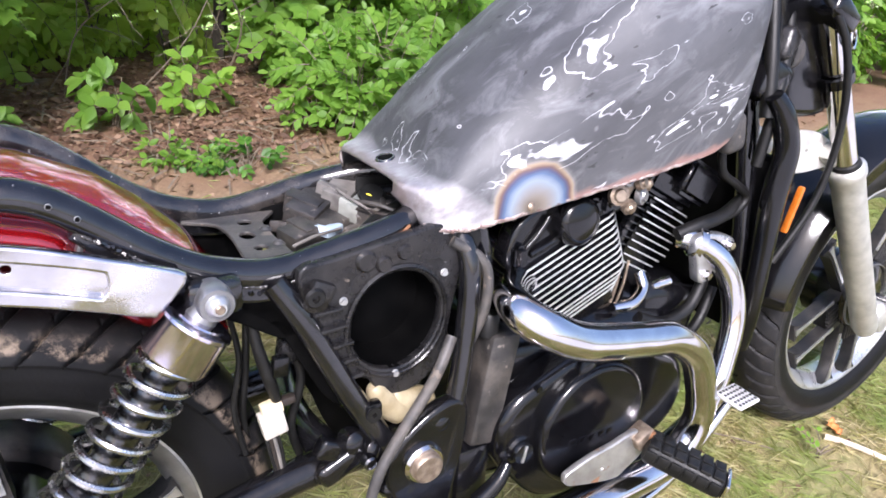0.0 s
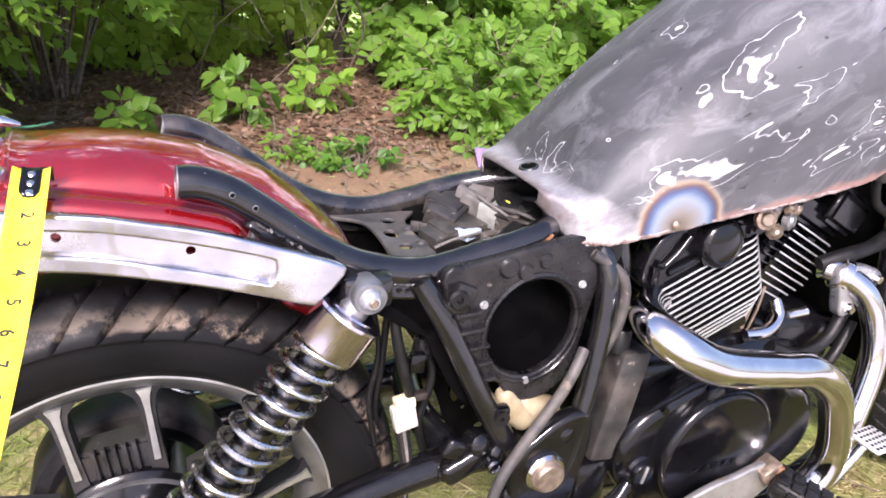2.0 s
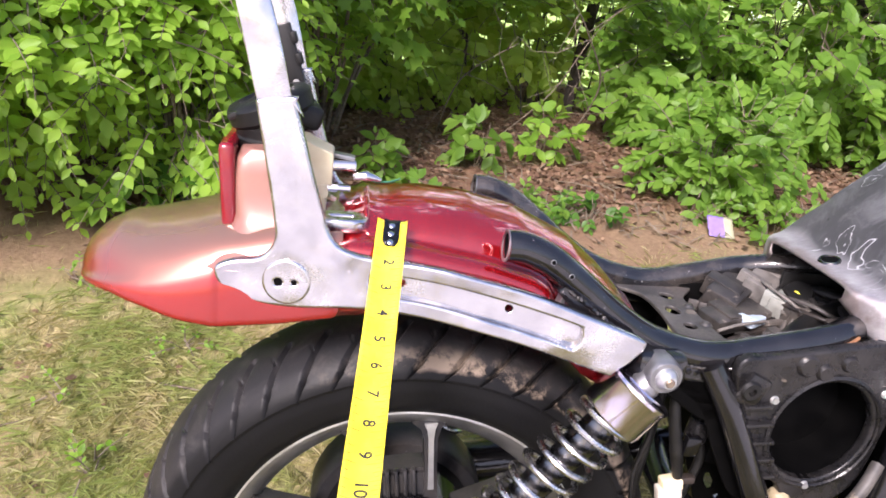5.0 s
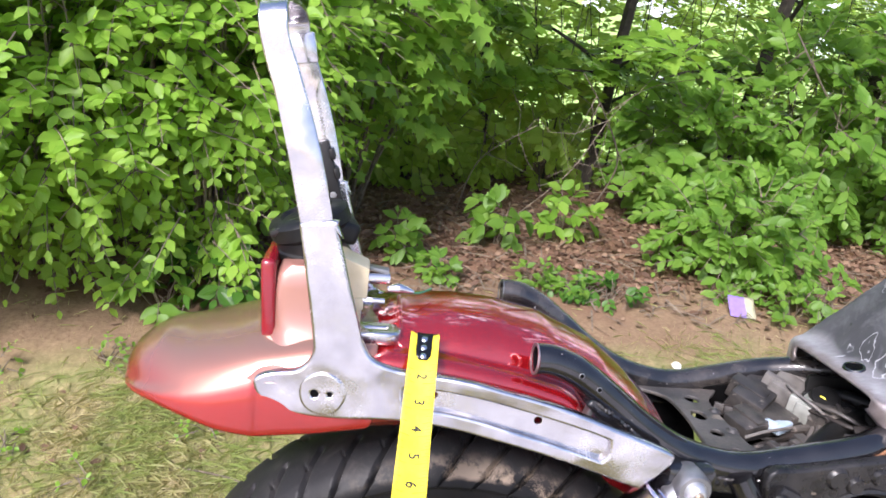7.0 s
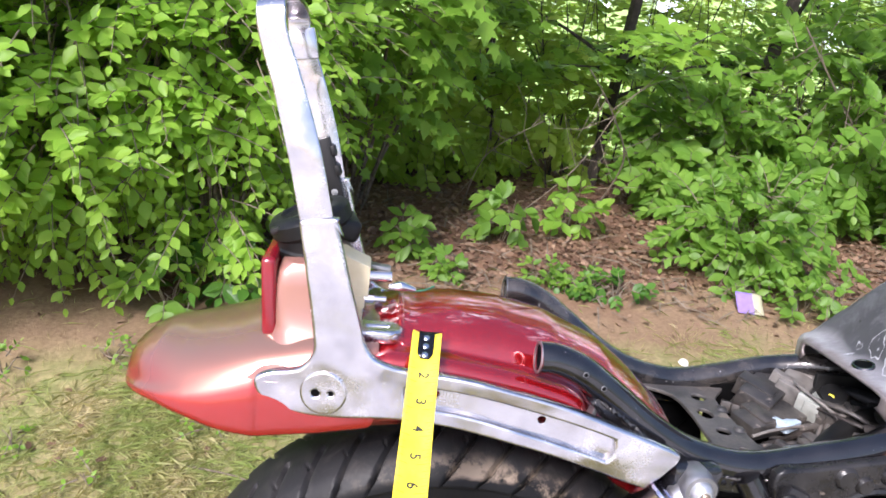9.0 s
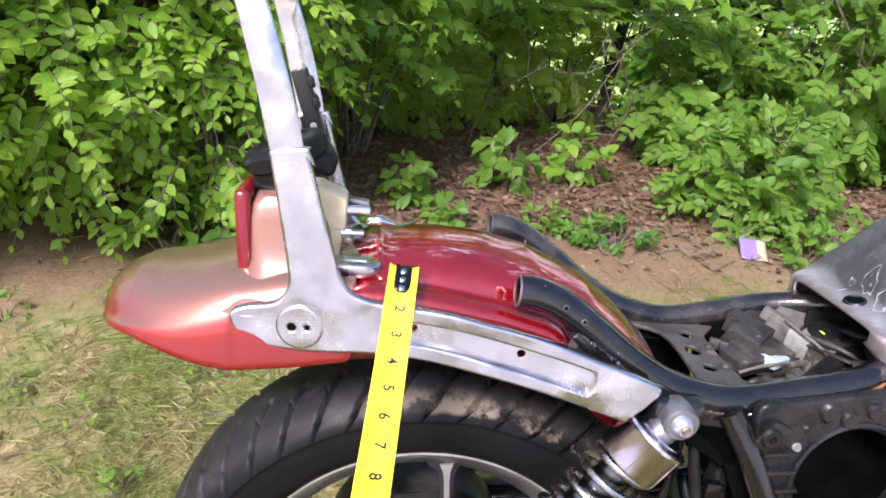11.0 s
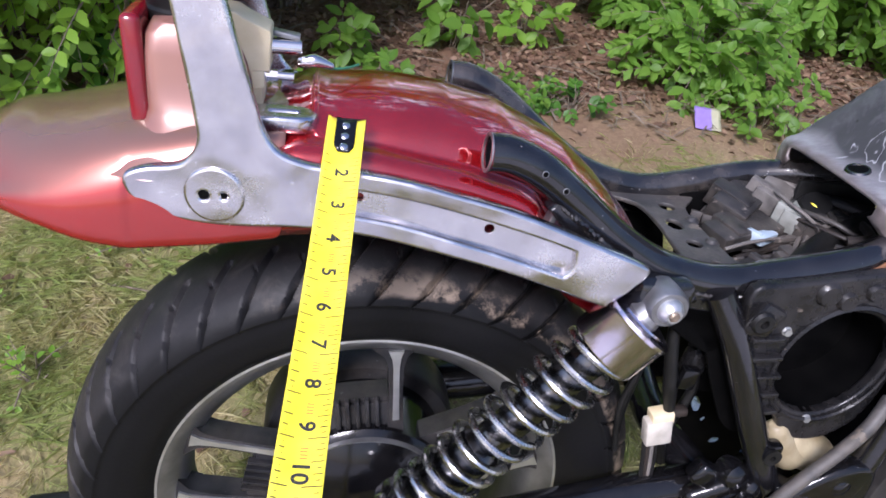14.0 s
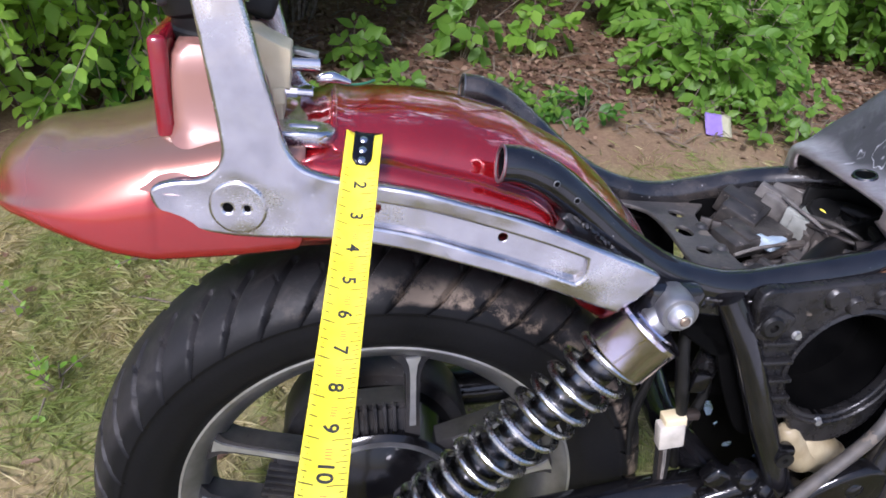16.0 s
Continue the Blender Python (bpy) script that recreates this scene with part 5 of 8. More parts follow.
for i, (x, z, w) in enumerate(((0.385, 0.575, 0.05), (0.39, 0.553, 0.06), (0.385, 0.53, 0.05), (0.41, 0.565, 0.02))):
    block("chamber_rib", (x, -0.040, z), (w, 0.012, 0.006), BLACK, airbox, "", 0.002, (0, -8, 0))
for x, z in ((0.338, 0.584), (0.4545, 0.594), (0.400, 0.4835)):
    bolt("housing_bolt", (x, -0.1175, z), (0, -1, 0), 0.0036, 0.004, MACHINED, airbox, "small hexagon bolt")
for i in range(5):
    x, z = 0.320 + i * 0.0062, 0.578 - i * 0.0205
    block("housing_rib", (x, -0.1195, z), (0.030, 0.012, 0.0045), GRIMY, airbox, "", 0.0012, (0, -4, 0))
for x, z, w in ((0.362, 0.6225, 0.030), (0.382, 0.616, 0.024), (0.405, 0.626, 0.022)):
    lathe("housing_moulding", [(0, 0.005), (w * 0.30, 0.005), (w * 0.36, 0.003), (w * 0.42, 0.0)], (x, -0.117, z), (0, -1, 0), GRIMY, airbox, "", 18)
block("housing_clip", (0.312, -0.117, 0.594), (0.026, 0.014, 0.034), GRIMY, airbox, "", 0.005, (0, 25, 0))
lathe("grommet", [(0.004, 0.0), (0.0085, 0.0), (0.0105, 0.003), (0.0085, 0.006), (0.004, 0.006)], (0.3055, -0.123, 0.5975), (0, -1, 0), RUBBER, airbox, "rubber grommet", 20, True)
tank_aux = block("reservoir", (0.424, -0.106, 0.432), (0.078, 0.034, 0.040), YELLOWED, bike, "yellowed plastic reservoir bottle", 0.013, (0, 22, 0), 4, 0.85)
tube("reservoir_spout", [(0.412, -0.108, 0.426), (0.396, -0.110, 0.440), (0.385, -0.112, 0.455), (0.379, -0.113, 0.466), (0.377, -0.113, 0.472)], [0.017, 0.016, 0.013, 0.0105, 0.006], YELLOWED, tank_aux, "rounded filler neck", 18)
block("reservoir_bracket", (0.366, -0.128, 0.452), (0.024, 0.014, 0.022), BLACK, bike, "black bracket with a bushing", 0.004)
lathe("bushing", [(0.003, 0.0), (0.008, 0.0), (0.009, 0.004), (0.003, 0.004)], (0.366, -0.135, 0.452), (0, -1, 0), RUBBER, bike, "", 18, True)
tube("drain_hose", [(0.460, -0.134, 0.522), (0.442, -0.145, 0.499), (0.427, -0.146, 0.471), (0.405, -0.147, 0.440), (0.386, -0.148, 0.412), (0.368, -0.150, 0.382), (0.358, -0.150, 0.345), (0.355, -0.148, 0.28), (0.36, -0.145, 0.20)], 0.0064, DUSTY, bike, "dusty rubber drain hose", 14)

# loose plug and cables behind the shock
plug = block("plug", (0.270, -0.094, 0.446), (0.026, 0.014, 0.030), WHITEPL, bike, "white plastic connector plug hanging loose", 0.002, (0, -12, 0))
block("plug_cap", (0.270, -0.092, 0.463), (0.022, 0.016, 0.012), CREAM, plug, "", 0.002, (0, -12, 0))
block("plug_tail", (0.285, -0.090, 0.466), (0.022, 0.010, 0.009), BROWNPL, plug, "brown connector", 0.002, (0, -6, 0))
for k in range(4):
    o = (k - 1.5) * 0.004
    tube("cable", [(0.268 + o, -0.093, 0.432), (0.274 + o, -0.094, 0.40), (0.278 + o * 0.6, -0.095, 0.36), (0.274 + o * 0.5, -0.094, 0.30)], 0.0022, (RUBBER, BROWNPL, GREYPL, RUBBER)[k], plug, "", 7)
tube("loom", [(0.252, -0.085, 0.585), (0.258, -0.090, 0.54), (0.268, -0.092, 0.50), (0.276, -0.092, 0.47)], [0.005, 0.006, 0.007, 0.005], RUBBER, plug, "black taped loom", 12)
block("loom_clip", (0.279, -0.096, 0.513), (0.016, 0.010, 0.022), BLACK, plug, "", 0.0015, (0, 5, 0))
tube("black_cable", [(0.236, -0.07, 0.575), (0.244, -0.075, 0.52), (0.236, -0.075, 0.46), (0.246, -0.075, 0.40)], 0.0032, RUBBER, bike, "black cable", 8)

# swing arm, pivot, shocks -----------------------------------------------------
tube("swing_arm", [(0.43, -0.10, 0.375), (0.33, -0.095, 0.372), (0.20, -0.100, 0.352), (0.06, -0.108, 0.325), (-0.02, -0.110, 0.312)], [0.024, 0.020, 0.018, 0.019, 0.022], CASTBLACK, bike, "glossy black swing arm", 18)
tube("swing_arm", [(0.43, 0.10, 0.375), (0.20, 0.108, 0.345), (-0.02, 0.112, 0.312)], 0.026, CASTBLACK, bike, "glossy black swing arm", 18)
tube("swing_bridge", [(0.345, -0.10, 0.372), (0.330, 0, 0.370), (0.345, 0.10, 0.372)], 0.020, FRAME, bike, "", 18)
pl = plate("pivot_plate", smooth2d([(0.392, 0.398), (0.412, 0.418), (0.440, 0.436), (0.470, 0.440), (0.478, 0.41), (0.470, 0.35), (0.456, 0.29), (0.42, 0.285), (0.398, 0.325), (0.386, 0.365)], 4), [], -0.138, 0.020, CASTBLACK, bike, "glossy black pivot plate", 0.006)
lathe("pivot_nut", [(0, 0.014), (0.0165, 0.014), (0.0185, 0.012), (0.0195, 0.004), (0.0195, 0.0)], (0.424, -0.150, 0.376), (0, -1, 0), BRASS, pl, "tarnished steel pivot nut", 40)
lathe("pivot_collar", [(0.019, 0.0), (0.024, 0.0), (0.025, 0.004), (0.022, 0.008), (0.019, 0.008)], (0.424, -0.148, 0.376), (0, -1, 0), CHROME, pl, "", 40, True)
block("linkage", (0.350, -0.115, 0.388), (0.085, 0.022, 0.030), CASTBLACK, bike, "glossy black linkage lug", 0.009, (0, -25, 0), 3)
lathe("linkage_bush", [(0.0, 0.010), (0.005, 0.010), (0.006, 0.012), (0.0085, 0.010), (0.0092, 0.0)], (0.362, -0.132, 0.392), (0, -1, 0), DARKSTEEL, bike, "dark steel bush", 22)
block("pinch_lug", (0.325, -0.112, 0.405), (0.030, 0.020, 0.026), CASTBLACK, bike, "", 0.006, (0, 30, 0), 3)
for x, z, r, y in ((0.352, 0.410, 0.016, -0.118), (0.372, 0.398, 0.014, -0.124), (0.338, 0.380, 0.015, -0.112), (0.400, 0.402, 0.015, -0.136), (0.448, 0.420, 0.014, -0.138), (0.318, 0.372, 0.013, -0.108), (0.392, 0.345, 0.016, -0.134)):
    lathe("cast_boss", [(0, 0.012), (r * 0.5, 0.0115), (r * 0.85, 0.008), (r, 0.0), (r * 0.9, -0.012)], (x, y, z), (0.1, -1, 0.25), CASTBLACK, pl, "lumpy black casting", 18)
for x, z in ((0.472, 0.418), (0.455, 0.408)):
    lathe("weld_spot", [(0, 0.006), (0.006, 0.005), (0.010, 0.0)], (x, -0.140, z), (0, -1, 0.4), BLACK, pl, "", 14)


def shock(s):
    """A coil-over shock with a chromed top cover."""
    top, low = Vector((0.212, s * 0.122, 0.6140)), Vector((0.006, s * 0.108, 0.327))
    d = (low - top).normalized()
    ln = (low - top).length
    ob = lathe("shock_absorber", [(0.0, 0.03), (0.016, 0.03), (0.016, 0.20), (0.021, 0.205), (0.021, ln - 0.03), (0.014, ln - 0.02), (0.0, ln - 0.02)], top, d, DARKSTEEL, bike, "coil-over shock absorber, steel spring and chromed cover", 32)
    lathe("shock_cover", [(0.012, 0.0195), (0.0235, 0.020), (0.0245, 0.0215), (0.0305, 0.0222), (0.0332, 0.0235), (0.0336, 0.0265), (0.0322, 0.0285), (0.0322, 0.061), (0.0315, 0.063), (0.0295, 0.063), (0.0295, 0.030)], top, d, COVER, ob, "bright chromed top cover", 56)
    tube("shock_neck", [top - d * 0.002, top + d * 0.012, top + d * 0.022], [0.0138, 0.0135, 0.0150], RIMGREY, ob, "alloy neck", 22)
    lathe("shock_eye", [(0.0, -0.014), (0.0150, -0.014), (0.0168, -0.011), (0.0168, 0.011), (0.0150, 0.014), (0.0, 0.014)], top, (0, s, 0), RIMGREY, ob, "round alloy eye", 36)
    lathe("shock_nut", [(0.004, 0.0225), (0.0060, 0.0225), (0.0088, 0.0195), (0.0108, 0.0150), (0.0112, 0.012)], top, (0, s, 0), MACHINED, ob, "domed steel nut", 30)
    lathe("shock_bolt", [(0, 0.0235), (0.0032, 0.0235), (0.0044, 0.0222), (0.0044, 0.018)], top + Vector((0, s * 0.001, 0)), (0, s, 0), BRASS, ob, "rusty bolt end", 14)
    side = d.cross(Vector((0, 1, 0))).normalized()
    nor = d.cross(side)
    coils, l0, l1 = 12.5, 0.060, ln - 0.045
    path = [top + d * (l0 + (l1 - l0) * k / 420) + 0.0278 * (math.cos(2 * math.pi * coils * k / 420) * side + math.sin(2 * math.pi * coils * k / 420) * nor) for k in range(421)]
    vs, fs = tube_data(path, 0.0036, 9)
    linked("spring", raw("spring", vs, fs), SPRING, ob, "bright steel coil spring")
    lathe("spring_seat", [(0.012, l1 - 0.004), (0.031, l1 - 0.002), (0.032, l1 + 0.006), (0.012, l1 + 0.012)], top, d, CHROME, ob, "", 40)
    lathe("lower_eye", [(0, -0.014), (0.018, -0.014), (0.018, 0.014), (0, 0.014)], low, (0, s, 0), BLACK, ob, "", 30)


shock(-1)
shock(1)
lathe("axle_nut", [(0, 0.026), (0.010, 0.026), (0.013, 0.022), (0.014, 0.0)], (0, -0.118, 0.31), (0, -1, 0), CHROME, bike, "chrome axle nut", 6)

# engine ----------------------------------------------------------------------


def rounded_fin(e, t, n, centre, half_e, half_y, thick, corner=0.02):
    """A cooling fin: a rounded slab across the cylinder."""
    bm = bmesh.new()
    pts = []
    for sx, sy, a0 in ((1, 1, 0), (-1, 1, 90), (-1, -1, 180), (1, -1, 270)):
        for k in range(5):
            a = radians(a0 + 90 * k / 4)
            pts.append((sx * (half_e - corner) + corner * math.cos(a), sy * (half_y - corner) + corner * math.sin(a)))
    rings = []
    for z, g in ((-thick / 2, 0.001), (-thick / 2 + 0.0006, 0), (thick / 2 - 0.0006, 0), (thick / 2, 0.001)):
        rings.append([bm.verts.new(centre + e * (u * (1 - g / half_e)) + Vector((0, v * (1 - g / half_y), 0)) + n * z) for u, v in pts])
    m = len(pts)
    for a, b in zip(rings, rings[1:]):
        for k in range(m):
            bm.faces.new((a[k], a[(k + 1) % m], b[(k + 1) % m], b[k]))
    bm.faces.new(rings[0][::-1])
    bm.faces.new(rings[-1])
    return bm


def fin_strip(e, n, centre, half_e, half_y, thick, corner=0.02):
    """The bare edge along a fin's outer side and round its forward corner."""
    line = [(-half_e + 0.3 * corner, -half_y + 0.3 * corner)]
    line += [(-half_e + corner + corner * math.cos(radians(a)), -half_y + corner + corner * math.sin(radians(a))) for a in (262, 270)]
    line += [(half_e - corner + corner * math.cos(radians(a)), -half_y + corner + corner * math.sin(radians(a))) for a in (270, 290, 310, 330, 350)]
    line += [(half_e, -half_y + corner + 0.02)]
    bm, rings = bmesh.new(), []
    for u, v in line[1:]:
        base = centre + e * u + Vector((0, v, 0))
        away = (e * (u / half_e if u > half_e - corner else 0) + Vector((0, -1 if v < -half_y + corner else 0, 0))).normalized()
        rings.append([bm.verts.new(base + away * a + n * (b * thick / 2)) for a, b in ((-0.001, -1), (0.0009, -0.8), (0.0009, 0.8), (-0.001, 1))])
    for a, b in zip(rings, rings[1:]):
        for k in range(4):
            bm.faces.new((a[k], a[(k + 1) % 4], b[(k + 1) % 4], b[k]))
    bm.faces.new(rings[0][::-1])
    bm.faces.new(rings[-1])
    bmesh.ops.recalc_face_normals(bm, faces=bm.faces[:])
    return bm


FIN_EDGE = mat("fin_edge", (0.62, 0.62, 0.61), (0.78, 0.78, 0.77), 60, (0.25, 0.45), 0.7, 0.2)


def cylinder(name, mid, lean, half_e, half_y, count, pitch, head_h, label):
    a = radians(lean)
    n, e = Vector((-math.sin(a), 0, math.cos(a))), Vector((math.cos(a), 0, math.sin(a)))
    mid = Vector(mid)
    frame = Matrix(((e.x, 0, n.x, mid.x), (0, 1, 0, mid.y), (e.z, 0, n.z, mid.z), (0, 0, 0, 1)))
    h = count * pitch
    bm = bmesh.new()
    bmesh.ops.create_cube(bm, size=1, matrix=Matrix.Diagonal((2 * half_e - 0.026, 2 * half_y - 0.026, h + 0.02, 1)))
    bmesh.ops.bevel(bm, geom=bm.edges[:], offset=0.015, segments=3, affect="EDGES")
    bm.transform(frame)
    body = part(name, bm, BLACK, bike, label)
    for k in range(count):
        o = (k - (count - 1) / 2) * pitch
        shrink = 0.0035 * max(0, 5 - k)
        fin = part("fin", rounded_fin(e, None, n, mid + n * o, half_e - shrink, half_y - shrink, 0.0030), BLACK, body, "black cooling fin with a polished edge")
        part("fin_edge", fin_strip(e, n, mid + n * o, half_e - shrink, half_y - shrink, 0.0024), FIN_EDGE, fin, "polished fin edge")
    # head and rocker cover
    for nm, u, w, z0, hh, bev in (("cylinder_head", half_e * 0.96, half_y * 0.92, h / 2 + head_h * 0.35, head_h * 0.7, 0.008), ("rocker_cover", half_e * 0.74, half_y * 0.80, h / 2 + head_h * 0.92, head_h * 0.55, 0.014)):
        bm = bmesh.new()
        bmesh.ops.create_cube(bm, size=1, matrix=Matrix.Diagonal((2 * u, 2 * w, hh, 1)))
        bmesh.ops.bevel(bm, geom=bm.edges[:], offset=bev, segments=3, affect="EDGES")
        bm.transform(frame @ Matrix.Translation((0, 0, z0)))
        part(nm, bm, BLACK, body, "glossy black " + nm.replace("_", " "))
    for u in (-0.045, 0.0, 0.045):
        bm = bmesh.new()
        bmesh.ops.create_cone(bm, cap_ends=True, segments=18, radius1=0.007, radius2=0.006, depth=0.014, matrix=frame @ Matrix.Translation((u, -half_y * 0.86, h / 2 + head_h * 0.7)) @ pose(0, 0, 0, 90))
        part("head_bolt", bm, BLACK, body)
    return body, frame, h


rear, fr, h = cylinder("rear_cylinder", (0.6616, -0.012, 0.5337), 23, 0.087, 0.100, 15, 0.0096, 0.052, "black finned rear cylinder")
plate("head_side", smooth2d([(0.553, 0.579), (0.556, 0.604), (0.568, 0.628), (0.598, 0.645), (0.640, 0.660), (0.690, 0.664), (0.718, 0.650), (0.726, 0.634), (0.700, 0.622), (0.640, 0.596), (0.580, 0.571)], 3), [], -0.092, 0.030, BLACK, rear, "glossy black side of the cylinder head", 0.007)
lathe("cam_cap", [(0.0, 0.0125), (0.011, 0.0120), (0.020, 0.0100), (0.0225, 0.0095), (0.0245, 0.0110), (0.0285, 0.0085), (0.0305, 0.004), (0.0310, -0.004), (0.0325, -0.012)], (0.640, -0.116, 0.626), (0.0, -1, 0.12), BLACK, rear, "round glossy black cap", 44)
for a, c in (((0.572, -0.110, 0.600), (0.600, -0.110, 0.634)), ((0.578, -0.110, 0.590), (0.700, -0.110, 0.640)), ((0.684, -0.110, 0.652), (0.700, -0.110, 0.640)), ((0.560, -0.109, 0.584), (0.572, -0.110, 0.600))):
    tube("head_rib", [a, Vector(a).lerp(Vector(c), 0.5) + Vector((0, -0.001, -0.002)), c], 0.0042, BLACK, rear, "", 10)
for u in (-0.070, 0.045, 0.064):
    bm = bmesh.new()
    bmesh.ops.create_cube(bm, size=1, matrix=fr @ Matrix.Translation((u, -0.098, h / 2 + 0.020)) @ pose(0, 0, 0, 0, 20, 0) @ Matrix.Diagonal((0.018, 0.020, 0.030, 1)))
    bmesh.ops.bevel(bm, geom=bm.edges[:], offset=0.005, segments=2, affect="EDGES")
    part("head_lug", bm, BLACK, rear)
front, ff, h2 = cylinder("front_cylinder", (0.8305, 0.0, 0.548), -27, 0.058, 0.072, 12, 0.0108, 0.056, "black finned front cylinder")
bm = bmesh.new()
bmesh.ops.create_cube(bm, size=1, matrix=ff @ Matrix.Translation((0.030, -0.062, h2 / 2 + 0.044)) @ Matrix.Diagonal((0.075, 0.04, 0.055, 1)))
bmesh.ops.bevel(bm, geom=bm.edges[:], offset=0.008, segments=3, affect="EDGES")
part("side_cover", bm, BLACK, front, "square glossy black cover")

case = block("crankcase", (0.70, 0.0, 0.36), (0.36, 0.22, 0.24), BLACK, bike, "glossy black crankcase", 0.05, (0, 4, 0), 4)


block("engine_front", (0.868, 0.0, 0.405), (0.150, 0.19, 0.17), BLACK, case, "black front of the crankcase", 0.03, (0, 12, 0), 4)
for pts, r in (([(0.80, -0.10, 0.452), (0.85, -0.108, 0.437), (0.900, -0.108, 0.455), (0.930, -0.10, 0.50)], 0.009), ([(0.83, -0.10, 0.42), (0.88, -0.112, 0.40), (0.925, -0.108, 0.42), (0.955, -0.10, 0.47)], 0.008)):
    tube("coolant_hose", pts, r, RUBBER, bike, "black coolant hose", 14)


def hull_line(circles, step=10):
    pts = np.array([(cx + r * math.cos(a), cz + r * math.sin(a)) for cx, cz, r in circles for a in np.linspace(0, 2 * math.pi, 40, endpoint=False)])
    pts = pts[np.lexsort((pts[:, 1], pts[:, 0]))]
    half = []
    for seq in (pts, pts[::-1]):
        out = []
        for p in seq:
            while len(out) > 1 and (out[-1][0] - out[-2][0]) * (p[1] - out[-2][1]) - (out[-1][1] - out[-2][1]) * (p[0] - out[-2][0]) <= 0:
                out.pop()
            out.append(p)
        half += out[:-1]
    return [(float(a), float(b)) for a, b in half]


plate("clutch_cover", hull_line([(0.665, 0.345, 0.100), (0.60, 0.36, 0.06), (0.795, 0.345, 0.060), (0.73, 0.38, 0.06)]), [], -0.128, 0.044, BLACK, case, "glossy black clutch cover", 0.012)
disc = plate("clutch_disc", ring2d(0.676, 0.352, 0.082, 64), [], -0.153, 0.026, BLACK, case, "round raised clutch lid", 0.008)
plate("clutch_rim", ring2d(0.676, 0.352, 0.087, 64), [ring2d(0.676, 0.352, 0.079, 64)], -0.152, 0.018, BLACK, disc, "", 0.003)
for k in range(5):
    block("raised_letter_bar", (0.640 + 0.0165 * k, -0.1665, 0.3375 - 0.0008 * k), (0.0115, 0.002, 0.010), BLACK, disc, "plain raised bar", 0.0008)
block("clutch_lug", (0.655, -0.150, 0.436), (0.03, 0.022, 0.03), BLACK, case, "", 0.008, (0, 20, 0))
for x, z in ((0.585, 0.425), (0.655, 0.448), (0.80, 0.42), (0.57, 0.30), (0.74, 0.26)):
    bolt("case_bolt", (x, -0.145, z), (0, -1, 0), 0.0052, 0.006, BLACK, case)
lathe("oil_plug", [(0.0, 0.010), (0.014, 0.010), (0.0155, 0.008), (0.0165, 0.003), (0.020, 0.0)], (0.565, -0.150, 0.343), (0, -1, 0), BLACK, case, "slotted black plug", 36)
block("plug_slot", (0.565, -0.1605, 0.343), (0.004, 0.003, 0.024), MACHINED, case, "bright slot", 0.0008, (0, 12, 0))
tube("oil_line", [(0.80, -0.06, 0.47), (0.85, -0.085, 0.45), (0.88, -0.08, 0.40), (0.875, -0.07, 0.35)], 0.010, BLACK, bike, "black coolant pipe", 14)
tube("chrome_elbow", [(0.745, -0.10, 0.478), (0.775, -0.105, 0.482), (0.80, -0.098, 0.496), (0.803, -0.085, 0.515)], 0.0085, CHROME, bike, "short chromed elbow", 16)
tube("brass_pipe", [(0.765, -0.075, 0.47), (0.772, -0.075, 0.50), (0.776, -0.072, 0.53)], 0.0026, BRASS, bike, "rusty thin pipe", 10)
tube("brass_pipe", [(0.778, -0.075, 0.47), (0.786, -0.075, 0.50), (0.792, -0.072, 0.53)], 0.0022, BRASS, bike, "rusty thin pipe", 10)
tube("stub", [(0.835, -0.085, 0.487), (0.865, -0.088, 0.492)], [0.006, 0.008], CHROME, bike, "short chromed stub", 14)
box = block("coolant_tank", (0.527, -0.118, 0.432), (0.042, 0.040, 0.150), LOOMDUST, bike, "black plastic coolant tank with a ribbed cap", 0.006, (0, 8, 0))
lathe("tank_cap", [(0, 0.028), (0.010, 0.028), (0.0125, 0.024), (0.0135, 0.004), (0.0135, 0.0)], (0.519, -0.118, 0.503), (0.1, 0, 1), RUBBER, box, "black screw cap", 18)
block("starter_cover", (0.505, -0.115, 0.31), (0.05, 0.05, 0.10), BLACK, bike, "", 0.012)
tube("brake_cylinder", [(0.495, -0.165, 0.300), (0.52, -0.168, 0.325), (0.535, -0.165, 0.345)], [0.012, 0.010, 0.007], BLACK, bike, "black brake light switch", 14)

# exhaust ------------------------------------------------------------------------
tube("rear_exhaust_pipe", [(0.618, -0.080, 0.545), (0.568, -0.105, 0.554), (0.531, -0.140, 0.560), (0.522, -0.173, 0.557), (0.541, -0.196, 0.544), (0.590, -0.204, 0.520), (0.684, -0.204, 0.499), (0.742, -0.204, 0.487), (0.795, -0.204, 0.450), (0.822, -0.204, 0.40), (0.836, -0.204, 0.348), (0.822, -0.204, 0.306), (0.780, -0.204, 0.276), (0.69, -0.204, 0.268), (0.55, -0.205, 0.262), (0.40, -0.206, 0.25)], [0.018, 0.019, 0.020, 0.0215, 0.0222, 0.0222, 0.0215, 0.021, 0.0205, 0.0205, 0.0205, 0.0205, 0.021, 0.022, 0.023, 0.024], CHROME, bike, "scratched chromed rear exhaust pipe", 28, 10)
ex2 = tube("front_exhaust_pipe", [(0.872, -0.088, 0.560), (0.893, -0.105, 0.553), (0.920, -0.124, 0.532), (0.942, -0.138, 0.49), (0.948, -0.150, 0.44), (0.934, -0.16, 0.385), (0.908, -0.17, 0.33), (0.865, -0.176, 0.275), (0.80, -0.18, 0.24), (0.72, -0.19, 0.225)], 0.0172, CHROME, bike, "scratched chromed front exhaust pipe", 28, 10)
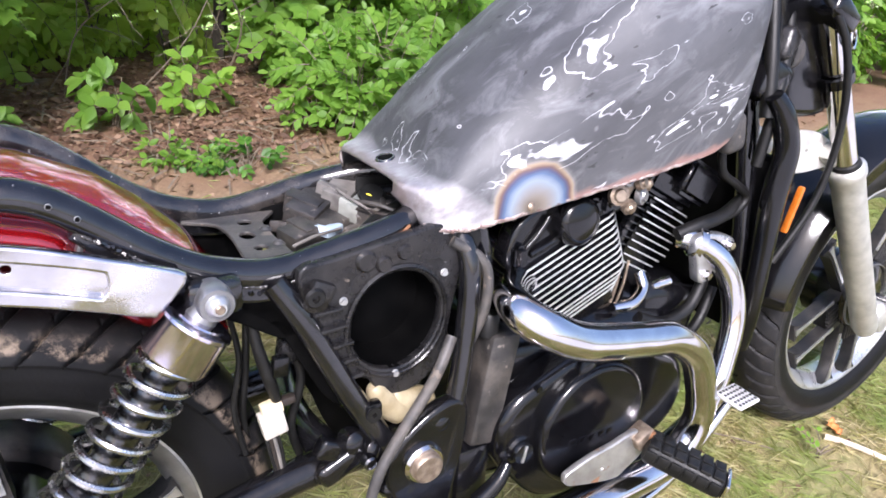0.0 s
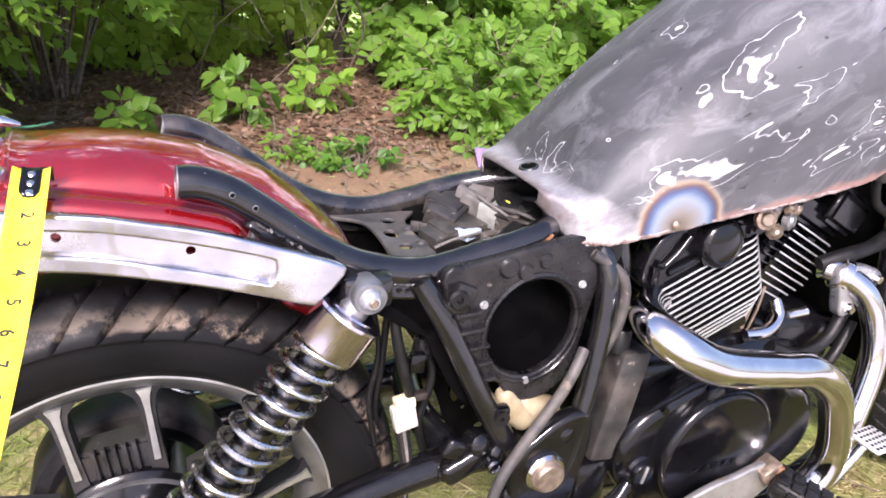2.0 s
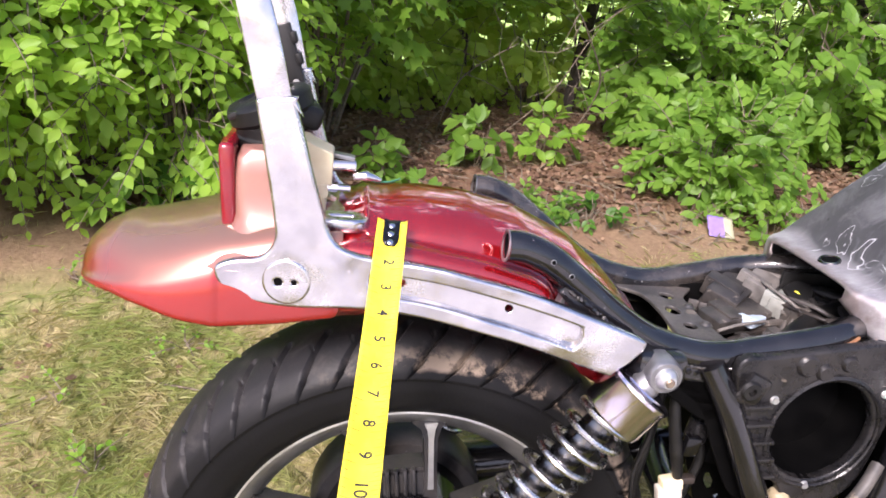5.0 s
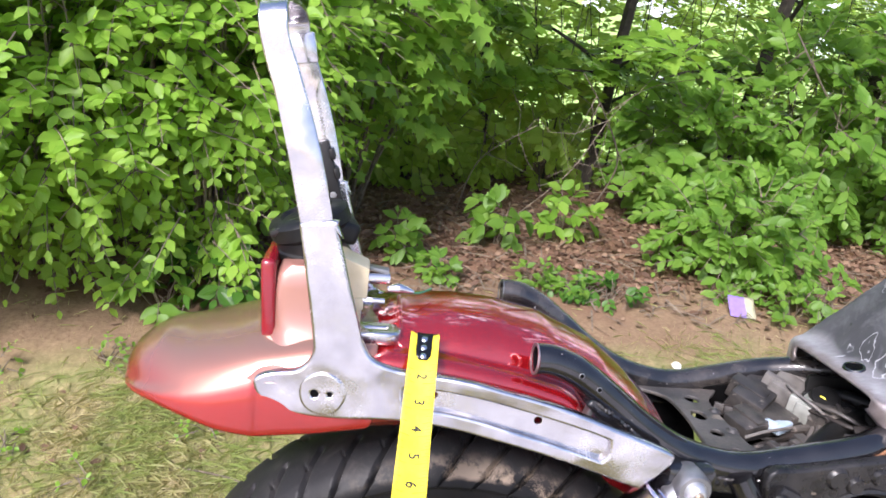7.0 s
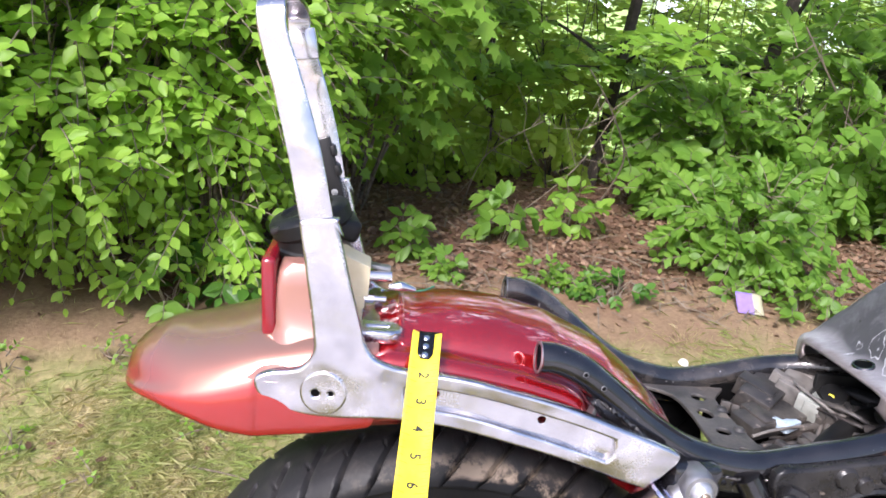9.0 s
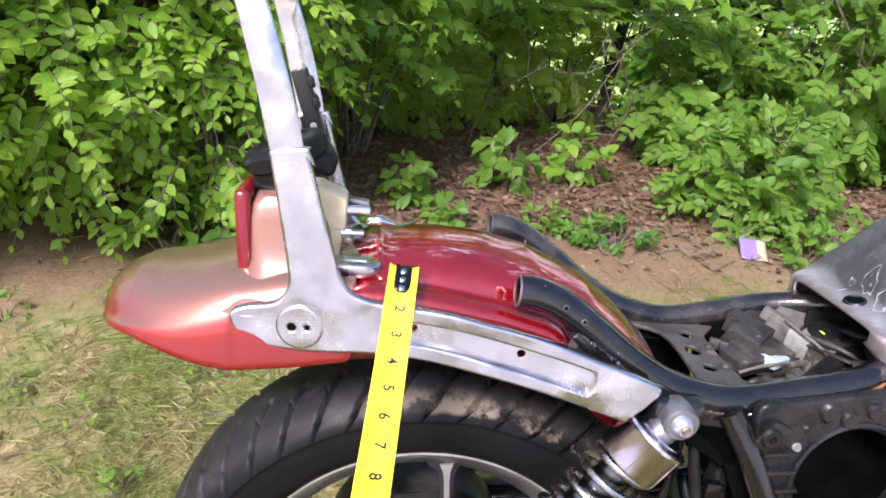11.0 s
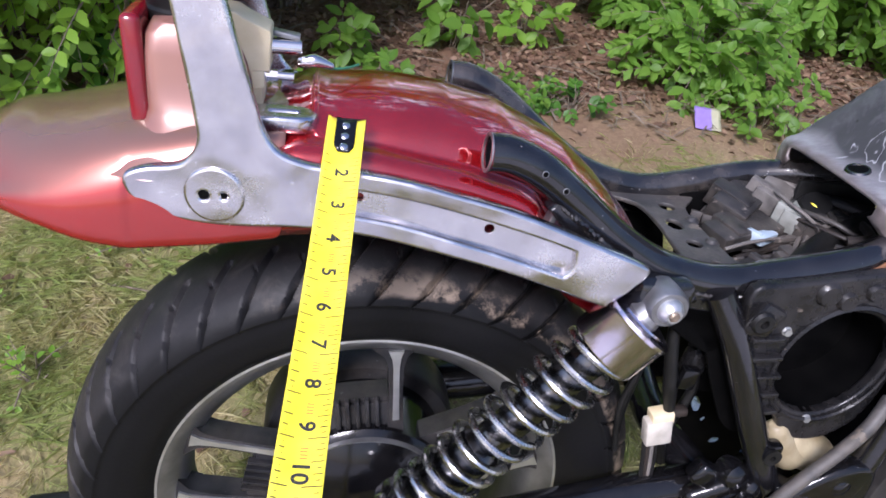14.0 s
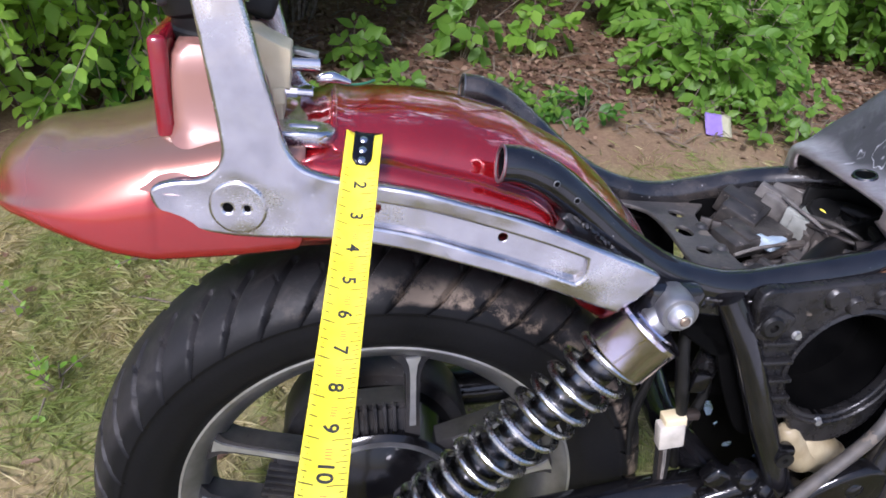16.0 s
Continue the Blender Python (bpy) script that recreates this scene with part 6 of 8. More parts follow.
fl = plate("exhaust_flange", smooth2d([(0.872, 0.560), (0.884, 0.567), (0.906, 0.566), (0.944, 0.556), (0.954, 0.542), (0.930, 0.538), (0.918, 0.522), (0.912, 0.500), (0.896, 0.500), (0.884, 0.530)], 4), [], -0.110, 0.018, RIMBRIGHT, ex2, "cast alloy exhaust flange", 0.004)
for x, z in ((0.940, 0.549), (0.903, 0.508)):
    bolt("flange_nut", (x, -0.118, z), (0, -1, 0), 0.006, 0.010, CHROME, fl)
lathe("pipe_collar", [(0.0205, 0), (0.0235, 0.001), (0.0235, 0.012), (0.0205, 0.013)], (0.885, -0.100, 0.556), (0.8, -0.5, -0.3), CHROME, ex2, "", 30)

# foot peg, brake pedal -----------------------------------------------------------
peg = plate("foot_peg_bracket", smooth2d([(0.595, 0.328), (0.600, 0.334), (0.633, 0.3445), (0.668, 0.3500), (0.690, 0.3555), (0.712, 0.3570), (0.727, 0.340), (0.726, 0.322), (0.700, 0.305), (0.684, 0.297), (0.650, 0.303), (0.610, 0.314), (0.598, 0.320)], 4), [ring2d(0.655, 0.322, 0.0045, 14)], -0.203, 0.009, RUSTYALLOY, bike, "cast alloy foot peg bracket with rust", 0.0025)
block("peg_clevis", (0.718, -0.206, 0.350), (0.030, 0.026, 0.022), BRASS, peg, "rusty clevis", 0.004, (0, -30, 0))
lathe("clevis_pin", [(0, 0.014), (0.006, 0.014), (0.006, -0.014), (0, -0.014)], (0.722, -0.215, 0.348), (0.4, 0, 1), RUST, peg, "", 14)
p0, p1 = Vector((0.716, -0.212, 0.342)), Vector((0.780, -0.310, 0.318))
d = (p1 - p0).normalized()
across = d.cross(Vector((0, 0, 1))).normalized()
rise = across.cross(d)
PEG = Matrix(((d.x, across.x, rise.x, p0.x), (d.y, across.y, rise.y, p0.y), (d.z, across.z, rise.z, p0.z), (0, 0, 0, 1)))
rub = block("peg_rubber", (0.056, 0, 0), (0.104, 0.040, 0.030), RUBBER, peg, "square black rubber peg with a grid of pads", 0.009, (0, 0, 0), 3)
rub.data.transform(PEG)
block("peg_end", (0.1095, 0, -0.001), (0.005, 0.040, 0.030), CHROME, peg, "bright peg end", 0.002).data.transform(PEG)
for i in range(6):
    for j in (-1, 1):
        block("peg_pad", (0.014 + 0.0165 * i, 0.0098 * j, 0.0155), (0.0135, 0.0165, 0.005), RUBBER, rub, "", 0.0014).data.transform(PEG)
        block("peg_pad", (0.014 + 0.0165 * i, 0.0205 * j, 0.003), (0.0135, 0.004, 0.014), RUBBER, rub, "", 0.0012).data.transform(PEG)
pad = block("brake_pedal_pad", (0.898, -0.216, 0.360), (0.048, 0.044, 0.006), PEDAL, bike, "pale worn brake pedal pad with dark dimples", 0.003, (4, 0, 4))
pm = pose(0.898, -0.216, 0.360, 4, 0, 4)
for i in range(6):
    for j in range(5):
        c = pm @ Vector(((i - 2.5) * 0.0072, (j - 2) * 0.0080, 0.0028))
        # dark discs on the pad colour in the shade of its holes
        lathe("pedal_dimple", [(0, 0.0010), (0.0021, 0.0010), (0.0024, 0.0)], c, pm.to_3x3() @ Vector((0, 0, 1)), RUBBER, pad, "dark dimple", 8)
tube("brake_arm", [(0.885, -0.214, 0.356), (0.868, -0.214, 0.335), (0.83, -0.214, 0.30), (0.77, -0.214, 0.255), (0.66, -0.214, 0.235), (0.52, -0.21, 0.25)], [0.006, 0.007, 0.009, 0.010, 0.010, 0.009], CHROME, pad, "chromed brake arm", 16)

# tank -----------------------------------------------------------------------------
TX = [0.418, 0.4414, 0.454, 0.48, 0.51, 0.54, 0.60, 0.70, 0.80, 0.82, 0.845, 0.865, 0.885, 0.900, 0.908]
TOP = [0.6845, 0.690, 0.6945, 0.734, 0.772, 0.797, 0.846, 0.925, 0.982, 0.988, 0.990, 0.987, 0.972, 0.950, 0.925]
LOW = [0.674, 0.640, 0.640, 0.642, 0.6465, 0.652, 0.664, 0.682, 0.7005, 0.705, 0.715, 0.734, 0.768, 0.812, 0.850]
WID = [0.066, 0.112, 0.116, 0.122, 0.126, 0.129, 0.136, 0.146, 0.150, 0.149, 0.146, 0.142, 0.134, 0.124, 0.112]


def tank():
    """A fuel tank of bare steel sheet: a narrow tail flange, rounded flanks, an open lower lip."""
    rows = []
    for x in np.concatenate([np.linspace(0.418, 0.46, 11), np.linspace(0.466, 0.908, 56)]):
        zt, zl, w = (float(np.interp(x, TX, q)) for q in (TOP, LOW, WID))
        k = float(np.interp(x, [0.40, 0.50, 0.60], [0.15, 0.55, 1.0]))
        sec = []
        for a in np.linspace(0, 1, 22):
            ang = a * math.pi / 2
            yy = w * (math.sin(ang) ** (0.95 - 0.10 * k))
            zz = zl + (zt - zl) * (max(math.cos(ang), 0.0) ** float(np.interp(x, [0.42, 0.452, 0.50], [0.22, 0.34, 0.95 - 0.20 * k])))
            bulge = 0.014 * k * math.sin(math.pi * a) * (a > 0.4)
            sec.append((yy + bulge, zz))
        sec.append((sec[-1][0] - 0.004, zl - 0.003))
        dent = 0.0012 * math.sin(31 * x) * math.sin(17 * x + 1)
        rows.append([(x, -(y + dent), z) for y, z in reversed(sec[1:])] + [(x, y, z) for y, z in sec])
    n = len(rows[0])
    vs = [v for r in rows for v in r]
    fs = [(i * n + k, i * n + k + 1, (i + 1) * n + k + 1, (i + 1) * n + k) for i in range(len(rows) - 1) for k in range(n - 1)]
    last = (len(rows) - 1) * n
    fs.append(tuple(range(last, last + n)))
    ob = linked("fuel_tank", raw("fuel_tank", vs, fs), TANK, bike, "stripped bare steel fuel tank with sanded rings and a blued weld")
    sol = ob.modifiers.new("thickness", "SOLIDIFY")
    sol.thickness, sol.offset = 0.0025, -1
    return ob


tk = tank()
# the hole is a near-black disc, its depth shown by colour only
hole = lathe("tank_mount_hole", [(0.0, 0.0006), (0.0085, 0.0006), (0.0088, -0.003)], (0.4370, -0.008, 0.6922), (-0.24, -0.03, 0.97), DARK, tk, "dark mounting hole in the tank tail", 28)
lathe("hole_rim", [(0.0084, 0.0), (0.0088, 0.0014), (0.0108, 0.0014), (0.0122, -0.0012)], (0.4370, -0.008, 0.6922), (-0.24, -0.03, 0.97), DARKSTEEL, hole, "worn steel rim of the hole", 28)
vs, fs = tube_data([Vector(p) + Vector((0, 0.0005 * math.sin(i * 1.9), 0.0006 * math.sin(i * 0.47) + 0.0004 * math.sin(i * 1.1))) for i, p in enumerate(spline([(0.432, -0.108, 0.648), (0.446, -0.116, 0.6425), (0.48, -0.123, 0.6415), (0.53, -0.129, 0.650), (0.62, -0.138, 0.667), (0.72, -0.148, 0.685), (0.80, -0.150, 0.6995)], 26))], [0.0012, 0.0022, 0.003, 0.003, 0.0026, 0.0022, 0.0014], 7)
linked("lip_bead", raw("lip_bead", vs, fs), mat("weld_lip", (0.16, 0.10, 0.085), (0.42, 0.36, 0.33), 70, (0.4, 0.7), 0.5, 0.8), tk, "rough rusty weld along the lower lip")
lathe("weld_dot", [(0, 0.003), (0.004, 0.0022), (0.006, 0.0)], (0.548, -0.139, 0.662), (0, -1, 0.1), BRASS, tk, "burnt weld spot", 14)
pet = block("fuel_tap", (0.708, -0.112, 0.660), (0.034, 0.028, 0.028), BRASS, bike, "tarnished fuel tap", 0.008, (20, 10, 30), 3)
for x, y, z, r, ax in ((0.728, -0.122, 0.650, 0.012, (0.4, -1, 0.1)), (0.690, -0.124, 0.655, 0.013, (-0.3, -1, 0.2)), (0.720, -0.126, 0.667, 0.009, (0.3, -1, 0.4)), (0.705, -0.128, 0.642, 0.010, (0.0, -1, -0.4)), (0.738, -0.118, 0.662, 0.010, (1, -0.5, 0.2)), (0.698, -0.126, 0.670, 0.007, (0, -1, 0.5))):
    lathe("tap_fitting", [(0, 0.012), (r * 0.55, 0.012), (r * 0.7, 0.009), (r, 0.008), (r, 0.001), (r * 0.8, 0.0), (0, 0)], (x, y, z), ax, (BRASS, BRASS, RIMGREY)[int(x * 1000) % 3], pet, "", 10)
tube("tap_stem", [(0.712, -0.108, 0.668), (0.716, -0.108, 0.69), (0.720, -0.105, 0.715)], 0.009, BRASS, pet, "", 12)
tube("fuel_hose", [(0.46, -0.12, 0.63), (0.50, -0.128, 0.60), (0.505, -0.13, 0.55), (0.49, -0.125, 0.50)], 0.0062, DUSTY, bike, "dusty rubber hose", 14)
lathe("tank_rubber", [(0, 0.012), (0.016, 0.012), (0.018, 0.008), (0.018, 0.0)], (0.482, -0.108, 0.628), (0, -1, 0), RUBBER, bike, "", 24)
block("tank_buffer", (0.906, -0.108, 0.712), (0.040, 0.026, 0.056), DUSTY, bike, "rounded dusty rubber buffer", 0.0125, (0, -14, 0), 4)

# front end ---------------------------------------------------------------------------
for s in (-1, 1):
    top, mid, low = Vector((1.02, s * 0.098, 0.955)), Vector((1.238, s * 0.098, 0.632)), Vector((1.490, s * 0.098, 0.270))
    leg = tube("fork_tube", [top, mid], 0.0185, CHROME, bike, "chromed fork tube", 30)
    dd = (low - mid).normalized()
    lathe("fork_leg", [(0.019, -0.004), (0.026, -0.002), (0.0305, 0.004), (0.0305, 0.016), (0.0275, 0.022), (0.0265, 0.05), (0.025, 0.25), (0.024, 0.43), (0.020, 0.445), (0, 0.447)], mid, dd, CAST, leg, "bare cast alloy fork leg", 36)
    lathe("fork_seal", [(0.0188, -0.012), (0.022, -0.010), (0.024, -0.003), (0.019, -0.003)], mid, dd, RUBBER, leg, "black dust seal", 28)
    lathe("fork_clamp", [(0.019, 0.0), (0.026, 0.0), (0.026, 0.016), (0.019, 0.016)], mid - dd * 0.17, -dd, BLACK, leg, "", 28)
    block("mudguard_bracket", (1.225, s * 0.070, 0.640), (0.075, 0.05, 0.030), CAST, leg, "cast mudguard bracket", 0.006, (0, 30, 0))
lathe("front_axle", [(0, -0.12), (0.014, -0.12), (0.014, 0.12), (0, 0.12)], (1.554, 0, 0.31), (0, 1, 0), CHROME, bike, "chrome axle", 24)
block("axle_holder", (1.525, -0.098, 0.288), (0.07, 0.03, 0.05), CAST, bike, "cast axle holder", 0.012, (0, 40, 0), 3)
block("triple_clamp", (1.075, 0, 0.868), (0.07, 0.26, 0.035), BLACK, bike, "black fork clamp", 0.010, (0, 32, 0), 3)


def front_mudguard():
    c, rr = Vector((1.554, 0, 0.31)), 0.372
    rows = []
    for a in np.linspace(radians(62), radians(172), 34):
        sec = []
        for b in np.linspace(-1, 1, 17):
            y = 0.074 * b
            r = rr - 0.026 * abs(b) ** 2.6
            sec.append(c + Vector((r * math.cos(a), y, r * math.sin(a))))
        for s, q in ((-1, 0), (1, -1)):
            p = sec[q]
            skirt = c + (p - c) * 0.93 + Vector((0, 0.0, 0))
            skirt.y = 0.075 * s
            sec = [skirt] + sec if s == -1 else sec + [skirt]
        rows.append(sec)
    n = len(rows[0])
    vs = [v for r in rows for v in r]
    fs = [(i * n + k, (i + 1) * n + k, (i + 1) * n + k + 1, i * n + k + 1) for i in range(len(rows) - 1) for k in range(n - 1)]
    ob = linked("front_mudguard", raw("front_mudguard", vs, fs), BLACK, bike, "glossy black front mudguard")
    ob.modifiers.new("thickness", "SOLIDIFY").thickness = 0.003


front_mudguard()
rad = block("radiator", (1.035, 0, 0.52), (0.035, 0.24, 0.30), DARK, bike, "black radiator", 0.008, (0, -8, 0))
tube("radiator_shroud", [(0.960, -0.122, 0.762), (0.982, -0.128, 0.735), (1.006, -0.130, 0.684), (1.004, -0.130, 0.613), (1.012, -0.130, 0.52), (1.020, -0.128, 0.42), (1.025, -0.125, 0.36)], [0.012, 0.016, 0.018, 0.018, 0.016, 0.016, 0.012], BLACK, bike, "glossy black radiator side shroud", 18)
block("amber_reflector", (1.066, -0.128, 0.588), (0.009, 0.010, 0.074), AMBER, bike, "amber plastic reflector", 0.003, (0, 14, 0))
for pts, r, m, lab in (
        ([(1.00, -0.10, 0.92), (1.075, -0.13, 0.84), (1.12, -0.135, 0.72), (1.115, -0.13, 0.60), (1.06, -0.12, 0.50)], 0.0055, RUBBER, "black control cable"),
        ([(0.905, -0.10, 0.690), (0.919, -0.10, 0.653), (0.955, -0.10, 0.632), (0.985, -0.10, 0.610), (0.968, -0.10, 0.589), (0.92, -0.098, 0.578), (0.879, -0.095, 0.568)], 0.006, RUBBER, "black rubber hose"),
        ([(0.99, -0.09, 0.60), (0.94, -0.098, 0.585), (0.895, -0.098, 0.578), (0.86, -0.09, 0.565)], 0.010, RUBBER, "thick black plug lead"),
        ([(0.98, -0.07, 0.90), (0.97, -0.10, 0.80), (0.965, -0.115, 0.73)], 0.010, RUBBER, "black taped loom"),
        ([(1.02, -0.06, 0.93), (1.01, -0.09, 0.83), (0.985, -0.11, 0.74), (0.975, -0.11, 0.66)], 0.008, RUBBER, "black taped loom")):
    tube("cable", pts, r, m, bike, lab, 12)
block("horn", (0.985, -0.085, 0.775), (0.06, 0.05, 0.06), BLACK, bike, "dark bracket behind the tank", 0.012, (0, 20, 0), 3)
block("steering_stop", (1.01, -0.07, 0.82), (0.05, 0.06, 0.05), GRIMY, bike, "", 0.010, (0, 20, 20), 3)
lathe("key_ring", [(0.010, -0.002), (0.014, -0.003), (0.015, 0.0), (0.014, 0.003), (0.010, 0.002)], (1.105, -0.125, 0.835), (0.3, -1, 0.2), CHROME, bike, "bright ring clamp on the fork", 30, True)
tube("side_stand", [(0.60, 0.13, 0.22), (0.63, 0.20, 0.12), (0.66, 0.275, 0.012)], [0.012, 0.011, 0.012], BLACK, bike, "black side stand", 14)
block("stand_foot", (0.665, 0.285, 0.016), (0.06, 0.04, 0.008), BLACK, bike, "", 0.003, (6, 0, 0))

plate("headstock_cover", smooth2d([(0.990, 0.905), (1.050, 0.915), (1.128, 0.900), (1.150, 0.830), (1.160, 0.745), (1.120, 0.728), (1.035, 0.742), (1.005, 0.80)], 4), [], -0.045, 0.085, BLACK, bike, "black cover round the steering head", 0.012)
lathe("headstock_boss", [(0, 0.006), (0.016, 0.006), (0.020, 0.003), (0.022, 0.0)], (1.035, -0.088, 0.812), (0, -1, 0), DUSTY, bike, "", 26)
plate("fork_bracket", smooth2d([(1.090, 0.672), (1.112, 0.688), (1.140, 0.690), (1.185, 0.680), (1.236, 0.652), (1.232, 0.632), (1.180, 0.625), (1.128, 0.626), (1.098, 0.645)], 4), [ring2d(1.150, 0.658, 0.005)], -0.074, 0.006, PEDAL, bike, "bright plated bracket beside the fork", 0.002)

# ---- tape measure: hooked on the rail, drooping out and down to its case ----


def tape_measure():
    tip = LEAN @ Vector((-0.0441, -0.0802, 0.7283))
    out = [(0.0, 0.0), (0.03, -0.014), (0.08, -0.037), (0.135, -0.055), (0.19, -0.068), (0.246, -0.080), (0.31, -0.104), (0.375, -0.19), (0.415, -0.35), (0.427, -0.52), (0.428, -0.672)]
    path = spline([tip + Vector((-0.024 * min(u, 0.36) / 0.246, -u, z)) for u, z in out], 24)
    length = [0.0]
    for a, b in zip(path, path[1:]):
        length.append(length[-1] + (b - a).length)

    def at(s):
        i = min(max(int(np.searchsorted(length, s)) - 1, 0), len(path) - 2)
        k = (s - length[i]) / (length[i + 1] - length[i])
        p = path[i].lerp(path[i + 1], k)
        t = (path[i + 1] - path[i]).normalized()
        w = (Vector((1, 0, 0)) - t * t.x).normalized()
        return p, t, w, t.cross(w)

    half, crown_h = 0.0129, 0.0042

    def on(s, v, lift=0.0003):
        p, t, w, n = at(s)
        return p + w * v + n * (crown_h * ((v / half) ** 2) + lift)

    ss = np.linspace(0, length[-1] - 0.002, 160)
    vs = [on(s, half * v, 0) for s in ss for v in np.linspace(-1, 1, 9)]
    fs = [(i * 9 + k, i * 9 + k + 1, (i + 1) * 9 + k + 1, (i + 1) * 9 + k) for i in range(len(ss) - 1) for k in range(8)]
    top = new("tape_measure")
    top.location = path[-1]
    tagged(top, "yellow steel tape measure pulled out and hooked on the alloy rail", "tape measure")
    back = Matrix.Translation(-path[-1])

    def add(name, verts, faces, m, label="", smooth=True, parent=None):
        me = raw(name, [back @ Vector(v) for v in verts], faces)
        return linked(name, me, m, parent or top, label, smooth)

    blade = add("blade", vs, fs, YELLOW, "curved yellow steel blade with black scale")
    blade.modifiers.new("thickness", "SOLIDIFY").thickness = 0.0003
    vs, fs, inch = [], [], 0.0254

    def bar(s0, s1, v0, v1):
        k = len(vs)
        for s, v in ((s0, v0), (s1, v0), (s1, v1), (s0, v1)):
            vs.append(on(s, v))
        fs.append((k, k + 1, k + 2, k + 3))

    for k in range(1, 16 * 28):
        s = k * inch / 16
        if s > length[-1] - 0.05:
            break
        ln = {0: 0.0105, 8: 0.0075, 4: 0.0058, 12: 0.0058}.get(k % 16, 0.0045 if k % 2 == 0 else 0.003)
        if s > 0.03:
            bar(s - 0.0003, s + 0.0003, half * 0.98 - ln, half * 0.98)
            bar(s - 0.0003, s + 0.0003, -half * 0.98, -half * 0.98 + ln * 0.8)
            for side in (-1, 1):
                bar(s - 0.0003 + inch / 32, s + 0.0003 + inch / 32, side * half * 0.98, side * (half * 0.98 - 0.0024))
    tagged(add("scale_printing", vs, fs, INK, "fine black graduation marks", False), kind="stuff")
    # numerals, their heads towards the right-hand edge
    for k in range(2, 25):
        cu = bpy.data.curves.new("numeral", "FONT")
        cu.body, cu.size, cu.align_x, cu.align_y = str(k), 0.0120, "CENTER", "CENTER"
        cu.offset = 0.0003
        tmp = bpy.data.objects.new("numeral", cu)
        me = bpy.data.meshes.new_from_object(tmp)
        bpy.data.objects.remove(tmp)
        bpy.data.curves.remove(cu)
        s0 = k * inch - 0.007
        if s0 > length[-1] - 0.06:
            break
        for v in me.vertices:
            v.co = back @ on(s0 + v.co.x, 0.0005 + v.co.y, 0.0005)
        linked("numeral", me, INK, blade, "black inch number " + str(k), False)
    vs, fs = [], []
    for k in range(1, 24):
        s = k * inch + 0.005
        for j in range(4):
            if s < length[-1] - 0.05:
                bar(s + 0.0018 * j, s + 0.0018 * j + 0.0007, -0.001, 0.0035)
    add("small_print", vs, fs, REDINK, "rows of small red print too fine to read", False)
    # hook plate and rivets
    p, t, w, n = at(0.0)
    vs = [on(s, half * 0.55 * v, 0.0008) for s in np.linspace(-0.001, 0.0275, 8) for v in np.linspace(-1, 1, 5) * (1 - 0.45 * max(0.0, (s - 0.021) / 0.0065) ** 2)]
    fs = [(i * 5 + k, i * 5 + k + 1, (i + 1) * 5 + k + 1, (i + 1) * 5 + k) for i in range(7) for k in range(4)]
    hook = add("hook", vs, fs, BLACK, "black steel hook plate")
    hook.modifiers.new("thickness", "SOLIDIFY").thickness = 0.0009
    bm = bmesh.new()
    bmesh.ops.create_cube(bm, size=1, matrix=Matrix.Diagonal((half * 2.1, 0.0012, 0.011, 1)))
    bm.transform(back @ Matrix.Translation(p + Vector((0, 0.001, -0.004))))
    part("hook_tooth", bm, BLACK, top)
    for k in range(3):
        q = on(0.005 + 0.009 * k, 0, 0.0014)
        lathe("rivet", [(0, 0.0012), (0.0022, 0.0010), (0.0034, 0.0)], back @ q, n, CHROME, top, "bright rivet", 12)
    e = path[-1]
    c = Vector((e.x, e.y - 0.022, 0.037))
    block("case", back @ c, (0.036, 0.075, 0.070), YELLOW, top, "yellow plastic tape case", 0.012, (0, 0, 0), 4)
    block("case_grip", back @ (c + Vector((0, 0, 0.028))), (0.038, 0.058, 0.016), RUBBER, top, "black rubber grip", 0.006)


tape_measure()

# ---- plants -----------------------------------------------------------------
OVATE = (np.array([(0, 0, 0), (0.52, 0, -0.05), (1, 0, -0.16), (0.18, 0.18, 0.0), (0.48, 0.29, 0.025), (0.80, 0.165, -0.05), (0.18, -0.18, 0.0), (0.48, -0.29, 0.025), (0.80, -0.165, -0.05)]), [(0, 1, 4, 3), (1, 2, 5, 4), (0, 6, 7, 1), (1, 7, 8, 2)])
LOBED = (np.array([(0, 0, 0), (0.45, 0, -0.04), (0.10, 0.30, 0.0), (0.02, 0.48, -0.05), (0.36, 0.26, 0.0), (0.62, 0.48, -0.08), (0.62, 0.20, 0.0), (1.0, 0.0, -0.14), (0.62, -0.20, 0.0), (0.62, -0.48, -0.08), (0.36, -0.26, 0.0), (0.02, -0.48, -0.05), (0.10, -0.30, 0.0)]), [(0, 1, 4, 2), (2, 4, 3), (1, 6, 5, 4), (1, 7, 6), (1, 8, 7), (1, 10, 9, 8), (0, 12, 10, 1), (12, 11, 10)])
FARLEAF = (np.array([(0, 0, 0), (0.45, 0.27, 0.03), (1, 0, -0.12), (0.45, -0.27, 0.03)]), [(0, 1, 2, 3)])
SHARD = (np.array([(0, 0.025, 0), (0.5, 0.02, 0.03), (1, 0.008, 0), (1, -0.008, 0), (0.5, -0.02, 0.03), (0, -0.025, 0)]), [(0, 1, 4, 5), (1, 2, 3, 4)])
CURL = (np.array([(0, 0, 0), (0.5, 0, 0.10), (1, 0, 0.02), (0.25, 0.20, 0.14), (0.65, 0.24, 0.20), (0.25, -0.20, 0.12), (0.65, -0.24, 0.05)]), [(0, 1, 4, 3), (1, 2, 4), (0, 5, 6, 1), (1, 6, 2)])


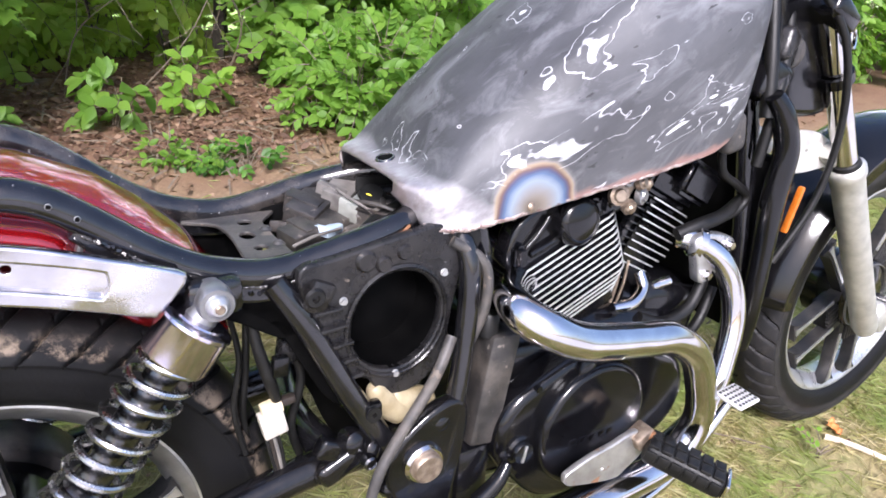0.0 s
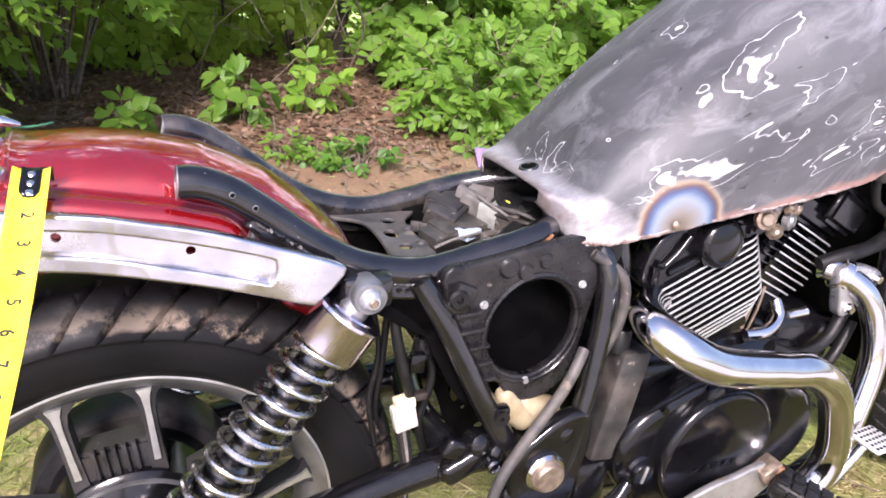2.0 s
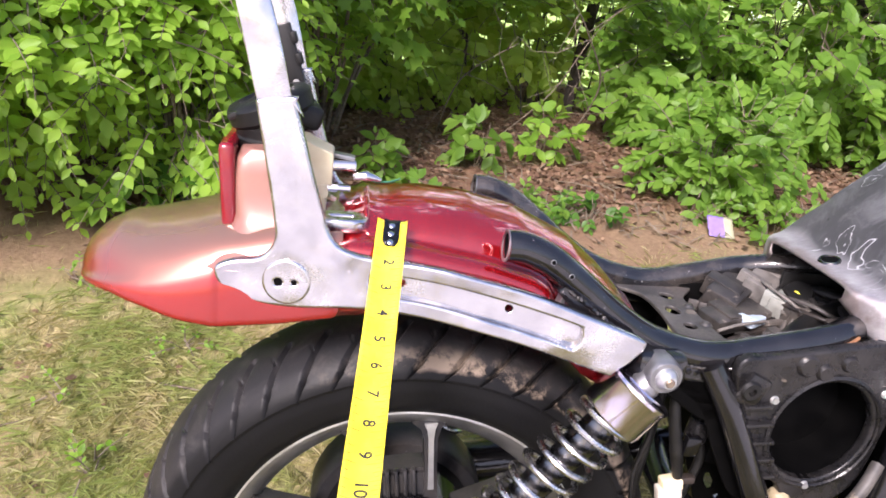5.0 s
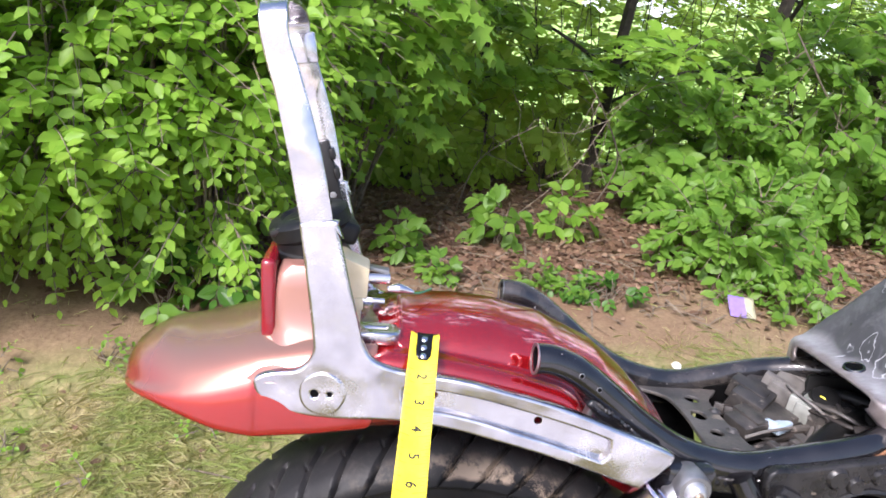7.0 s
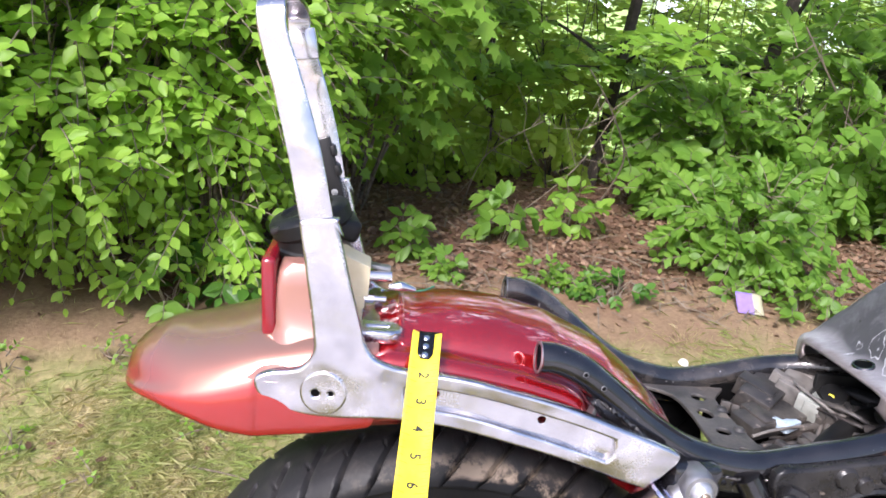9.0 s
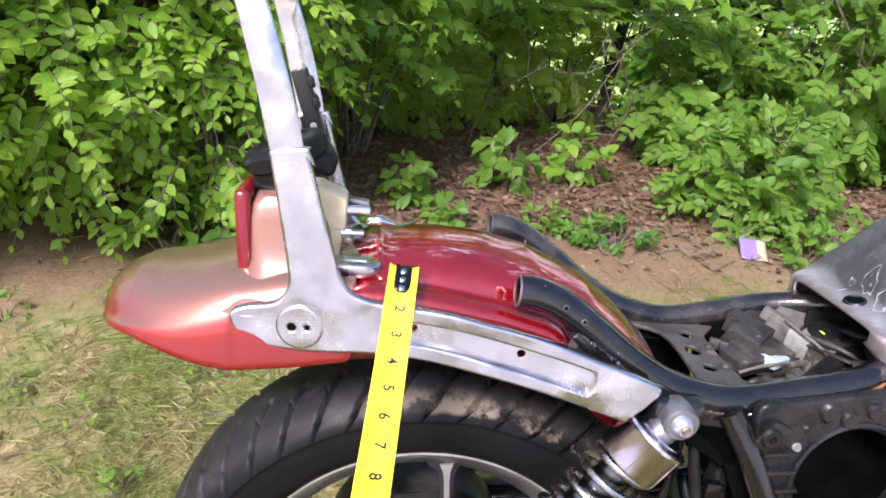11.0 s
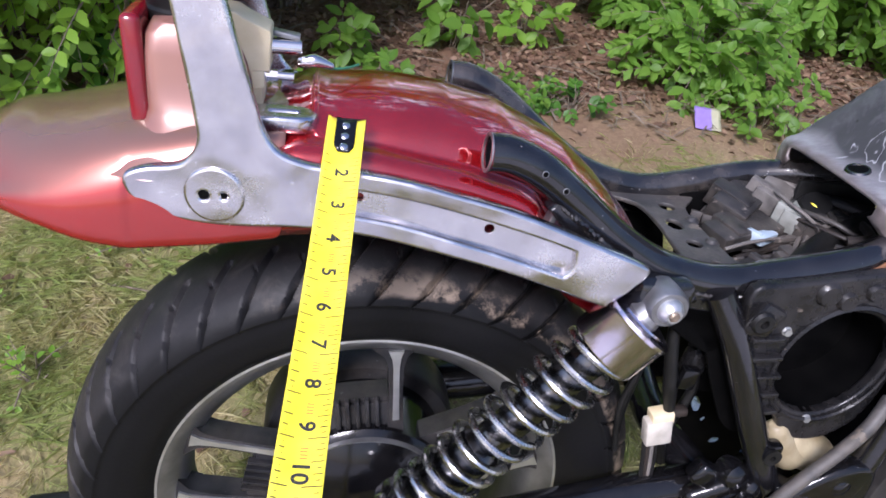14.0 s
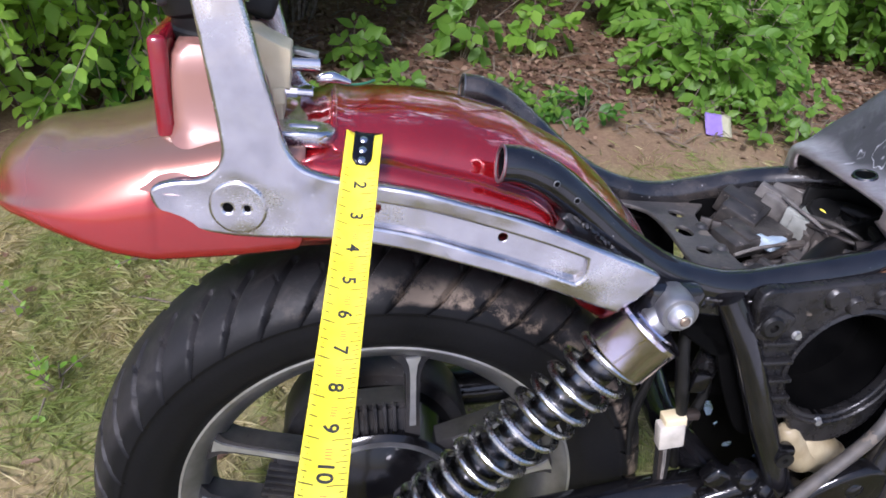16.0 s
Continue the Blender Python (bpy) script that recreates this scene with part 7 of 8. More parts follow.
class Leaves:
    """Gathers leaves of one shape into one mesh."""

    def __init__(self, shape, seed):
        self.v, self.f = shape
        self.o, self.x, self.n, self.s = [], [], [], []
        self.rng = np.random.default_rng(seed)

    def add(self, o, x, n, s):
        self.o.append(o), self.x.append(x), self.n.append(n), self.s.append(s)

    def mesh(self, name):
        o, x, n, s = (np.array(q, float) for q in (self.o, self.x, self.n, self.s))
        x /= np.linalg.norm(x, axis=1)[:, None]
        y = np.cross(n, x)
        y /= np.linalg.norm(y, axis=1)[:, None] + 1e-9
        z = np.cross(x, y)
        w = self.rng.uniform(0.8, 1.2, len(o))
        v = self.v
        pts = o[:, None] + s[:, None, None] * (v[None, :, 0, None] * x[:, None] + (v[None, :, 1] * w[:, None])[..., None] * y[:, None] + v[None, :, 2, None] * z[:, None])
        k, m = len(v), len(o)
        faces = [tuple(i * k + j for j in f) for i in range(m) for f in self.f]
        return raw(name, pts.reshape(-1, 3), faces)


def spray(leaves, twigs, rng, start, way, length, count, size, opposite=True, up=(0, -0.35, 1)):
    """A twig with leaves in two rows, drooping at its end."""
    start, way = np.array(start, float), np.array(way, float)
    way /= np.linalg.norm(way)
    side = np.cross(way, up)
    side /= np.linalg.norm(side) + 1e-9
    path = []
    for k in range(count + 1):
        t = k / count
        p = start + way * length * t + np.array([0, 0, -0.22 * length * t * t])
        path.append(p)
        if k == 0:
            continue
        for sd in ((-1, 1) if opposite and k < count else (0,) if k == count else (1 if k % 2 else -1,)):
            d = way * (0.75 if sd else 1.0) + side * sd * 0.9 + rng.normal(0, 0.16, 3)
            nrm = np.array(up) + rng.normal(0, 0.32, 3)
            leaves.add(p, d, nrm, size * rng.uniform(0.7, 1.2) * (0.75 + 0.5 * math.sin(math.pi * min(t + 0.1, 1.0))))
    twigs.append((path, 0.0016 + 0.004 * length))


def stems_mesh(name, twigs, seg=5):
    vs, fs = [], []
    for path, r in twigs:
        p = [Vector(q) for q in path]
        v, f = tube_data(p, [r, r * 0.35] if not isinstance(r, list) else r, seg, False)
        k = len(vs)
        vs += v
        fs += [tuple(k + i for i in q) for q in f]
    return raw(name, vs, fs)


def shrub(name, base, height, spread, stems, sprays, size, material, label, shape=OVATE, seed=1, lean=(0, 0), low=0.15, length=(0.10, 0.22), category="shrub", opposite=True, count=(4, 7)):
    """A shrub: stems from one foot fan out into a ragged crown of leafy twigs, thickest at its outside."""
    rng = np.random.default_rng(seed)
    leaves, twigs = Leaves(shape, seed), []
    b = np.array([*base, float(ground_height(np.array(base[0]), np.array(base[1])))])
    mid = b + np.array([lean[0] * height, lean[1] * height, height * (0.5 + 0.5 * low)])
    rad = np.array([spread, spread * 0.85, height * 0.5 * (1 - low)])
    lump = rng.uniform(0, 2 * math.pi, 4)
    for k in range(stems):
        d = rng.normal(0, 1, 3)
        d[2] = abs(d[2]) * 0.8
        d /= np.linalg.norm(d)
        tipp = mid + d * rad * 0.8
        path = [np.array(p) for p in spline([b + np.array([d[0], d[1], 0]) * rad * 0.15, (b + tipp) / 2 + rng.normal(0, 0.05, 3) * height, tipp], 6)]
        twigs.append((path, [0.002 + 0.005 * height, 0.0012]))
    for k in range(stems * sprays):
        d = rng.normal(0, 1, 3)
        d /= np.linalg.norm(d)
        th = math.atan2(d[1], d[0])
        ragged = 1 + 0.16 * math.sin(3 * th + lump[0] + 2 * d[2]) + 0.12 * math.sin(5 * th + lump[1] - 3 * d[2]) + 0.10 * math.sin(7 * d[2] + lump[2])
        p = mid + d * rad * ragged * rng.uniform(0.25, 1.0) ** 0.45
        if p[2] < b[2] + 0.02:
            continue
        w = d * 0.8 + rng.normal(0, 0.55, 3) + np.array([0, 0, -0.15])
        out = (d[0] * 0.4, d[1] * 0.4 - 0.45, 1.0)
        spray(leaves, twigs, rng, p, w, rng.uniform(*length), int(rng.integers(*count)), size, opposite, out)
    top = new(name)
    top.location = b
    tagged(top, label, category)
    for nm, me, m in (("branchwork", stems_mesh("branchwork", twigs, 4), TWIG), ("foliage", leaves.mesh("foliage"), material)):
        me.transform(Matrix.Translation([-c for c in b]))
        tagged(linked(nm, me, m, top), kind="stuff")
    return top


def tree(name, base, height, radius, limbs, sprays, size, material, label, seed, lean=(0.0, 0.0), first=0.25, reach=0.9, shape=LOBED):
    """A young tree: tapered trunk, limbs that fork, a ragged crown of leafy twigs."""
    rng = np.random.default_rng(seed)
    leaves, wood = Leaves(shape, seed), []
    b = np.array([*base, float(ground_height(np.array(base[0]), np.array(base[1]))) - 0.03])
    topp = b + np.array([lean[0] * height, lean[1] * height, height])
    trunk = [np.array(p) for p in spline([b, b + (topp - b) * 0.35 + rng.normal(0, 0.05, 3), b + (topp - b) * 0.7 + rng.normal(0, 0.07, 3), topp], 8)]
    wood.append((trunk, [radius * 1.15, radius, radius * 0.7, radius * 0.2]))
    for k in range(limbs):
        t = first + (1 - first) * (k + rng.uniform(0, 1)) / limbs
        i = min(int(t * (len(trunk) - 1)), len(trunk) - 2)
        a = k * 2.4 + rng.uniform(-0.5, 0.5)
        ln = reach * (1.15 - 0.6 * t) * rng.uniform(0.7, 1.2)
        end = trunk[i] + np.array([math.cos(a) * ln, math.sin(a) * ln, ln * rng.uniform(-0.05, 0.55)])
        path = [np.array(p) for p in spline([trunk[i], trunk[i] + (end - trunk[i]) * 0.5 + np.array([0, 0, 0.10 * ln]) + rng.normal(0, 0.04, 3), end], 7)]
        wood.append((path, [radius * 0.38, radius * 0.22, 0.002]))
        for j in range(sprays):
            u = 0.2 + 0.8 * rng.uniform(0, 1) ** 0.7
            q = min(int(u * (len(path) - 1)), len(path) - 2)
            th = rng.uniform(0, 2 * math.pi)
            d = (end - trunk[i]) / ln * 0.5 + np.array([math.cos(th), math.sin(th), rng.uniform(-0.35, 0.35)])
            spray(leaves, wood, rng, path[q], d, rng.uniform(0.14, 0.34), int(rng.integers(4, 8)), size, False)
    top = new(name)
    top.location = b
    tagged(top, label, "tree")
    for nm, me, m in (("trunk", stems_mesh("trunk", wood, 6), BARK), ("crown", leaves.mesh("crown"), material)):
        me.transform(Matrix.Translation([-c for c in b]))
        tagged(linked(nm, me, m, top), kind="stuff")
    return top


# the tall hedge-like shrubs behind the mudguard tail
HEDGE = "dense leafy green shrub hanging over bare dirt"
for k, (x, y, hgt, spr, st, sp, sz) in enumerate(((-0.98, 1.44, 1.25, 0.40, 24, 34, 0.040), (-0.62, 1.58, 1.30, 0.34, 24, 32, 0.038), (-1.42, 1.36, 1.35, 0.46, 24, 34, 0.042), (-1.95, 1.38, 1.3, 0.55, 22, 30, 0.046), (-0.75, 2.0, 1.6, 0.50, 20, 32, 0.050), (-1.35, 2.0, 1.7, 0.60, 20, 32, 0.050), (-2.1, 2.0, 1.7, 0.60, 16, 28, 0.056))):
    shrub("shrub", (x, y), hgt, spr, st, sp, sz, HEDGELEAF, HEDGE, OVATE, 11 + k, (0.02, -0.06), 0.12)
shrub("shrub", (-0.22, 2.35), 1.55, 0.48, 14, 22, 0.072, LEAFBRIGHT, "tall leafy green shrub over a dark hollow", LOBED, 19, (0.0, -0.16), 0.30, opposite=False)
# the low bright bush and those beside it
for k, (x, y, hgt, spr, st, sp, sz, m) in enumerate(((1.30, 1.88, 0.36, 0.25, 14, 15, 0.046, LEAF), (1.95, 2.60, 0.42, 0.34, 12, 15, 0.052, LEAF), (2.60, 2.45, 0.45, 0.42, 14, 18, 0.052, LEAF), (2.75, 2.1, 0.8, 0.55, 15, 20, 0.062, LEAF), (3.5, 2.2, 0.9, 0.65, 15, 22, 0.064, LEAFBRIGHT), (4.4, 2.3, 1.0, 0.75, 15, 22, 0.07, LEAF), (5.5, 2.4, 1.1, 0.8, 15, 22, 0.075, LEAFBRIGHT), (6.8, 2.6, 1.2, 0.9, 15, 22, 0.08, LEAF))):
    shrub("shrub", (x, y), hgt, spr, st, sp, sz, m, "low bright green bush with broad oval leaves" if k == 0 else "low green bush at the edge of the wood", OVATE, 21 + k, (0.0, -0.08), 0.0, (0.09, 0.18))
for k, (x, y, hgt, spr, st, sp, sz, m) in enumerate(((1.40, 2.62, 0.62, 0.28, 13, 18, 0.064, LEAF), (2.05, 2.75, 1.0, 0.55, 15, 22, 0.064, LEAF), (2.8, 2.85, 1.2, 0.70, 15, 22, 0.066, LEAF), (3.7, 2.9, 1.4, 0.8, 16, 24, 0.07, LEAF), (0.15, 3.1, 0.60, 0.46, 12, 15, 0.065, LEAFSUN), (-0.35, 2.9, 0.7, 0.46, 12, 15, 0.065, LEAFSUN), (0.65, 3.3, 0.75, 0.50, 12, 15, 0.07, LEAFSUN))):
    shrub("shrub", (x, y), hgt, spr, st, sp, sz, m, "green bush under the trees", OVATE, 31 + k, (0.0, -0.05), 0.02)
# trees with limbs over the hollow
MAPLE, YOUNG = "young maple with low spreading limbs", "young tree with low spreading limbs"
for k, (x, y, hgt, r, sz, lx, reach, shape, lab) in enumerate(((0.62, 3.75, 3.0, 0.040, 0.070, -0.08, 1.10, LOBED, MAPLE), (1.06, 3.05, 3.2, 0.040, 0.068, 0.02, 1.10, LOBED, MAPLE), (0.05, 2.95, 3.1, 0.045, 0.070, 0.0, 1.15, LOBED, MAPLE), (1.80, 3.1, 3.4, 0.050, 0.062, 0.05, 1.2, OVATE, YOUNG), (2.7, 3.3, 3.6, 0.055, 0.066, 0.0, 1.3, OVATE, YOUNG), (3.8, 3.5, 3.8, 0.060, 0.070, 0.0, 1.4, OVATE, YOUNG), (5.2, 3.6, 3.8, 0.06, 0.075, 0.0, 1.5, OVATE, YOUNG), (6.8, 3.8, 3.8, 0.06, 0.08, 0.0, 1.6, OVATE, YOUNG), (-0.75, 3.0, 3.2, 0.055, 0.066, 0.0, 1.2, LOBED, MAPLE), (-2.0, 2.9, 3.4, 0.060, 0.070, 0.0, 1.3, OVATE, YOUNG))):
    tree("tree", (x, y), hgt, r * 0.72, 17, 25, sz * 1.12, LEAFBRIGHT if k % 3 == 0 or k < 3 else LEAF, lab, 41 + k, (lx, -0.05), 0.13, reach, shape)


def understory():
    """Far wood down the slope: many leafy twigs, too many to count."""
    rng = np.random.default_rng(77)
    leaves, twigs = Leaves(FARLEAF, 7), []
    for k in range(12500):
        x, y = rng.uniform(-4.5, 8.0), rng.uniform(4.3, 7.5)
        z = float(ground_height(np.array(x), np.array(y))) + rng.uniform(0.05, 1.0) ** 1.4 * 3.2
        if z > (0.7 + rng.uniform(0, 2.0) if x > 2.6 else 1.1 + rng.uniform(0, 2.4)) and x > 0.3:
            continue
        if z < 0.45 and 0.0 < x < 3.4 and rng.uniform() < 0.45:
            continue
        a = rng.uniform(0, 2 * math.pi)
        spray(leaves, twigs, rng, (x, y, z), (math.cos(a), math.sin(a), rng.uniform(-0.2, 0.3)), rng.uniform(0.25, 0.5), int(rng.integers(4, 7)), 0.078, True)
    for k in range(9):
        x, y = rng.uniform(-4, 8), rng.uniform(4.3, 7.5)
        z = float(ground_height(np.array(x), np.array(y)))
        d = rng.normal(0, 0.25, 2)
        twigs.append(([np.array((x, y, z - 0.05)), np.array((x + d[0], y + d[1], z + 1.6)), np.array((x + 1.6 * d[0], y + 2 * d[1], z + 3.6))], [0.026, 0.018, 0.008]))
    for k in range(70):
        x, y = rng.uniform(-1.2, 3.2), rng.uniform(2.9, 4.4)
        z = float(ground_height(np.array(x), np.array(y)))
        d = rng.normal(0, 0.10, 2)
        h = rng.uniform(0.7, 1.7)
        twigs.append(([np.array((x, y, z - 0.04)), np.array((x + d[0], y + d[1], z + 0.5 * h)), np.array((x + 2.2 * d[0], y + 2 * d[1], z + h))], [rng.uniform(0.004, 0.010), 0.004, 0.002]))
    top = new("far_wood")
    top.location = (1.5, 5.5, -0.6)
    tagged(top, "thick green wood falling away down the slope", "wood", kind="stuff")
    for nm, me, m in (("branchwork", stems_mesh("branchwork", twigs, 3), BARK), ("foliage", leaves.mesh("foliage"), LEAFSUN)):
        me.transform(Matrix.Translation((-1.5, -5.5, 0.6)))
        linked(nm, me, m, top)


understory()


def branch(points, r, label, seed):
    rng = np.random.default_rng(seed)
    main = [np.array(p) for p in spline(points, 8)]
    tw = [(main, [r, r * 0.4])]
    for k in range(9):
        i = int(rng.uniform(0.2, 0.95) * (len(main) - 1))
        d = rng.normal(0, 1, 3) * (1, 0.6, 0.8)
        d /= np.linalg.norm(d)
        ln = rng.uniform(0.1, 0.35)
        tw.append(([main[i], main[i] + d * ln * 0.5 + rng.normal(0, 0.015, 3), main[i] + d * ln], [r * 0.4, 0.001]))
    o = Vector(points[0])
    ob = None
    for k, t in enumerate(tw):
        me = stems_mesh("twig" if k else "branch", [t], 6)
        me.transform(Matrix.Translation(-o))
        if k:
            linked("twig", me, TWIG, ob)
        else:
            ob = linked("branch", me, TWIG)
    ob.location = o
    tagged(ob, label, "branch")


branch([(0.55, 2.35, 0.06), (0.74, 2.28, 0.30), (1.00, 2.33, 0.66), (1.60, 2.5, 0.75)], 0.0028, "bare grey-brown branch leaning through the leaves", 61)
branch([(0.95, 2.6, 0.0), (1.0, 2.45, 0.30), (0.85, 2.3, 0.55), (0.7, 2.2, 0.72)], 0.005, "bare grey-brown branch leaning through the leaves", 62)
branch([(2.1, 2.7, 0.0), (1.85, 2.6, 0.35), (1.5, 2.5, 0.50), (1.2, 2.4, 0.62)], 0.006, "bare dark branch leaning through the leaves", 63)
branch([(0.30, 2.5, 0.0), (0.36, 2.35, 0.30), (0.55, 2.2, 0.50)], 0.004, "bare thin branch leaning through the leaves", 64)
branch([(2.6, 2.8, 0.1), (2.2, 2.6, 0.45), (1.9, 2.5, 0.72), (1.7, 2.5, 0.95)], 0.008, "bare dark branch leaning through the leaves", 65)

# small weeds and seedlings on the dirt and leaf litter
for k, (x, y, hgt, spr, sz, m) in enumerate(((0.02, 1.80, 0.13, 0.07, 0.050, LEAF), (0.16, 1.66, 0.06, 0.05, 0.034, LEAF), (0.42, 2.02, 0.17, 0.10, 0.060, LEAF), (0.72, 2.20, 0.17, 0.12, 0.055, LEAFBRIGHT), (0.60, 1.62, 0.07, 0.08, 0.030, LEAFDARK), (0.74, 1.55, 0.07, 0.08, 0.030, LEAFDARK), (0.66, 1.57, 0.06, 0.06, 0.028, LEAF), (0.50, 1.66, 0.06, 0.06, 0.028, LEAF), (1.52, 1.52, 0.13, 0.09, 0.040, LEAF), (-0.50, 1.34, 0.15, 0.11, 0.056, LEAFDARK), (-0.66, 1.30, 0.12, 0.09, 0.050, LEAF), (-0.62, 0.60, 0.03, 0.04, 0.028, LEAFBRIGHT), (-0.82, 0.72, 0.03, 0.05, 0.026, LEAFBRIGHT), (-0.50, 0.42, 0.03, 0.04, 0.030, LEAFBRIGHT), (-0.72, 1.02, 0.05, 0.05, 0.030, LEAF), (-0.95, 0.95, 0.05, 0.06, 0.030, LEAF), (-0.42, 0.78, 0.03, 0.04, 0.024, LEAFBRIGHT), (1.60, 0.10, 0.03, 0.05, 0.026, LEAFBRIGHT), (1.42, -0.12, 0.03, 0.05, 0.026, LEAFBRIGHT), (2.05, 1.55, 0.10, 0.10, 0.04, LEAF), (2.30, 1.72, 0.16, 0.16, 0.05, LEAF), (2.62, 1.66, 0.18, 0.18, 0.05, LEAFBRIGHT), (2.95, 1.70, 0.20, 0.18, 0.05, LEAF), (3.3, 1.74, 0.2, 0.2, 0.05, LEAF), (1.38, 1.50, 0.09, 0.08, 0.034, LEAF), (1.24, 1.62, 0.06, 0.06, 0.03, LEAF), (-0.15, 1.45, 0.05, 0.05, 0.028, LEAF))):
    shrub("weed", (x, y), hgt * (1.25 if y > 1.2 else 1.0), spr * (1.1 if y > 1.2 else 0.8), 7 if y > 1.2 else 4, 3, sz * (1.05 if y > 1.2 else 0.5), m, "small green seedling on the ground" if y > 1.2 else "small broad-leaved weed in the lawn", OVATE, 100 + k, (0, -0.1), 0.25, (0.03, 0.07), "weed", True, (2, 4))


def litter():
    rng = np.random.default_rng(9)
    lv = Leaves(CURL, 9)
    for k in range(30000):
        x, y = rng.uniform(-2.4, 4.2), 1.36 + 2.4 * rng.beta(1.25, 1.6)
        if y < 1.62 and rng.uniform() < 0.80:
            continue
        z = float(ground_height(np.array(x), np.array(y))) + rng.uniform(0.001, 0.02)
        a = rng.uniform(0, 2 * math.pi)
        lv.add((x, y, z), (math.cos(a), math.sin(a), rng.normal(0, 0.22)), (rng.normal(0, 0.5), rng.normal(0, 0.5), 1), rng.uniform(0.010, 0.040))
    for k in range(900):
        x, y = rng.uniform(-1.6, 3.2), rng.uniform(-0.6, 1.5)
        z = float(ground_height(np.array(x), np.array(y))) + 0.004
        a = rng.uniform(0, 2 * math.pi)
        lv.add((x, y, z), (math.cos(a), math.sin(a), rng.normal(0, 0.1)), (rng.normal(0, 0.3), rng.normal(0, 0.3), 1), rng.uniform(0.012, 0.03))
    sticks = Leaves(SHARD, 10)
    for k in range(2600):
        x, y = rng.uniform(-2.4, 4.2), 1.40 + 2.2 * rng.beta(1.1, 1.7)
        z = float(ground_height(np.array(x), np.array(y))) + rng.uniform(0.008, 0.026)
        a = rng.uniform(0, 2 * math.pi)
        sticks.add((x, y, z), (math.cos(a), math.sin(a), rng.normal(0, 0.06)), (rng.normal(0, 0.2), rng.normal(0, 0.2), 1), rng.uniform(0.04, 0.16))
    tagged(linked("dry_sticks", sticks.mesh("dry_sticks"), TWIG), "thin dry sticks strewn over the dead leaves", "sticks", kind="stuff")
    tagged(linked("leaf_litter", lv.mesh("leaf_litter"), LITTER), "brown dead leaves lying under the bushes", "leaf litter", kind="stuff")


litter()


def grass():
    """Short, mown, half-dry grass, and straw lying flat among it."""
    rng = np.random.default_rng(3)
    n = 700000
    x, y = rng.uniform(-2.1, 3.8, n), rng.uniform(-1.3, 1.75, n)
    tuft = np.sin(5.3 * x + 1.3) * np.sin(6.1 * y) + 0.6 * np.sin(11.7 * x + 2.0 * y) + 0.5 * np.sin(13.1 * y - 4.0 * x)
    keep = rng.uniform(0, 1, n) < np.clip(0.56 + 0.36 * tuft, 0.08, 1) * np.clip((1.36 - 0.5 * np.clip(-0.2 - x, 0, 0.8) - y) / 0.5, 0.02, 1) * np.clip((x + 2.1) / 0.7, 0, 1) * np.clip((3.8 - x) / 0.8, 0, 1) * np.clip((y + 1.3) / 0.6, 0, 1)
    x, y = x[keep], y[keep]
    n = len(x)
    z = ground_height(x, y)
    a = rng.uniform(0, 2 * np.pi, n)
    flat = rng.uniform(0, 1, n) < 0.42
    ln = np.where(flat, rng.uniform(0.025, 0.075, n), rng.uniform(0.010, 0.030, n))
    tilt = np.where(flat, rng.uniform(1.25, 1.55, n), rng.uniform(0.1, 1.0, n))
    w = np.where(flat, 0.0005, 0.00065)
    d = np.stack([np.cos(a) * np.sin(tilt), np.sin(a) * np.sin(tilt), np.cos(tilt)], 1)
    s = np.stack([-np.sin(a), np.cos(a), np.zeros(n)], 1)
    o = np.stack([x, y, z + np.where(flat, 0.004, 0)], 1)
    bend = np.stack([np.zeros(n), np.zeros(n), -0.12 * ln], 1)
    v = np.stack([o - s * w[:, None], o + s * w[:, None], o + d * (0.6 * ln)[:, None] + s * (0.6 * w)[:, None], o + d * ln[:, None] + bend], 1).reshape(-1, 3)
    me = bpy.data.meshes.new("grass")
    me.from_pydata(v.tolist(), [], [(i * 4, i * 4 + 1, i * 4 + 2, i * 4 + 3) for i in range(n)])
    me.update()
    tagged(linked("grass", me, GRASS, smooth=False), "short half-dry lawn grass and straw", "grass", kind="stuff")


grass()

# loose scraps -------------------------------------------------------------------


def rest(x, y):
    return float(ground_height(np.array(x), np.array(y)))


def scrap(name, at, size, turn, material, label, category, seed, tilt=0):
    """A crumpled, thin piece of film or paper."""
    rng = np.random.default_rng(seed)
    n = 9
    bm = bmesh.new()
    g = [[bm.verts.new(((i / (n - 1) - 0.5) * size[0], (j / (n - 1) - 0.5) * size[1], size[2] * rng.uniform(0, 1))) for j in range(n)] for i in range(n)]
    for i in range(n - 1):
        for j in range(n - 1):
            bm.faces.new((g[i][j], g[i + 1][j], g[i + 1][j + 1], g[i][j + 1]))
    ob = part(name, bm, material)
    ob.matrix_world = pose(at[0], at[1], rest(*at) + 0.004 + 0.5 * size[1] * math.sin(radians(tilt)), tilt, 0, turn)
    ob.modifiers.new("thickness", "SOLIDIFY").thickness = 0.0006
    return tagged(ob, label, category)


def wrapper_material():
    m, n, l, p = nodes_of("wrapper")
    co = n.new("ShaderNodeTexCoord").outputs["Object"]
    sep = n.new("ShaderNodeSeparateXYZ")
    l.new(co, sep.inputs[0])
    f = ramp(n, l, maths(n, l, "ADD", maths(n, l, "MULTIPLY", sep.outputs[0], 8.0), 0.5), [(0.58, (0.17, 0.10, 0.36)), (0.62, (0.30, 0.29, 0.17))])
    l.new(mix(n, l, maths(n, l, "MULTIPLY", noise_node(n, l, co, 60.0, 4.0), 0.2), f, (0.6, 0.56, 0.62)), p.inputs["Base Color"])
    p.inputs["Roughness"].default_value = 0.35
    return m


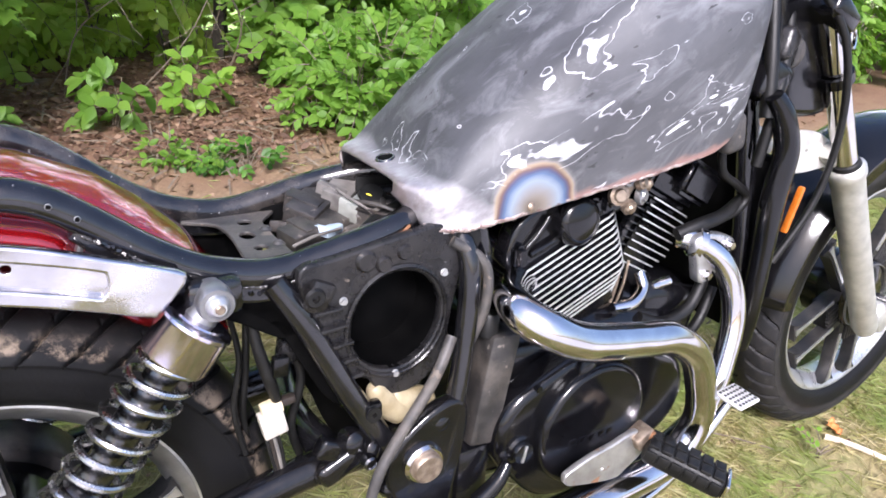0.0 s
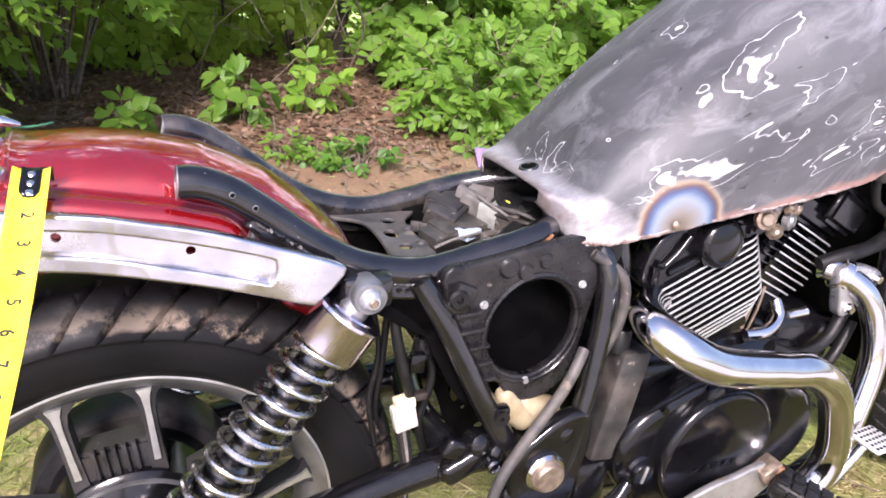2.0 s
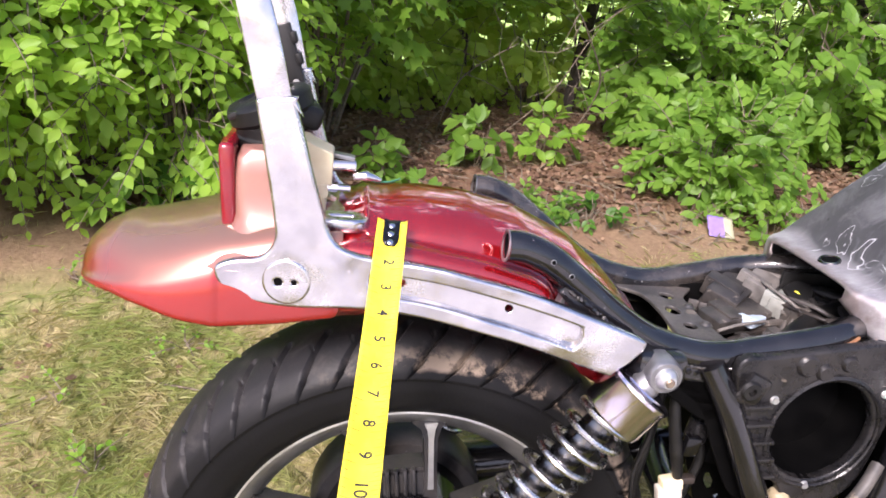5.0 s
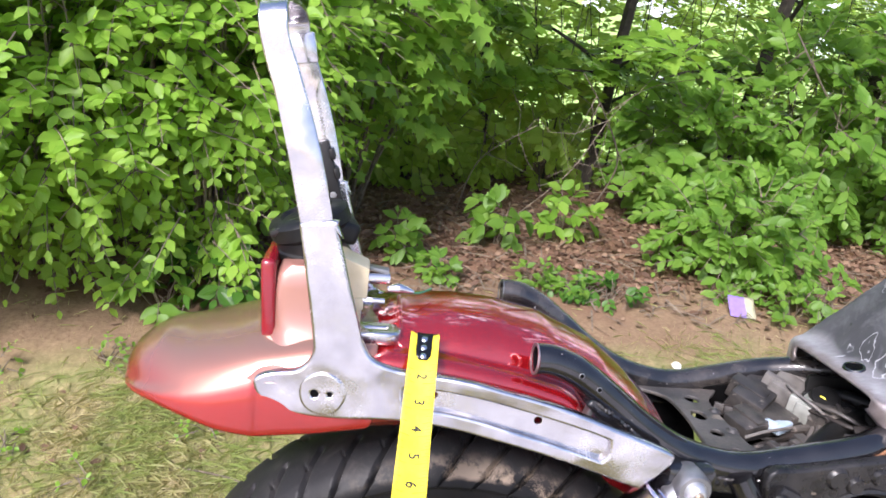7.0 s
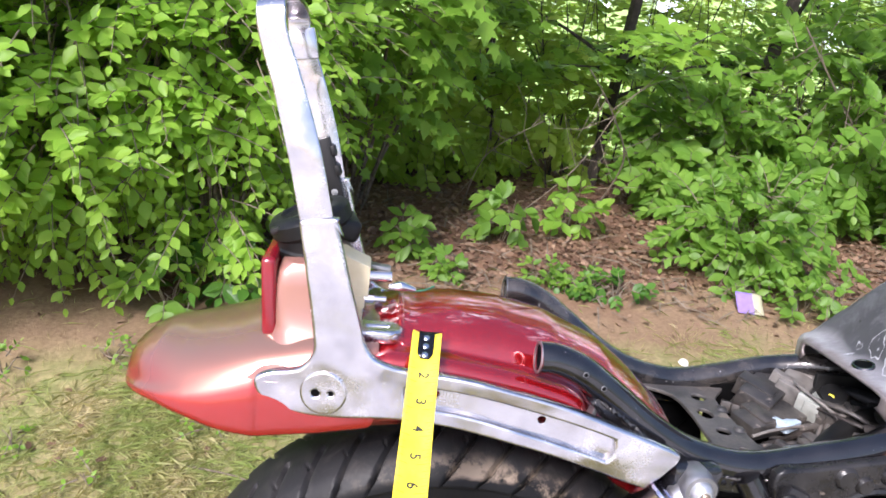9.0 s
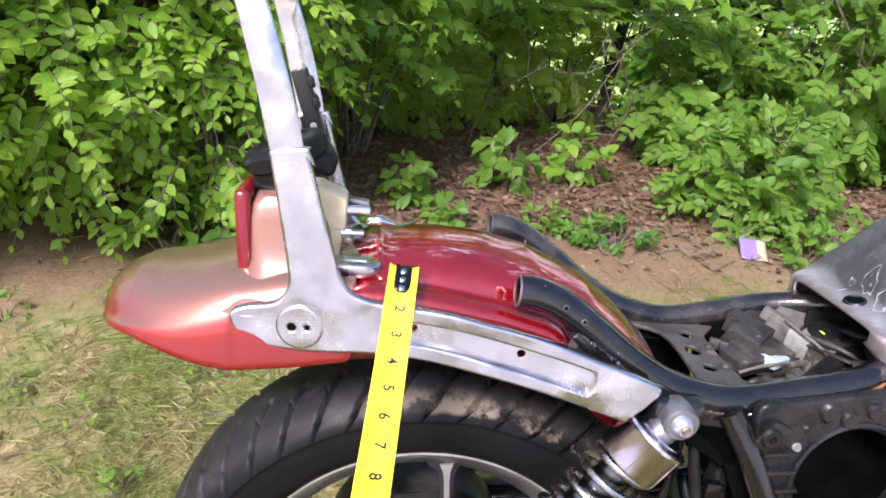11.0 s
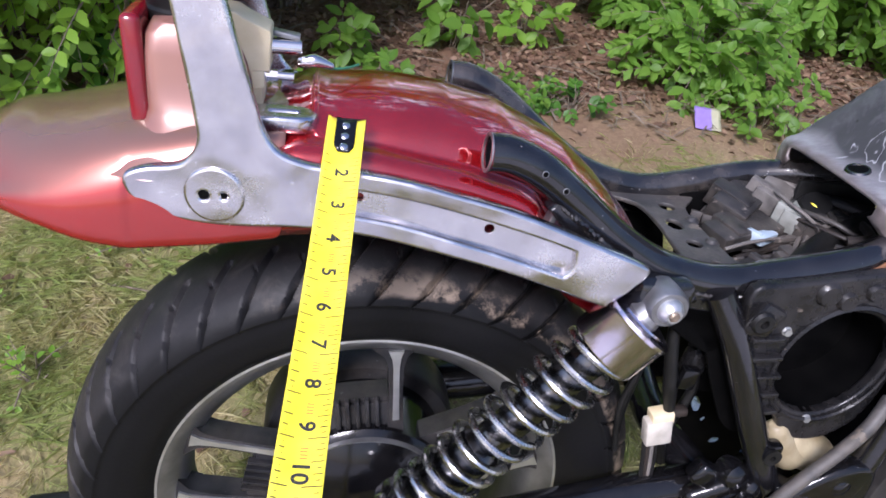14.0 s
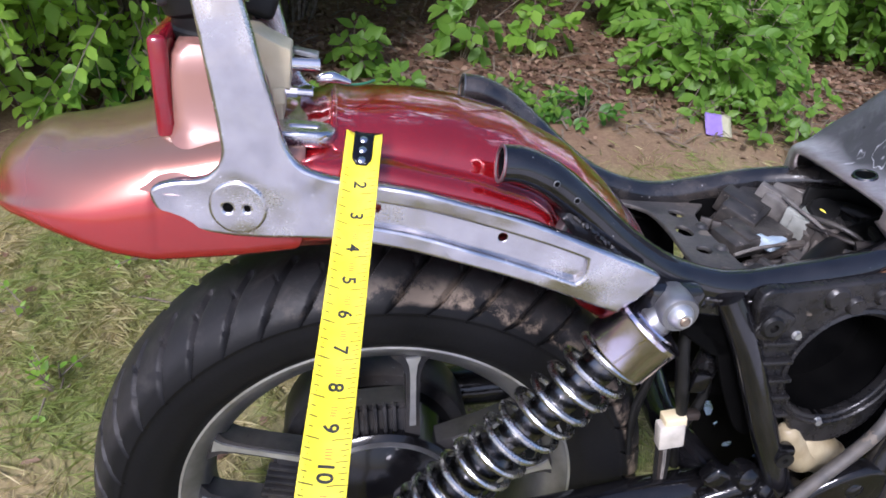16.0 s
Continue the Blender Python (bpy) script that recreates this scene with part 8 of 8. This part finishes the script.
scrap("wrapper", (1.195, 1.51), (0.088, 0.085, 0.005), -9, wrapper_material(), "flat purple and olive plastic wrapper on the dirt", "litter", 4, 32)
WHITEPAPER = mat("white_paper", (0.78, 0.78, 0.76), (0.84, 0.84, 0.83), 60, (0.5, 0.7), 0, 0.2)
# white sheet added so that the gaps below the frame show white
scrap("white_scrap", (0.66, 0.32), (0.04, 0.13, 0.012), 8, WHITEPAPER, "crumpled white sheet added under the motorcycle", "litter", 5)
scrap("dry_leaf", (1.528, -0.086), (0.030, 0.034, 0.010), 20, mat("orange_dead_leaf", (0.42, 0.14, 0.03), (0.55, 0.22, 0.06), 60, (0.5, 0.7), 0, 0.4), "curled orange dead leaf beside a stick", "leaf", 8, 25)
stick = tube("stick", [(1.485, -0.092, 0.012), (1.512, -0.128, 0.014), (1.548, -0.192, 0.013), (1.60, -0.30, 0.012)], [0.007, 0.006, 0.006, 0.004], mat("bare_wood", (0.52, 0.43, 0.32), (0.66, 0.58, 0.47), 60, (0.6, 0.8), 0, 0.3), None, "", 10)
tagged(stick, "pale bare stick lying on the lawn", "stick")
for k, (x, y, a) in enumerate(((1.25, 0.0, -40), (-0.75, 0.5, 30), (-0.35, 0.62, -20), (1.7, 0.35, 15), (-0.9, 0.62, 35), (0.92, 1.5, 20), (1.75, 1.62, -5), (2.0, 1.7, 8))):
    d = Vector((math.cos(radians(a)), math.sin(radians(a)), 0)) * 0.11
    o = Vector((x, y, rest(x, y) + 0.008))
    ob = tube("twig", [o - d, o + Vector((0.004, 0.008, 0.004)), o + d], [0.0022, 0.0018, 0.001], TWIG, None, "", 7)
    tagged(ob, "thin dry twig lying on the ground", "twig", "twigs on the ground")

pebble = lathe("pebble", [(0, 0.013), (0.007, 0.012), (0.013, 0.007), (0.015, 0.0), (0.012, -0.004), (0, -0.006)], (0, 0, 0), (0, 0, 1), WHITEPAPER, None, "", 9)
pebble.matrix_world = pose(0.83, 1.16, rest(0.83, 1.16) + 0.003, 5, 8, 30)
tagged(pebble, "small pale stone lying on the dirt", "stone")

pad = block("rubber_pad", (0, 0, 0), (0.10, 0.09, 0.022), mat("black_rubber_pad", (0.004, 0.004, 0.0045), (0.008, 0.008, 0.008), 50, (0.4, 0.6), 0, 0.3), None, "", 0.009, (0, 0, 0), 3)
pad.matrix_world = pose(-0.385, 0.155, rest(-0.385, 0.155) + 0.011, 0, 0, 6)
tagged(pad, "low black rubber pad lying on the grass behind the wheel", "pad")
